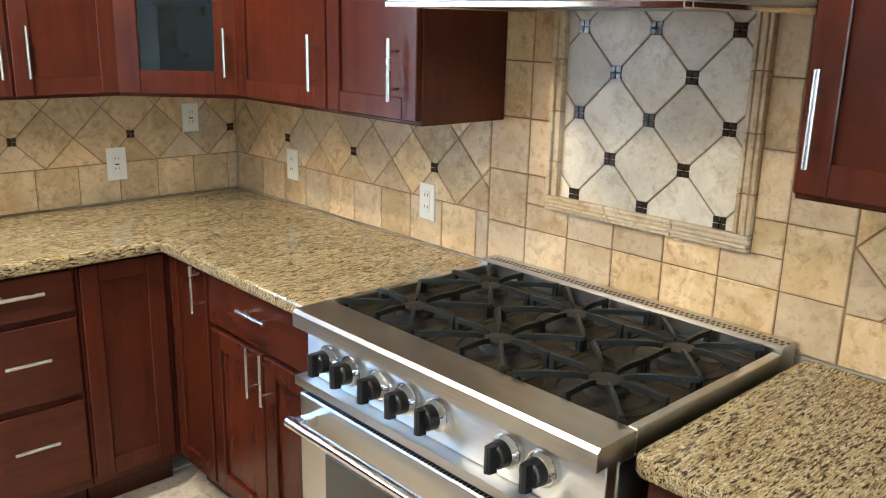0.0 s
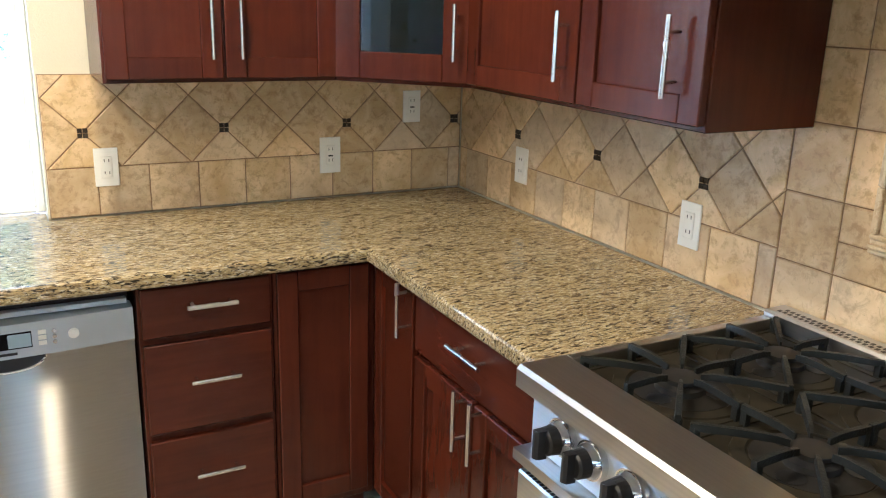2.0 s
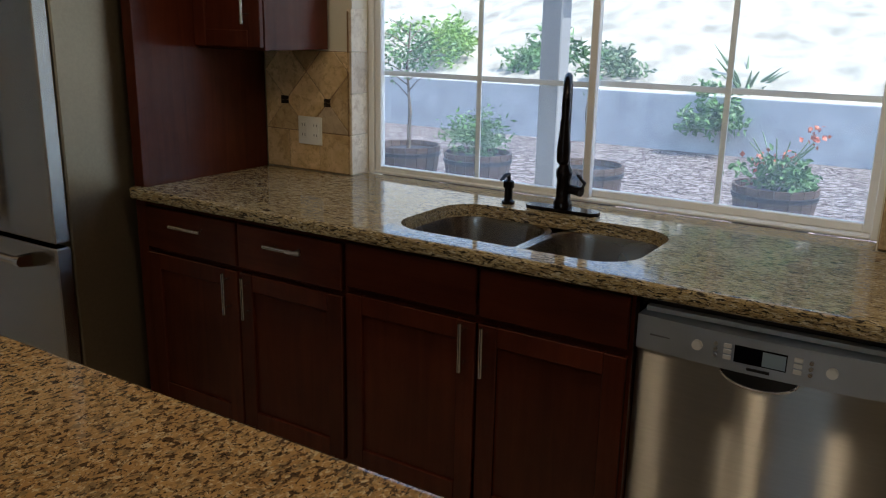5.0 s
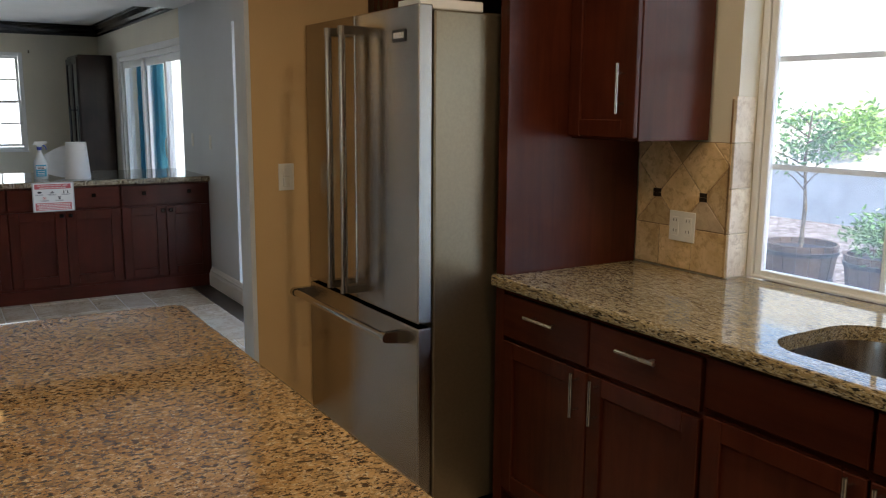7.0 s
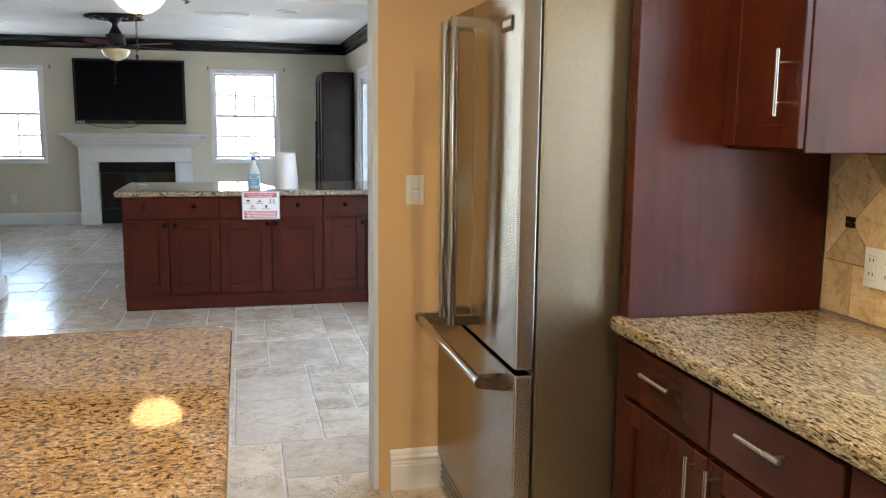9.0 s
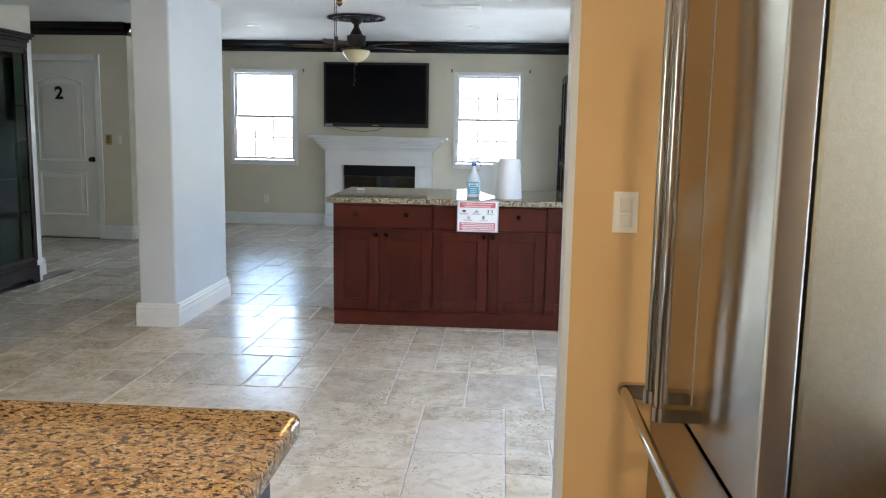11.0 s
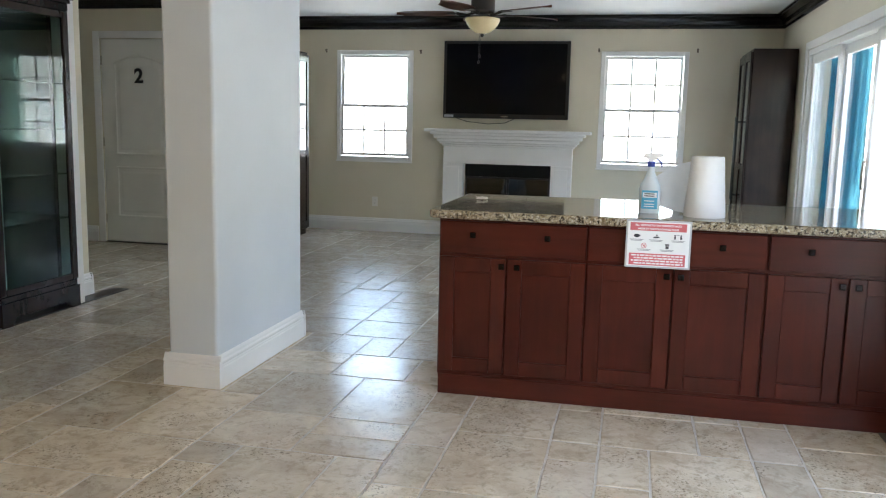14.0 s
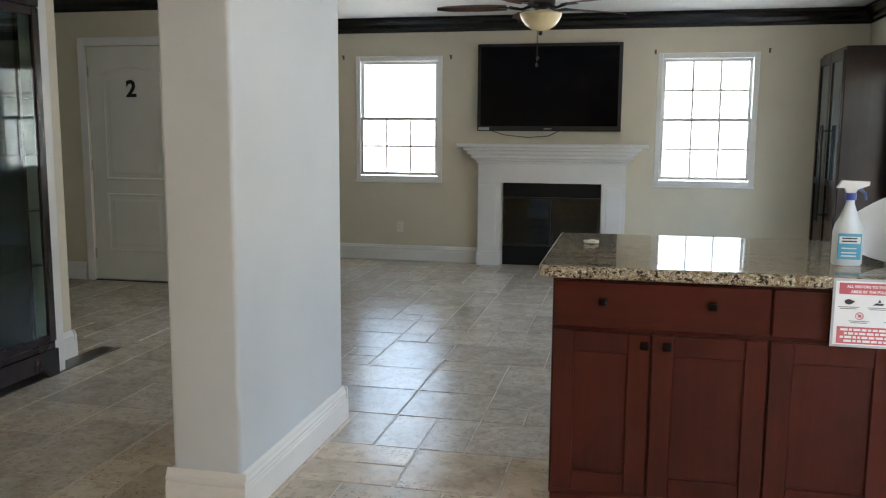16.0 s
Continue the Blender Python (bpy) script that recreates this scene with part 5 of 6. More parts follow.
for s in (-1, 1):
    x0, x1 = (-HWL, -HWL + 0.235) if s < 0 else (HWL - 0.235, HWL)
    part("leg", B(x0, x1, -0.14, -0.001, 0.15, 0.86, 0.003), WHITE, mt)
    part("plinth", B(x0 - 0.012, x1 + 0.012, -0.155, -0.001, 0.0, 0.149, 0.006, 2), WHITE, mt)
    part("leg_panel", B(x0 + 0.045, x1 - 0.045, -0.146, -0.139, 0.20, 0.82, 0.003), WHITE, mt)
part("header", B(-HWL, HWL, -0.14, -0.001, 0.862, 1.06, 0.003), WHITE, mt)
for w, d, z0, z1 in ((0.765, 0.155, 1.061, 1.085), (0.790, 0.175, 1.086, 1.110), (0.815, 0.20, 1.111, 1.150), (0.850, 0.225, 1.151, 1.190), (0.885, 0.25, 1.191, 1.222), (0.950, 0.285, 1.223, 1.258)):
    part("shelf_moulding", B(-w, w, -d, -0.001, z0, z1, 0.008, 2), WHITE, mt)
fb = thing("fireplace", pose(XF, -3.045, 0, 0, 0, W_), "black metal fireplace insert with glass doors", "fireplace")
DULL_BLACK = plain("dull_black", (0.012, 0.012, 0.012), 0.6)
DULL_BLACK.node_tree.nodes["Principled BSDF"].inputs["Specular IOR Level"].default_value = 0.15
bm = bmesh.new()
for a in ((-0.498, -0.47, 0.0, 0.5, 0.0, 0.86), (0.47, 0.498, 0.0, 0.5, 0.0, 0.86), (-0.47, 0.47, 0.47, 0.5, 0.0, 0.86), (-0.47, 0.47, 0.0, 0.47, 0.83, 0.86), (-0.47, 0.47, 0.0, 0.47, 0.0, 0.03)):
    box(bm, *a)
part("firebox", bm, DULL_BLACK, fb)
part("hood_strip", B(-0.498, 0.498, -0.035, -0.002, 0.715, 0.858, 0.003), DULL_BLACK, fb)
part("bottom_strip", B(-0.498, 0.498, -0.035, -0.002, 0.0, 0.20, 0.003), DULL_BLACK, fb)
for x0, x1 in ((-0.495, -0.002), (0.002, 0.495)):
    bm = bmesh.new()
    for a in ((x0, x0 + 0.02, 0.205, 0.71), (x1 - 0.02, x1, 0.205, 0.71), (x0 + 0.02, x1 - 0.02, 0.205, 0.225), (x0 + 0.02, x1 - 0.02, 0.69, 0.71)):
        box(bm, a[0], a[1], -0.03, -0.012, a[2], a[3], 0.002)
    d = part("glass_door", bm, BLACK, fb)
    part("pane", B(x0 + 0.02, x1 - 0.02, -0.024, -0.019, 0.225, 0.69), glass("fire_glass", (0.04, 0.042, 0.045), 0.0, 1.6), d, "dark glass pane")
lg = thing("fire_logs", pose(XF - 0.25, -3.045, 0.031), "pile of ceramic fire logs in the fireplace", "logs")
for y0, z, r, a in ((-0.1, 0.05, 0.05, 5), (0.1, 0.05, 0.045, -6), (0.0, 0.13, 0.045, 12)):
    bm = bmesh.new()
    cyl(bm, (0.0 + y0, -0.28, z), (0.02 + y0, 0.28, z + 0.02), r, r * 0.85, 10)
    part("log", bm, plain("log_grey", (0.10, 0.085, 0.07), 0.9, 0, 0.4, 20), lg)
# television
tv = thing("television", pose(XF, -3.095, 1.822, 0, 0, W_), "large black flat television on the wall", "television")
part("body", B(-0.725, 0.725, -0.075, -0.03, -0.437, 0.437, 0.006, 2), BLACK, tv)
part("screen", B(-0.690, 0.690, -0.0775, -0.0745, -0.385, 0.405), SCREEN, tv, "glossy dark screen")
part("wall_mount", B(-0.25, 0.25, -0.03, -0.001, -0.2, 0.2), BLACK, tv)
part("badge", B(-0.04, 0.04, -0.0775, -0.0745, -0.418, -0.408), NICKEL, tv)
part("status_strip", B(-0.71, -0.60, -0.0775, -0.0745, -0.428, -0.400), plain("sticker", (0.45, 0.47, 0.5), 0.4), tv)
bm = bmesh.new()
tube(bm, [(-0.60, -0.02, -0.43), (-0.45, -0.03, -0.475), (-0.2, -0.03, -0.50), (0.0, -0.03, -0.485), (0.12, -0.02, -0.43)], 0.004, 8)
part("cable", bm, BLACK, tv, "hanging black cable", True)
for y, z in ((-5.283, 2.15), (-4.115, 2.14), (-2.06, 2.165), (-0.999, 2.165)):
    br = thing("curtain_bracket", pose(XF, y, z, 0, 0, W_), "small bronze curtain rod bracket", "bracket", "curtain brackets")
    bm = bmesh.new()
    box(bm, -0.010, 0.010, -0.004, 0, -0.022, 0.022, 0.002)
    tube(bm, [(0, 0, 0.005), (0, -0.04, 0.0), (0, -0.055, 0.015)], 0.005, 8)
    part("arm", bm, plain("antique_bracket", (0.16, 0.13, 0.09), 0.4, 0.5), br)


# ---- tall dark cabinets ----
def armoire(m, w, d, h, label):
    t = thing("armoire", m, label, "cabinet")
    part("body", B(0, w, 0.02, d, 0.06, h, 0.003), ESPRESSO, t)
    part("plinth", B(0.01, w - 0.01, 0.04, d - 0.01, 0, 0.059), ESPRESSO, t)
    for k in range(2):
        x0, x1 = k * w / 2 + 0.004, (k + 1) * w / 2 - 0.004
        bm = bmesh.new()
        for a in ((x0, x0 + 0.06, 0.08, h - 0.03), (x1 - 0.06, x1, 0.08, h - 0.03), (x0 + 0.06, x1 - 0.06, 0.08, 0.16), (x0 + 0.06, x1 - 0.06, h - 0.11, h - 0.03), (x0 + 0.06, x1 - 0.06, 0.92, 0.98)):
            box(bm, a[0], a[1], -0.002, 0.019, a[2], a[3], 0.003)
        dd = part("door", bm, ESPRESSO, t)
        part("panel", B(x0 + 0.058, x1 - 0.058, 0.008, 0.0185, 0.15, 0.93), ESPRESSO, dd)
        part("pane", B(x0 + 0.058, x1 - 0.058, 0.008, 0.0185, 0.975, h - 0.10), plain("armoire_glass", (0.05, 0.07, 0.08), 0.06), dd, "dark reflective glass")
        bm = bmesh.new()
        hx = x1 - 0.03 if k == 0 else x0 + 0.03
        cyl(bm, (hx, -0.045, 0.60), (hx, -0.045, 1.45), 0.011, n=12)
        for z in (0.65, 1.40):
            cyl(bm, (hx, -0.002, z), (hx, -0.045, z), 0.008, n=10)
        part("handle", bm, BLACK, dd, "long dark bar handle", True)
    return t


armoire(pose(-13.92, -0.565, 0), 0.90, 0.43, 2.10, "tall espresso wood cabinet beside the sliding door")
armoire(pose(-12.40, -5.30, 0, 0, 0, S_), 1.10, 0.43, 2.08, "tall espresso wood cabinet against the living room side wall")


def curio(m, w, label):
    """A glazed cabinet, local y into the wall."""
    t = thing("curio_cabinet", m, label, "display cabinet", "curio cabinets")
    d, h = 0.157, 2.125
    bm = bmesh.new()
    prism(bm, [(0, -0.012, 0), (0.09, -0.012, 0), (0.12, -0.012, 0.05), (w - 0.12, -0.012, 0.05), (w - 0.09, -0.012, 0), (w, -0.012, 0), (w, -0.012, 0.15), (0, -0.012, 0.15)], (0, 0.03, 0))
    box(bm, 0, 0.02, 0.018, d - 0.002, 0, 0.15)
    box(bm, w - 0.02, w, 0.018, d - 0.002, 0, 0.15)
    box(bm, 0.006, w - 0.006, 0.0, d - 0.002, 0.151, 0.19, 0.004)
    part("base", bm, ESPRESSO, t)
    bm = bmesh.new()
    for o, z0, z1 in ((0.0, 2.0, 2.05), (0.012, 2.05, 2.075), (0.028, 2.075, 2.10), (0.042, 2.10, h)):
        box(bm, -o, w + o, -0.008 - o, d - 0.002, z0, z1, 0.005, 2)
    part("cornice", bm, ESPRESSO, t)
    bm = bmesh.new()
    for x0, x1 in ((0.0, 0.055), (w - 0.055, w)):
        box(bm, x0, x1, -0.006, 0.02, 0.191, 1.999, 0.008, 2)
    for z0, z1 in ((0.191, 0.235), (1.95, 1.999)):
        box(bm, 0.055, w - 0.055, -0.004, 0.018, z0, z1, 0.004)
    for x0, x1 in ((0.0, 0.02), (w - 0.02, w)):
        box(bm, x0, x1, d - 0.03, d - 0.002, 0.191, 1.999)
    part("frame", bm, ESPRESSO, t)
    part("back", B(0.02, w - 0.02, d - 0.012, d - 0.004, 0.191, 1.999), plain("curio_back", (0.030, 0.037, 0.034), 0.08, 0.0), t, "dim mirrored back")
    part("pane", B(0.056, w - 0.056, 0.003, 0.007, 0.236, 1.949), CURIO_GLASS, t, "front glass tinted to darken the inside")
    for z in (0.62, 0.92, 1.22, 1.52):
        part("shelf", B(0.022, w - 0.022, 0.022, d - 0.014, z, z + 0.007, 0.001), CURIO_GLASS, t, "tinted glass shelf")
    return t


curio(pose(-8.61, -5.375, 0, 0, 0, S_), 0.75, "dark wood glazed curio cabinet with empty glass shelves")
curio(pose(-7.44, -5.375, 0, 0, 0, S_), 0.75, "dark wood glazed curio cabinet with empty glass shelves")

# ---- door with the numeral ----
dn = thing("door_2", pose(XD, (DOOR[0] + DOOR[1]) / 2, 0, 0, 0, W_), "white two-panel door with a black numeral", "door", kind="structure")
hw = (DOOR[1] - DOOR[0]) / 2
bm = bmesh.new()
for a in ((-hw - 0.075, -hw, 0, DOOR[2] + 0.075), (hw, hw + 0.075, 0, DOOR[2] + 0.075), (-hw, hw, DOOR[2], DOOR[2] + 0.075)):
    box(bm, a[0], a[1], -0.018, -0.001, a[2], a[3], 0.005, 2)
part("casing", bm, WHITE, dn)
leaf = part("leaf", B(-hw + 0.003, hw - 0.003, 0.008, 0.046, 0.012, DOOR[2] - 0.004, 0.002), DOOR_WHITE, dn)


def panel_ring(x0, x1, z0, z1, rise):
    pts = [(x0, z0), (x1, z0)] + [(x1 + (x0 - x1) * i / 12, z1 + rise * math.sin(math.pi * i / 12)) for i in range(13)]
    bm = bmesh.new()
    cx, cz = (x0 + x1) / 2, (z0 + z1) / 2
    def shrink(k):
        return [(cx + (x - cx) * (1 - k / (x1 - x0) * 2), cz + (z - cz) * (1 - k / (z1 - z0) * 2)) for x, z in pts]
    rings = [[bm.verts.new((x, y, z)) for x, z in shrink(k)] for k, y in ((0, 0.0075), (0.006, 0.001), (0.014, 0.001), (0.024, 0.0070), (0.05, 0.0072), (0.07, 0.004))]
    k = len(pts)
    for a, b in zip(rings, rings[1:]):
        for i in range(k):
            bm.faces.new((a[i], a[(i + 1) % k], b[(i + 1) % k], b[i]))
    bm.faces.new(rings[-1])
    bmesh.ops.recalc_face_normals(bm, faces=bm.faces)
    return bm


part("panel", panel_ring(-0.29, 0.29, 0.27, 0.80, 0.0), DOOR_WHITE, leaf, "raised lower panel")
part("panel", panel_ring(-0.29, 0.29, 0.92, 1.86, 0.07), DOOR_WHITE, leaf, "raised arched upper panel")
part("plate", B(hw - 0.09, hw - 0.03, 0.002, 0.008, 0.92, 0.98, 0.002), BRONZE, leaf)
bm = bmesh.new()
cyl(bm, (hw - 0.06, 0.006, 0.95), (hw - 0.06, -0.03, 0.95), 0.012, n=12)
ball(bm, (hw - 0.06, -0.045, 0.95), 0.028, 1, 0.8, 1, 16)
part("door_knob", bm, BRONZE, leaf, "dark round knob", True)
for z in (0.25, 1.05, 1.88):
    part("hinge", B(-hw - 0.004, -hw + 0.012, -0.002, 0.008, z - 0.045, z + 0.045), NICKEL, dn)
words(dn, "2", 0.0, 1.66, 0.20, BLACK, -0.001, 0.003)
solid("threshold", B(XD - 0.10, XD + 0.01, DOOR[0], DOOR[1], -0.004, 0.008), DARK_STONE, "dark door threshold", "threshold", "structure")
solid("hall_backing", B(XD - 0.20, XD - 0.13, DOOR[0] - 0.1, DOOR[1] + 0.1, 0, 2.3), CREAM, "plain wall closing the doorway behind", "wall", "structure")


# ---- ceiling fans ----
FAN_BRONZE = plain("fan_bronze", (0.035, 0.028, 0.024), 0.4, 0.4)
BLADE = wood("fan_blade", (0.085, 0.032, 0.018), (0.20, 0.085, 0.045), 0.4, 'x')
AMBER = plain("amber_glass", (0.80, 0.66, 0.38), 0.25)
AMBER_LIT = glow("amber_glass_lit", (1.0, 0.62, 0.24), 0.55)


def fan(m, drop, lit, turn, med):
    """A five-bladed fan hung at local z = 0."""
    t = thing("ceiling_fan", m, "bronze ceiling fan with wooden leaf blades and %s amber bowl" % ("a lit" if lit else "an unlit"), "ceiling fan", "ceiling fans")
    bm = bmesh.new()
    for r in (0.30, 0.22, 0.13):
        n = 40
        pts = [(r * math.cos(2 * math.pi * i / n), r * math.sin(2 * math.pi * i / n), -0.012 - 0.01 * (r < 0.3)) for i in range(n)]
        tube(bm, pts + pts[:2], 0.012 if r == 0.30 else 0.008, 6)
    for i in range(12):
        a = 2 * math.pi * i / 12
        tube(bm, [(r * math.cos(a + s), r * math.sin(a + s), -0.016) for r, s in ((0.08, 0), (0.14, 0.22), (0.20, -0.10), (0.26, 0.16), (0.295, 0.0))], 0.009, 6)
    if med:
        part("medallion", bm, FAN_BRONZE, t, "openwork bronze ceiling medallion", True)
    else:
        bm.free()
    bm = bmesh.new()
    lathe(bm, (0, 0, 0), [(0.03, -drop), (0.03, -0.08), (0.065, -0.05), (0.075, -0.001)], 20)
    part("canopy", bm, FAN_BRONZE, t, smooth=True)
    bm = bmesh.new()
    z = -drop
    lathe(bm, (0, 0, z), [(0.04, -0.16), (0.07, -0.15), (0.10, -0.13), (0.10, -0.04), (0.07, -0.03), (0.035, 0.04), (0.02, 0.05)], 24)
    part("motor", bm, FAN_BRONZE, t, smooth=True)
    for k in range(5):
        rot = Matrix.Rotation(radians(turn + 72 * k), 4, 'Z')
        bm = bmesh.new()
        tube(bm, [(0.07, 0, z - 0.14), (0.13, 0.01, z - 0.165), (0.22, 0.0, z - 0.15)], [0.014, 0.010, 0.012], 8)
        box(bm, 0.20, 0.30, -0.035, 0.035, z - 0.155, z - 0.149, 0.002)
        bm.transform(rot)
        arm = part("blade_arm", bm, FAN_BRONZE, t)
        bm = bmesh.new()
        rows = []
        for i in range(15):
            u = i / 14
            x = 0.24 + 0.50 * u
            half = 0.048 + 0.045 * math.sin(math.pi * min(1, u * 1.05) ** 0.8) - 0.05 * max(0, u - 0.86) / 0.14
            half *= 1 + 0.05 * math.sin(u * 34)
            rows.append([bm.verts.new((x, s * half, z - 0.146 + 0.012 * s * 0.9 + 0.004 * math.cos(s * 3))) for s in (-1, -0.5, 0, 0.5, 1)])
        for a, b in zip(rows, rows[1:]):
            for i in range(4):
                bm.faces.new((a[i], b[i], b[i + 1], a[i + 1]))
        bmesh.ops.solidify(bm, geom=bm.faces[:], thickness=0.008)
        bm.transform(rot)
        part("blade", bm, BLADE, t, "leaf-shaped wooden blade")
    bm = bmesh.new()
    lathe(bm, (0, 0, z), [(0.02, -0.315), (0.06, -0.305), (0.105, -0.275), (0.135, -0.235), (0.148, -0.20), (0.142, -0.192), (0.05, -0.175)], 28)
    bowl_ob = part("light_bowl", bm, AMBER_LIT if lit else AMBER, t, "amber glass bowl", True)
    bm = bmesh.new()
    lathe(bm, (0, 0, z - 0.345), [(0.004, 0), (0.016, 0.012), (0.012, 0.024), (0.022, 0.034)], 14)
    part("finial", bm, FAN_BRONZE, t, smooth=True)
    for x, l in ((0.03, 0.20), (-0.02, 0.15)):
        bm = bmesh.new()
        cyl(bm, (x, -0.02, z - 0.20), (x, -0.02, z - 0.34 - l), 0.0018, n=6)
        ball(bm, (x, -0.02, z - 0.35 - l), 0.010, 1, 1, 1.6, 8)
        part("pull_chain", bm, FAN_BRONZE, t)
    return t


fan(pose(-11.40, -2.92, H), 0.155, False, 56, True)
fan(pose(-6.62, -2.17, H), 0.20, True, 20, False)

# ---- ceiling fittings ----
CAN_LIT = glow("can_light", (1.0, 0.78, 0.5), 5.0)
CAN_OFF = plain("can_off", (0.6, 0.6, 0.58), 0.4)


def can_light(x, y, z, lit=True, power=40):
    t = thing("recessed_light", pose(x, y, z), "round white recessed ceiling light", "ceiling light", "recessed lights")
    bm = bmesh.new()
    lathe(bm, (0, 0, 0), [(0.062, -0.002), (0.066, -0.010), (0.090, -0.006), (0.092, -0.0005)], 28)
    part("trim_ring", bm, WHITE, t, smooth=True)
    bm = bmesh.new()
    cyl(bm, (0, 0, -0.0035), (0, 0, -0.0055), 0.061, n=24)
    part("lens", bm, CAN_LIT if lit else CAN_OFF, t)
    if lit:
        ld = bpy.data.lights.new("can_lamp", 'AREA')
        ld.shape, ld.size, ld.energy, ld.color = 'DISK', 0.11, power, (1.0, 0.765, 0.485)
        lo = new("can_lamp", ld)
        lo.location = (x, y, z - 0.013)
    return t


# the last three are unseen lamps added to even out the kitchen light
for x, y, power in ((-2.95, -0.95, 0.6), (-2.05, -0.95, 1.0), (-1.35, -1.05, 1.75), (-1.95, -2.3, 1.2), (-2.2, -3.4, 0.35), (-2.9, -2.2, 0.8)):
    can_light(x, y, H, True, power)
for x, y in ((-12.23, -4.27), (-12.19, -1.69)):
    can_light(x, y, H, False)
can_light(-8.5, -1.25, 2.31, False)
vt = thing("ceiling_vent", pose(-8.86, -1.757, 2.31), "white slotted ceiling air vent", "vent")
bm = bmesh.new()
for a in ((-0.075, -0.055, -0.22, 0.22), (0.055, 0.075, -0.22, 0.22), (-0.055, 0.055, -0.22, -0.20), (-0.055, 0.055, 0.20, 0.22), (-0.055, 0.055, -0.01, 0.01)):
    box(bm, a[0], a[1], a[2], a[3], -0.012, -0.001, 0.002)
part("frame", bm, WHITE, vt)
# near-black sheet paints the duct's shade between the slats
part("backing", B(-0.055, 0.055, -0.20, 0.20, -0.003, -0.001), DULL_BLACK, vt)
for i in range(6):
    x = -0.045 + i * 0.018
    part("slat", B(x - 0.004, x + 0.004, -0.20, 0.20, -0.010, -0.0035), WHITE, vt)

# ---- outside ----
MULCH, nt, p = material("bark_mulch", 0.9)
v = coords(nt, (1, 1.5, 1))
f1 = noise_tex(nt, v, 15, 4, 0.7, 0.8)
nt.links.new(ramp(nt, f1, [(0.43, (0.03, 0.02, 0.02)), (0.5, (0.16, 0.12, 0.11)), (0.58, (0.36, 0.31, 0.30))]), p.inputs["Base Color"])
bump(nt, p, f1, 1.0, 0.05)
CONCRETE = plain("block_wall", (0.50, 0.51, 0.52), 0.9, 0, 0.15, 3, 0.5, 60)
SAND = plain("dry_slope", (0.40, 0.37, 0.31), 0.95, 0, 0.4, 2.2, 0.6, 8)
PATIO = plain("patio_concrete", (0.50, 0.48, 0.45), 0.85, 0, 0.1, 2)
solid("ground", B(-90, 80, -80, 110, -0.40, -0.16), PATIO, "pale concrete ground round the house", "ground", "structure")
solid("mulch_bed", B(-13, 6, 2.2, 8.0, -0.159, -0.03, 0.01), MULCH, "bed of reddish brown bark mulch", "mulch", "structure")
solid("retaining_wall", B(-16, 9, 8.0, 8.25, -0.16, 0.68, 0.02, 2), CONCRETE, "low grey rendered retaining wall", "wall", "structure")
bm = bmesh.new()
nxg, nyg = 60, 26
gv = []
for j in range(nyg):
    row = []
    for i in range(nxg):
        x, y = -40 + 70 * i / (nxg - 1), 8.25 + 24 * j / (nyg - 1)
        z = 0.55 + (y - 8.25) * 0.42 + 0.5 * noise.noise((x * 0.25, y * 0.25, 0)) * min(1, (y - 8.25) / 2) + 0.12 * noise.noise((x, y, 3))
        row.append(bm.verts.new((x, y, z)))
    gv.append(row)
for a, b in zip(gv, gv[1:]):
    for i in range(nxg - 1):
        bm.faces.new((a[i], a[i + 1], b[i + 1], b[i]))
solid("hillside", bm, SAND, "sunlit dry sandy hillside behind the wall", "hillside", "structure", smooth=True)

LEAF = {}
for nm, c0, c1 in (("leaf_green", (0.05, 0.12, 0.03), (0.12, 0.25, 0.07)), ("leaf_lime", (0.12, 0.24, 0.03), (0.25, 0.40, 0.07)), ("leaf_grey", (0.07, 0.12, 0.06), (0.17, 0.24, 0.12)), ("flower_red", (0.35, 0.07, 0.03), (0.55, 0.16, 0.08))):
    m, nt, p = material(nm, 0.5)
    geo = nt.nodes.new("ShaderNodeNewGeometry")
    nt.links.new(ramp(nt, geo.outputs["Random Per Island"], [(0, c0), (1, c1)]), p.inputs["Base Color"])
    LEAF[nm] = m
BARK = plain("bark", (0.12, 0.09, 0.06), 0.9, 0, 0.3, 20)
BARREL = wood("barrel_wood", (0.045, 0.025, 0.018), (0.11, 0.07, 0.05), 0.6)
HOOP = plain("barrel_hoop", (0.03, 0.03, 0.035), 0.5, 0.7)


def leaves(rr, n, centre, radius, size, squash=0.8, mat="leaf_green", narrow=0.45, parent=None, name="foliage"):
    """Many small bent leaf blades scattered in clumps inside a rough crown."""
    vs, fs = [], []
    clumps = [(Vector((rr.gauss(0, 0.5), rr.gauss(0, 0.5), rr.gauss(0, 0.5) * squash)) * radius) for _ in range(max(4, n // 28))]
    for i in range(n):
        c = rr.choice(clumps) + Vector((rr.gauss(0, 1), rr.gauss(0, 1), rr.gauss(0, 1))) * radius * 0.17
        q = Euler((rr.uniform(0, 6.3), rr.uniform(0, 6.3), rr.uniform(0, 6.3))).to_matrix()
        l = size * rr.uniform(0.6, 1.3)
        w = l * narrow
        k = len(vs)
        for p_ in ((0, 0, 0), (w / 2, l * 0.45, 0.06 * l), (0, l, -0.08 * l), (-w / 2, l * 0.45, 0.06 * l)):
            vs.append(Vector(centre) + c + q @ Vector(p_))
        fs.append((k, k + 1, k + 2, k + 3))
    me = bpy.data.meshes.new(name)
    me.from_pydata(vs, [], fs)
    me.materials.append(LEAF[mat])
    ob = new(name, me)
    ob.parent = parent
    return ob


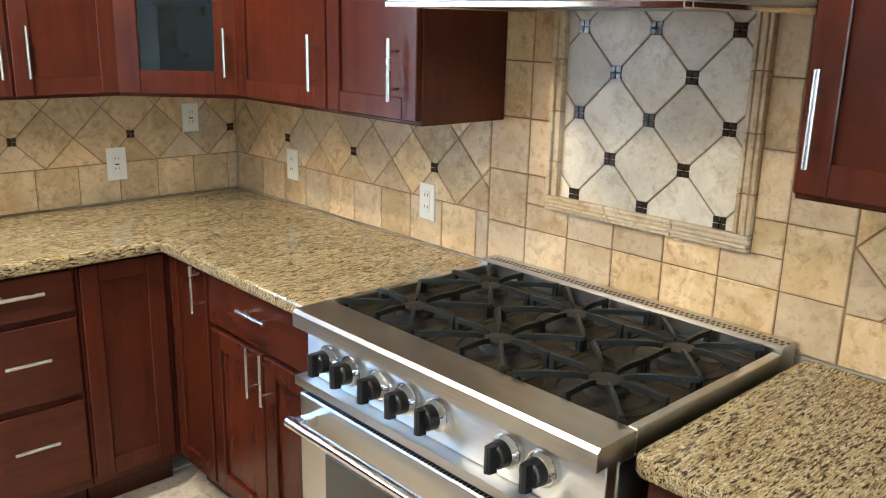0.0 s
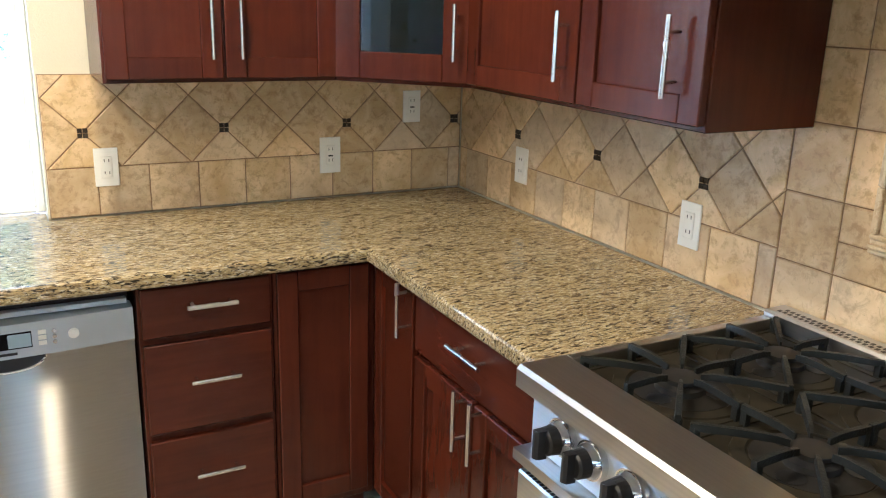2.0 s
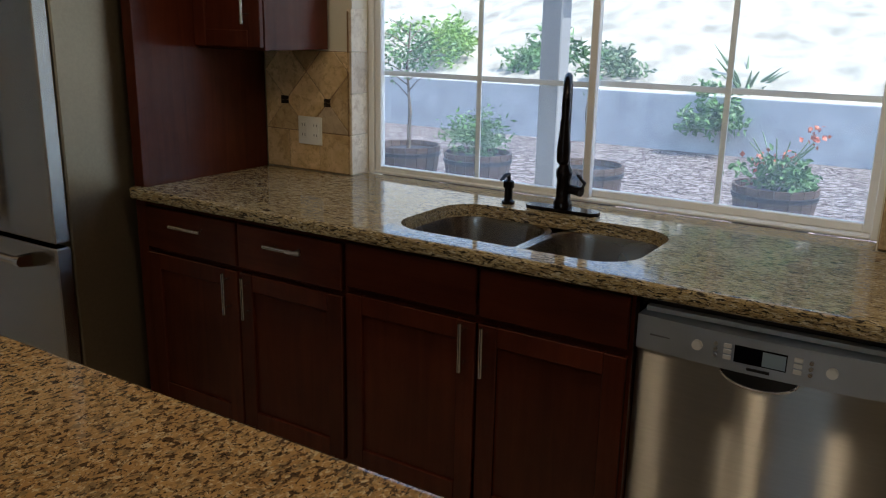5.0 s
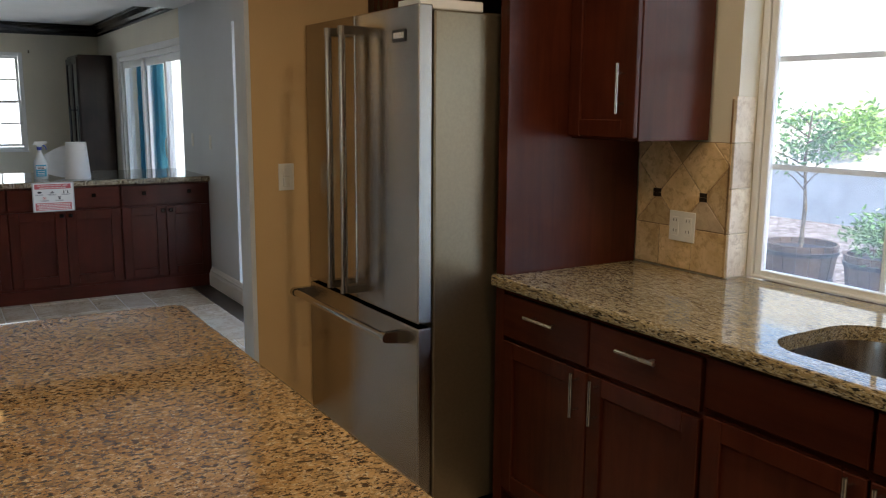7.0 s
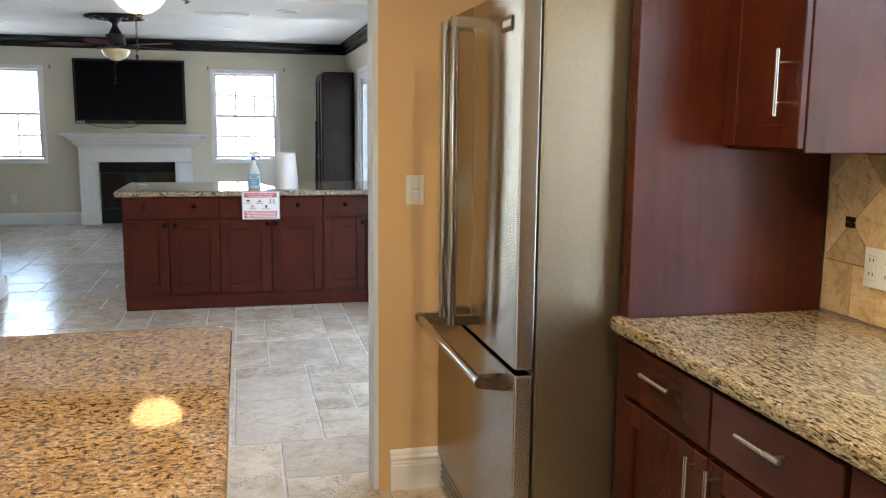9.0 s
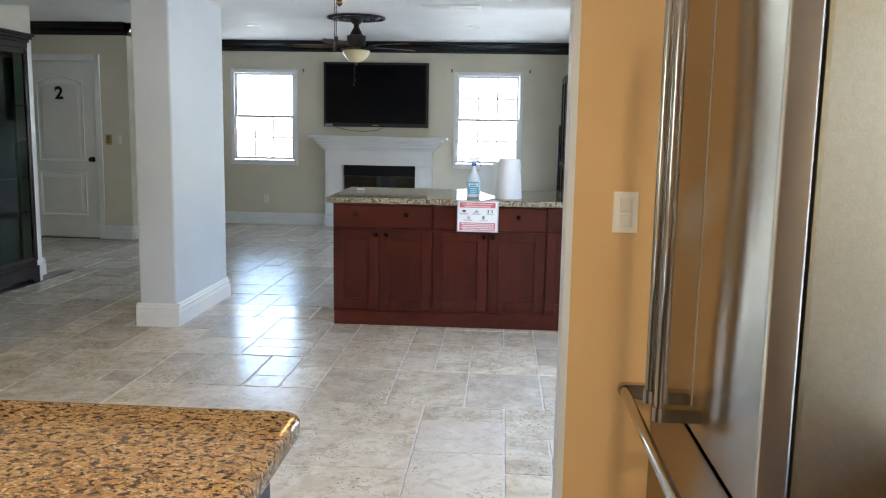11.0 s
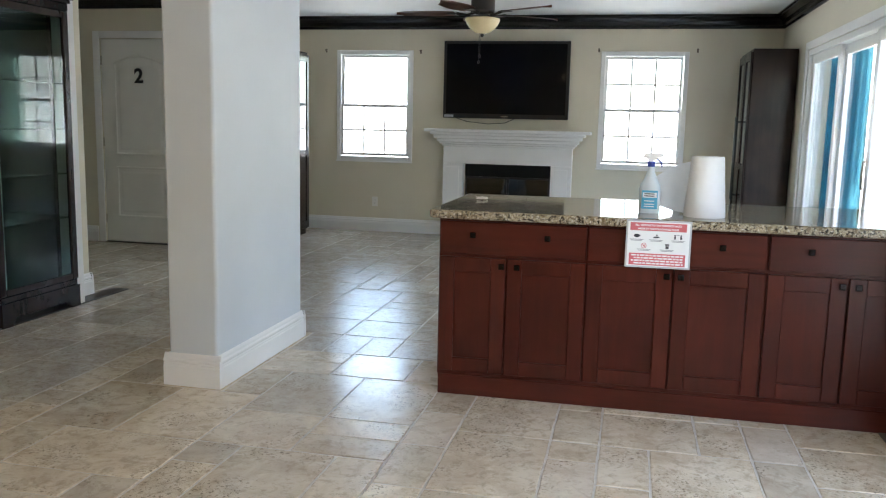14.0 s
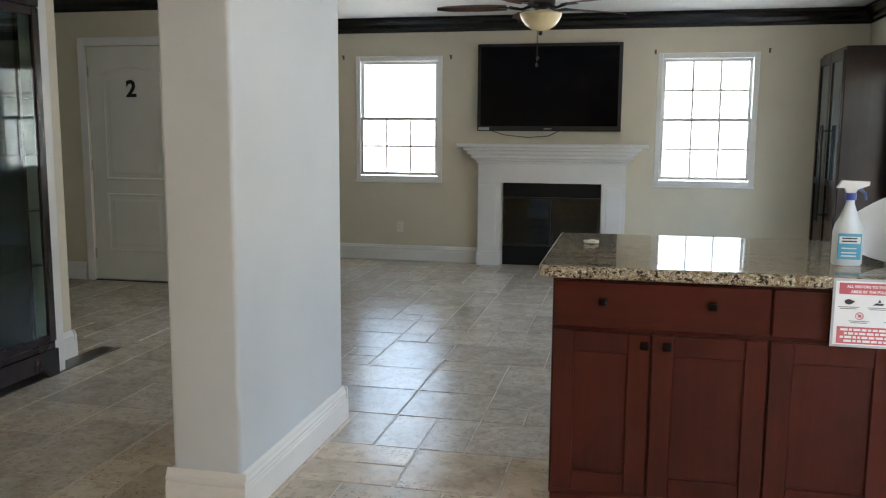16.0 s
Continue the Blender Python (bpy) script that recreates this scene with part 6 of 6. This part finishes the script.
def planter(x, y, label):
    t = thing("planter", pose(x, y, -0.03), label, "planter", "barrel planters")
    n = 18
    for i in range(n):
        a0, a1 = 2 * math.pi * i / n + 0.01, 2 * math.pi * (i + 1) / n - 0.01
        bm = bmesh.new()
        pts = []
        for r, z in ((0.25, 0.0), (0.285, 0.2), (0.31, 0.40)):
            pts.append([bm.verts.new((rr_ * math.cos(a), rr_ * math.sin(a), z)) for rr_ in (r, r - 0.022) for a in (a0, a1)])
        for p0, p1 in zip(pts, pts[1:]):
            for u, w in ((0, 1), (1, 3), (3, 2), (2, 0)):
                bm.faces.new((p0[u], p0[w], p1[w], p1[u]))
        bm.faces.new((pts[0][0], pts[0][1], pts[0][3], pts[0][2]))
        bm.faces.new((pts[-1][0], pts[-1][1], pts[-1][3], pts[-1][2]))
        bmesh.ops.recalc_face_normals(bm, faces=bm.faces)
        part("stave", bm, BARREL, t)
    for r, z in ((0.266, 0.08), (0.302, 0.31)):
        bm = bmesh.new()
        lathe(bm, (0, 0, z), [(r + 0.002, 0), (r + 0.006, 0), (r + 0.010, 0.035), (r + 0.004, 0.035)], 30)
        part("hoop", bm, HOOP, t, "dark iron hoop")
    bm = bmesh.new()
    cyl(bm, (0, 0, 0.05), (0, 0, 0.34), 0.24, 0.285, 20)
    part("soil", bm, MULCH, t, "dark potting soil")
    return t


rr = random.Random(11)
planter(-5.74, 4.0, "half-barrel planter with a small slender tree")
tr = thing("potted_tree", pose(-5.74, 4.0, 0.31), "slender young tree with airy green foliage", "tree")
bm = bmesh.new()
tube(bm, [(0, 0, 0), (0.01, 0.01, 0.35), (-0.02, 0, 0.75), (0.01, 0.01, 1.15)], [0.022, 0.018, 0.013, 0.006], 8)
for i in range(12):
    z = 0.5 + 0.05 * i
    a = rr.uniform(0, 6.3)
    l = rr.uniform(0.2, 0.42)
    tube(bm, [(0, 0, z), (l * 0.5 * math.cos(a), l * 0.5 * math.sin(a), z + 0.1), (l * math.cos(a), l * math.sin(a), z + 0.16)], [0.007, 0.005, 0.002], 5)
part("trunk", bm, BARK, tr)
leaves(rr, 700, (0, 0, 0.85), 0.28, 0.055, 0.7, "leaf_green", parent=tr, name="crown")
planter(-4.98, 4.0, "half-barrel planter with a low green shrub")
sh1 = thing("potted_shrub", pose(-4.98, 4.0, 0.31), "low dense green shrub in a half barrel", "shrub")
leaves(rr, 1300, (0, 0, 0.20), 0.30, 0.06, 0.5, "leaf_green", 0.3, sh1)
planter(-3.93, 4.0, "half-barrel planter with a slender shrub")
sh3 = thing("potted_tree", pose(-3.93, 4.0, 0.31), "slender shrub with drooping leaves in a half barrel", "shrub")
bm = bmesh.new()
tube(bm, [(0, 0, 0), (-0.03, 0, 0.5), (0.02, 0, 1.1)], [0.018, 0.013, 0.005], 8)
part("trunk", bm, BARK, sh3)
leaves(rr, 260, (-0.22, 0, 0.95), 0.32, 0.08, 0.6, "leaf_green", parent=sh3, name="crown")
planter(-2.43, 4.0, "half-barrel planter with a red-flowered plant")
sh4 = thing("potted_flowers", pose(-2.43, 4.0, 0.31), "leggy geranium with orange red flowers", "flowers")
leaves(rr, 600, (0.08, 0, 0.14), 0.22, 0.06, 0.5, "leaf_green", 0.6, sh4)
leaves(rr, 90, (-0.05, 0, 0.27), 0.24, 0.04, 0.5, "flower_red", 0.8, sh4, "blossom")
bm = bmesh.new()
for i in range(14):
    a, l = rr.uniform(0, 6.3), rr.uniform(0.1, 0.35)
    tube(bm, [(0, 0, 0), (l * 0.5 * math.cos(a), l * 0.5 * math.sin(a), 0.25), (l * math.cos(a), l * math.sin(a), rr.uniform(0.22, 0.42))], 0.005, 5)
part("stems", bm, LEAF["leaf_grey"], sh4)
for x, y, z, r, n, mt_, lab in ((-8.6, 9.2, 1.25, 0.75, 1400, "leaf_lime", "bright lime green bush on the slope"), (-7.0, 9.0, 1.0, 0.55, 1000, "leaf_green", "green bush above the wall"),
                            (-5.6, 8.9, 1.0, 0.5, 800, "leaf_grey", "grey green bush above the wall"), (-3.95, 8.0, 0.50, 0.55, 1100, "leaf_green", "green shrub hanging over the wall"),
                            (-1.0, 9.0, 1.0, 0.5, 600, "leaf_grey", "pale succulent clump above the wall"), (-10.6, 9.5, 1.4, 0.8, 900, "leaf_green", "green bush on the slope")):
    s = thing("bush", pose(x, y, z - 0.35), lab, "bush")
    leaves(rr, n, (0, 0, 0.3), r * 0.62, 0.11, 0.7, mt_, 0.4, s)
# unseen trees, added to darken the sky mirrored in the worktop
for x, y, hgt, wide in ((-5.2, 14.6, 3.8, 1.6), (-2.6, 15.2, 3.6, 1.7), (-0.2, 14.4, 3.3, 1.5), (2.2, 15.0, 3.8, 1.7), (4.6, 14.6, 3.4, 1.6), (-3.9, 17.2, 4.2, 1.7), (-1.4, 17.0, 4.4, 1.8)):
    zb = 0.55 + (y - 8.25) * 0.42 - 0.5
    t = thing("tree", pose(x, y, zb), "dense dark green tree added out of view on the slope", "tree", "trees on the slope")
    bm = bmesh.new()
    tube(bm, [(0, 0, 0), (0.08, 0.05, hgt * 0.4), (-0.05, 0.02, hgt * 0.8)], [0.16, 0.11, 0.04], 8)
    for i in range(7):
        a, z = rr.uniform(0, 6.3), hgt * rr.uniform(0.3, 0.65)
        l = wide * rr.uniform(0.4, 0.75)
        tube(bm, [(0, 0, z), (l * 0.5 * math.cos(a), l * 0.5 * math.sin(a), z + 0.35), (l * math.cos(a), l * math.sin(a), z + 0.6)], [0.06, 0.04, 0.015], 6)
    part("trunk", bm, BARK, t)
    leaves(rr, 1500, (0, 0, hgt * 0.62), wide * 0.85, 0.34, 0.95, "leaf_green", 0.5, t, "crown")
ag = thing("agave", pose(-3.85, 8.9, 0.58), "spiky green agave above the wall", "agave")
for i in range(22):
    a, l = rr.uniform(0, 6.3), rr.uniform(0.35, 0.6)
    up = rr.uniform(0.4, 1.2)
    bm = bmesh.new()
    tube(bm, [(0, 0, 0), (l * 0.5 * math.cos(a), l * 0.5 * math.sin(a), l * up * 0.6), (l * math.cos(a), l * math.sin(a), l * up)], [0.03, 0.026, 0.003], 5)
    part("leaf", bm, LEAF["leaf_grey"], ag)
post = thing("patio_post", pose(-3.075, 1.45, -0.16), "grey painted wooden patio post", "post")
part("shaft", B(-0.055, 0.055, -0.055, 0.055, 0.0, 2.75, 0.006), plain("post_paint", (0.20, 0.20, 0.205), 0.7, 0, 0.08, 5), post)
part("bracket", B(-0.14, 0.14, -0.05, 0.05, 1.80, 1.86, 0.01), plain("bracket_brown", (0.09, 0.07, 0.06), 0.7), post)
# white fence beyond the living room and screen beside the patio door
FENCE = plain("white_fence", (0.80, 0.80, 0.78), 0.6, 0, 0.04, 2)
fence = thing("fence", pose(-18.5, 0, -0.16), "white vinyl garden fence", "fence")
for i in range(13):
    y = -9 + i * 1.0
    part("post", B(-0.06, 0.06, y - 0.06, y + 0.06, 0, 1.95, 0.01), FENCE, fence)
    part("panel", B(-0.015, 0.015, y + 0.062, y + 0.938, 0.05, 1.85), FENCE, fence)
cur = thing("outdoor_curtain", pose(-13.40, 0.22, -0.16), "blue-green outdoor curtain panel on the patio", "curtain")
bm = bmesh.new()
cols = []
for i in range(60):
    u = i / 59
    cols.append([bm.verts.new((u * 1.45, 0.05 * math.sin(u * 46) * (1 - 0.2 * v), 0.05 + 2.25 * v)) for v in (0, 0.5, 1)])
for a, b in zip(cols, cols[1:]):
    for i in range(2):
        bm.faces.new((a[i], b[i], b[i + 1], a[i + 1]))
bmesh.ops.solidify(bm, geom=bm.faces[:], thickness=0.003)
part("cloth", bm, plain("teal_cloth", (0.10, 0.33, 0.42), 0.8), cur, smooth=True)
bm = bmesh.new()
cyl(bm, (-0.1, 0, 2.32), (2.2, 0, 2.32), 0.015, n=10)
part("rod", bm, BLACK, cur)
part("rod_post", B(-0.14, -0.08, -0.03, 0.03, 0.0, 2.36), FENCE, cur)

# ---- tiled surfaces ----
def clip(poly, x0, x1, z0, z1):
    """Clips a polygon of (x, z) to a rectangle."""
    for axis, lim, sign in ((0, x0, 1), (0, x1, -1), (1, z0, 1), (1, z1, -1)):
        out = []
        for i in range(len(poly)):
            a, b = poly[i - 1], poly[i]
            da, db = sign * (a[axis] - lim), sign * (b[axis] - lim)
            if (da >= 0) != (db >= 0):
                s = da / (da - db)
                out.append((a[0] + s * (b[0] - a[0]), a[1] + s * (b[1] - a[1])))
            if db >= 0:
                out.append(b)
        poly = out
        if len(poly) < 3:
            return []
    return poly


def inset(poly, g):
    """Moves each side of a convex polygon inwards by g."""
    area = sum(poly[i - 1][0] * poly[i][1] - poly[i][0] * poly[i - 1][1] for i in range(len(poly))) / 2
    if abs(area) < 4e-4:
        return []
    if area < 0:
        poly = poly[::-1]
    pts = [Vector(p) for p in poly]
    pts = [p for i, p in enumerate(pts) if (p - pts[i - 1]).length > 1e-4]
    big = [(-9, -9), (9, -9), (9, 9), (-9, 9)]
    out = [Vector((p[0] + pts[0].x, p[1] + pts[0].y)) for p in big]
    for i in range(len(pts)):
        a, b = pts[i - 1], pts[i]
        d = (b - a).normalized()
        n = Vector((-d.y, d.x))
        c = a + n * g
        nxt = []
        for j in range(len(out)):
            p, q = out[j - 1], out[j]
            dp, dq = (p - c).dot(n), (q - c).dot(n)
            if (dp >= 0) != (dq >= 0):
                nxt.append(p + (q - p) * (dp / (dp - dq)))
            if dq >= 0:
                nxt.append(q)
        out = nxt
        if len(out) < 3:
            return []
    return [(p.x, p.y) for p in out]


def tile(parent, poly, mat=None, g=0.0016, y0=0.012, y1=0.0, name="tile"):
    """One tile with softened edges, its face at local y1."""
    p = inset(poly, g)
    q = inset(poly, g + 0.0022)
    if len(p) < 3:
        return None
    cx, cz = sum(a[0] for a in p) / len(p), sum(a[1] for a in p) / len(p)
    if len(q) != len(p):
        rad = max(0.01, min(math.hypot(x - cx, z - cz) for x, z in p))
        k = 1 - 0.0028 / rad
        q = [(cx + (x - cx) * k, cz + (z - cz) * k) for x, z in p]
    bm = bmesh.new()
    back = [bm.verts.new((x - cx, y0, z - cz)) for x, z in p]
    mid = [bm.verts.new((x - cx, y1 + 0.002, z - cz)) for x, z in p]
    front = [bm.verts.new((x - cx, y1, z - cz)) for x, z in q]
    k = len(p)
    bm.faces.new(front)
    for a, b in ((back, mid), (mid, front)):
        for i in range(k):
            bm.faces.new((a[i], a[(i + 1) % k], b[(i + 1) % k], b[i]))
    bmesh.ops.recalc_face_normals(bm, faces=bm.faces)
    ob = part(name, bm, mat or TILE, parent)
    ob.location = (cx, 0, cz)
    return ob


def rect(x0, x1, z0, z1):
    return [(x0, z0), (x1, z0), (x1, z1), (x0, z1)]


def diamonds(parent, x0, x1, z0, z1, xk, zk, px, pz, every, mat=None, dot=0.031):
    """Squares set on their corners, with mosaic insets at every so-manyth corner; (xk, zk) is a corner with an inset."""
    hx, hz = px / 2, pz / 2
    dots = set()
    for i in range(-24, 25):
        for j in range(-6, 7):
            if (i + j) % 2:
                continue
            vx, vz = xk + i * hx, zk + j * hz
            if every == 1 or (j == 0 and i % 4 == 0):
                if x0 < vx + dot * 0.2 and vx - dot * 0.2 < x1 and z0 < vz < z1:
                    dots.add((vx, vz))
            cx, cz = vx + hx, vz
            poly = [(cx - hx, cz), (cx, cz - hz), (cx + hx, cz), (cx, cz + hz)]
            c = clip(poly, x0, x1, z0, z1)
            if c:
                tile(parent, c, mat)
    for vx, vz in dots:
        c = clip(rect(vx - dot / 2, vx + dot / 2, vz - dot / 2, vz + dot / 2), x0, x1, z0, z1)
        if len(c) < 3:
            continue
        xs, zs = [p[0] for p in c], [p[1] for p in c]
        bm = bmesh.new()
        for a in range(2):
            for b in range(2):
                w, h = (max(xs) - min(xs)) / 2, (max(zs) - min(zs)) / 2
                box(bm, min(xs) + a * w + 0.0008, min(xs) + (a + 1) * w - 0.0008, -0.003, 0.01, min(zs) + b * h + 0.0008, min(zs) + (b + 1) * h - 0.0008, 0.0008)
        part("mosaic_inset", bm, MOSAIC, parent, "dark glass mosaic inset")


def backing(name, m, pieces, label):
    t = thing(name, m, label, "backsplash", kind="structure")
    bm = bmesh.new()
    for a in pieces:
        box(bm, a[0], a[1], 0.004, 0.011, a[2], a[3])
    part("grout", bm, GROUT, t)
    return t


ZB, ZM, ZT = 0.916, 1.0665, 1.346
b = backing("backsplash", pose(0, 0, 0), [(-1.410, 0.0, ZB, ZT)], "honey travertine backsplash with diamonds and mosaic insets")
diamonds(b, -1.410, -0.002, ZM, ZT, -0.877, 1.172, 0.2118, 0.213, 4)
xs = [-1.410] + [-1.268 + 0.1525 * i for i in range(9)] + [-0.002]
for a, c in zip(xs, xs[1:]):
    if c - a > 0.01:
        tile(b, rect(a, c, ZB, ZM))
b = backing("backsplash", pose(0, 0, 0), [(-3.649, -3.222, ZB, 1.376)], "honey travertine backsplash with diamonds beside the window")
diamonds(b, -3.649, -3.222, 1.068, 1.376, -3.440 + 0.1095 - 0.2118, 1.184, 0.2118, 0.225, 9)
for vx in (-3.550, -3.331):
    bm = bmesh.new()
    for i in range(2):
        for j in range(2):
            box(bm, vx - 0.0155 + i * 0.0158, vx - 0.0008 + i * 0.0158, -0.003, 0.01, 1.168 + j * 0.0158, 1.183 + j * 0.0158, 0.0008)
    part("mosaic_inset", bm, MOSAIC, b, "dark glass mosaic inset")
xs = [-3.649, -3.53, -3.376, -3.222]
for a, c in zip(xs, xs[1:]):
    tile(b, rect(a, c, ZB, 1.068))
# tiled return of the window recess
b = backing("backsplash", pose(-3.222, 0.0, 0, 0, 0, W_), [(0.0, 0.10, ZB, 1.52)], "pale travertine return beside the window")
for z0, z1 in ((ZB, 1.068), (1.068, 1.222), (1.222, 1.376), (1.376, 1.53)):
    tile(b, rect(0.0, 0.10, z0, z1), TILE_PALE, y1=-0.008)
b = backing("backsplash", pose(0, 0, 0, 0, 0, E), [(0.0, 1.475, ZB, ZT), (1.475, 2.52, ZB, 1.66), (2.52, 3.36, ZB, 1.33)], "honey travertine backsplash behind the range")
diamonds(b, 0.002, 1.474, ZM, ZT, 1.233, 1.168, 0.2105, 0.208, 4)
xs = [0.002, 0.05] + [0.05 + 0.1525 * i for i in range(1, 10)] + [1.474]
for a, c in zip(xs, xs[1:]):
    if c - a > 0.02:
        tile(b, rect(a, c, ZB, ZM))
rows = [0.916, 1.047, 1.202, 1.357, 1.512, 1.655]
xs = [1.475, 1.622] + [1.622 + 0.1506 * i for i in range(1, 6)] + [2.52]
PX0, PX1, PZ0 = 1.700, 2.298, 1.120
for z0, z1 in zip(rows, rows[1:]):
    for a, c in zip(xs, xs[1:]):
        r = rect(a, c, z0, z1)
        if z0 < PZ0 < z1 and c > PX0 + 0.01 and a < PX1 - 0.01:
            tile(b, clip(r, a, c, z0, PZ0))
            for q in (clip(r, a, PX0, PZ0, z1) if a < PX0 else [], clip(r, PX1, c, PZ0, z1) if c > PX1 else []):
                if q:
                    tile(b, q)
        elif z0 >= PZ0 and c > PX0 + 0.01 and a < PX1 - 0.01:
            for q in (clip(r, a, PX0, z0, z1) if a < PX0 else [], clip(r, PX1, c, z0, z1) if c > PX1 else []):
                if q:
                    tile(b, q)
        else:
            tile(b, r)
diamonds(b, 2.522, 3.36, 1.035, 1.32, 2.735, 1.18, 0.2105, 0.214, 4)
for i in range(5):
    tile(b, rect(2.522 + 0.1525 * i, 2.674 + 0.1525 * i, ZB, 1.035))
# framed panel over the range
pn = backing("tile_panel", pose(0, 0, 0, 0, 0, E), [(1.735, 2.265, 1.15, 1.66)], "framed panel of pale travertine diamonds with mosaic insets")
diamonds(pn, 1.737, 2.263, 1.154, 1.66, 2.003, 1.390, 0.2135, 0.217, 1, TILE_PALE, 0.034)


def rail(x0, x1, z0, z1, along):
    bm = bmesh.new()
    for a, b2, h in ((0.0, 0.010, 0.016), (0.010, 0.018, 0.022), (0.018, 0.030, 0.013), (0.030, 0.040, 0.018)):
        if along == 'z':
            s = 1 if x0 < 1.9 else -1
            e = x0 if x0 < 1.9 else x1
            box(bm, e + s * a, e + s * b2, -h, 0.010, z0, z1, 0.003, 2)
        else:
            box(bm, x0, x1, -h, 0.010, z0 + a, z0 + b2, 0.003, 2)
    return bm


for k in range(4):
    z0 = PZ0 + 0.0 + k * 0.135
    part("moulding", rail(PX0, PX0 + 0.04, z0 + 0.0405 * (k == 0), z0 + 0.1335, 'z'), MOULD_STONE, pn, "moulded stone frame piece")
    part("moulding", rail(PX1 - 0.04, PX1, z0 + 0.0405 * (k == 0), z0 + 0.1335, 'z'), MOULD_STONE, pn, "moulded stone frame piece")
for k in range(3):
    w = (PX1 - PX0) / 3
    part("moulding", rail(PX0 + w * k + 0.001, PX0 + w * (k + 1) - 0.001, PZ0, PZ0 + 0.04, 'x'), MOULD_STONE, pn, "moulded stone frame piece")

# ---- floor tiles in mixed sizes on a 0.2 m grid ----
rng = random.Random(7)
U = 0.203
GX0, GX1, GY0, GY1 = -14.0, 0.0, -8.0, 0.0
nx, ny = int((GX1 - GX0) / U) + 1, int((GY1 - GY0) / U) + 1
used = np.zeros((nx, ny), bool)
sizes = [(3, 2), (2, 3), (2, 2), (2, 2), (1, 2), (2, 1), (1, 1), (3, 2), (2, 3)]
floor_ob = bpy.data.objects["floor"]
far_v, far_f = [], []
shapes = {}
near = 0
for i in range(nx):
    for j in range(ny):
        if used[i, j]:
            continue
        opts = [s for s in sizes if i + s[0] <= nx and j + s[1] <= ny and not used[i:i + s[0], j:j + s[1]].any()]
        a, c = rng.choice(opts) if opts else (1, 1)
        used[i:i + a, j:j + c] = True
        x0, y0 = GX0 + i * U + 0.0025, GY0 + j * U + 0.0025
        w, d = a * U - 0.005, c * U - 0.005
        cx, cy = x0 + w / 2, y0 + d / 2
        tz = rng.uniform(-0.0012, 0.0008)
        inside = -8.9 < cx < -4.2 and -4.5 < cy < -0.35
        if inside and near < 300:
            near += 1
            kind = (a, c, rng.randrange(3))
            if kind not in shapes:
                edge = []
                for (ax, ay), (bx, by) in zip(((-1, -1), (1, -1), (1, 1), (-1, 1)), ((1, -1), (1, 1), (-1, 1), (-1, -1))):
                    k = 3 * (a if ay == by else c)
                    for q in range(k):
                        u = q / k
                        px, py = (ax + (bx - ax) * u) * w / 2, (ay + (by - ay) * u) * d / 2
                        chip = rng.uniform(0.0, 0.0032) if q else 0.0035
                        edge.append((px - math.copysign(chip, px) * (abs(px) > w / 2 - 0.001), py - math.copysign(chip, py) * (abs(py) > d / 2 - 0.001), -0.010))
                bm = bmesh.new()
                prism(bm, edge, (0, 0, 0.010))
                es = [e for e in bm.edges if all(v.co.z > -0.001 for v in e.verts)]
                bmesh.ops.bevel(bm, geom=es, offset=0.003, segments=1, affect='EDGES', profile=0.5)
                shapes[kind] = done("tile", bm, FLOOR_TILE)
            ob = new("tile", shapes[kind])
            ob.parent = floor_ob
            ob.location = (cx, cy, tz)
        else:
            k = len(far_v)
            e = 0.004
            hx, hy = w / 2, d / 2
            far_v += [(cx - hx, cy - hy, -0.005), (cx + hx, cy - hy, -0.005), (cx + hx, cy + hy, -0.005), (cx - hx, cy + hy, -0.005),
                      (cx - hx + e, cy - hy + e, tz), (cx + hx - e, cy - hy + e, tz), (cx + hx - e, cy + hy - e, tz), (cx - hx + e, cy + hy - e, tz)]
            far_f += [(k + 4, k + 5, k + 6, k + 7)] + [(k + q, k + (q + 1) % 4, k + 4 + (q + 1) % 4, k + 4 + q) for q in range(4)]
me = bpy.data.meshes.new("floor_tiles")
me.from_pydata(far_v, [], far_f)
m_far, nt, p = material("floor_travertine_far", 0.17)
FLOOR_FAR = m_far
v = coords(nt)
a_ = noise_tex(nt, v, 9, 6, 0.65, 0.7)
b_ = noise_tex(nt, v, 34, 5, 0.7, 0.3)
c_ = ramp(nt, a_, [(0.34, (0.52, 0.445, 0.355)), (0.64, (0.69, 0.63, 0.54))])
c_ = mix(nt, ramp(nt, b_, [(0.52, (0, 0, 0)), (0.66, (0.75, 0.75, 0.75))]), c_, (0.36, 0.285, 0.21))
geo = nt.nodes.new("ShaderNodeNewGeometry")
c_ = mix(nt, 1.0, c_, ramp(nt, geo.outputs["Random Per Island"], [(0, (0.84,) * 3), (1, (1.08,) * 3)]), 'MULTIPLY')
nt.links.new(c_, p.inputs["Base Color"])
bump(nt, p, b_, 0.9, 0.0025)
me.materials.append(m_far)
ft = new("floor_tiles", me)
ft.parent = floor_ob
ft["kind"] = "stuff"
ft["label"] = "pale travertine floor tiles further off"
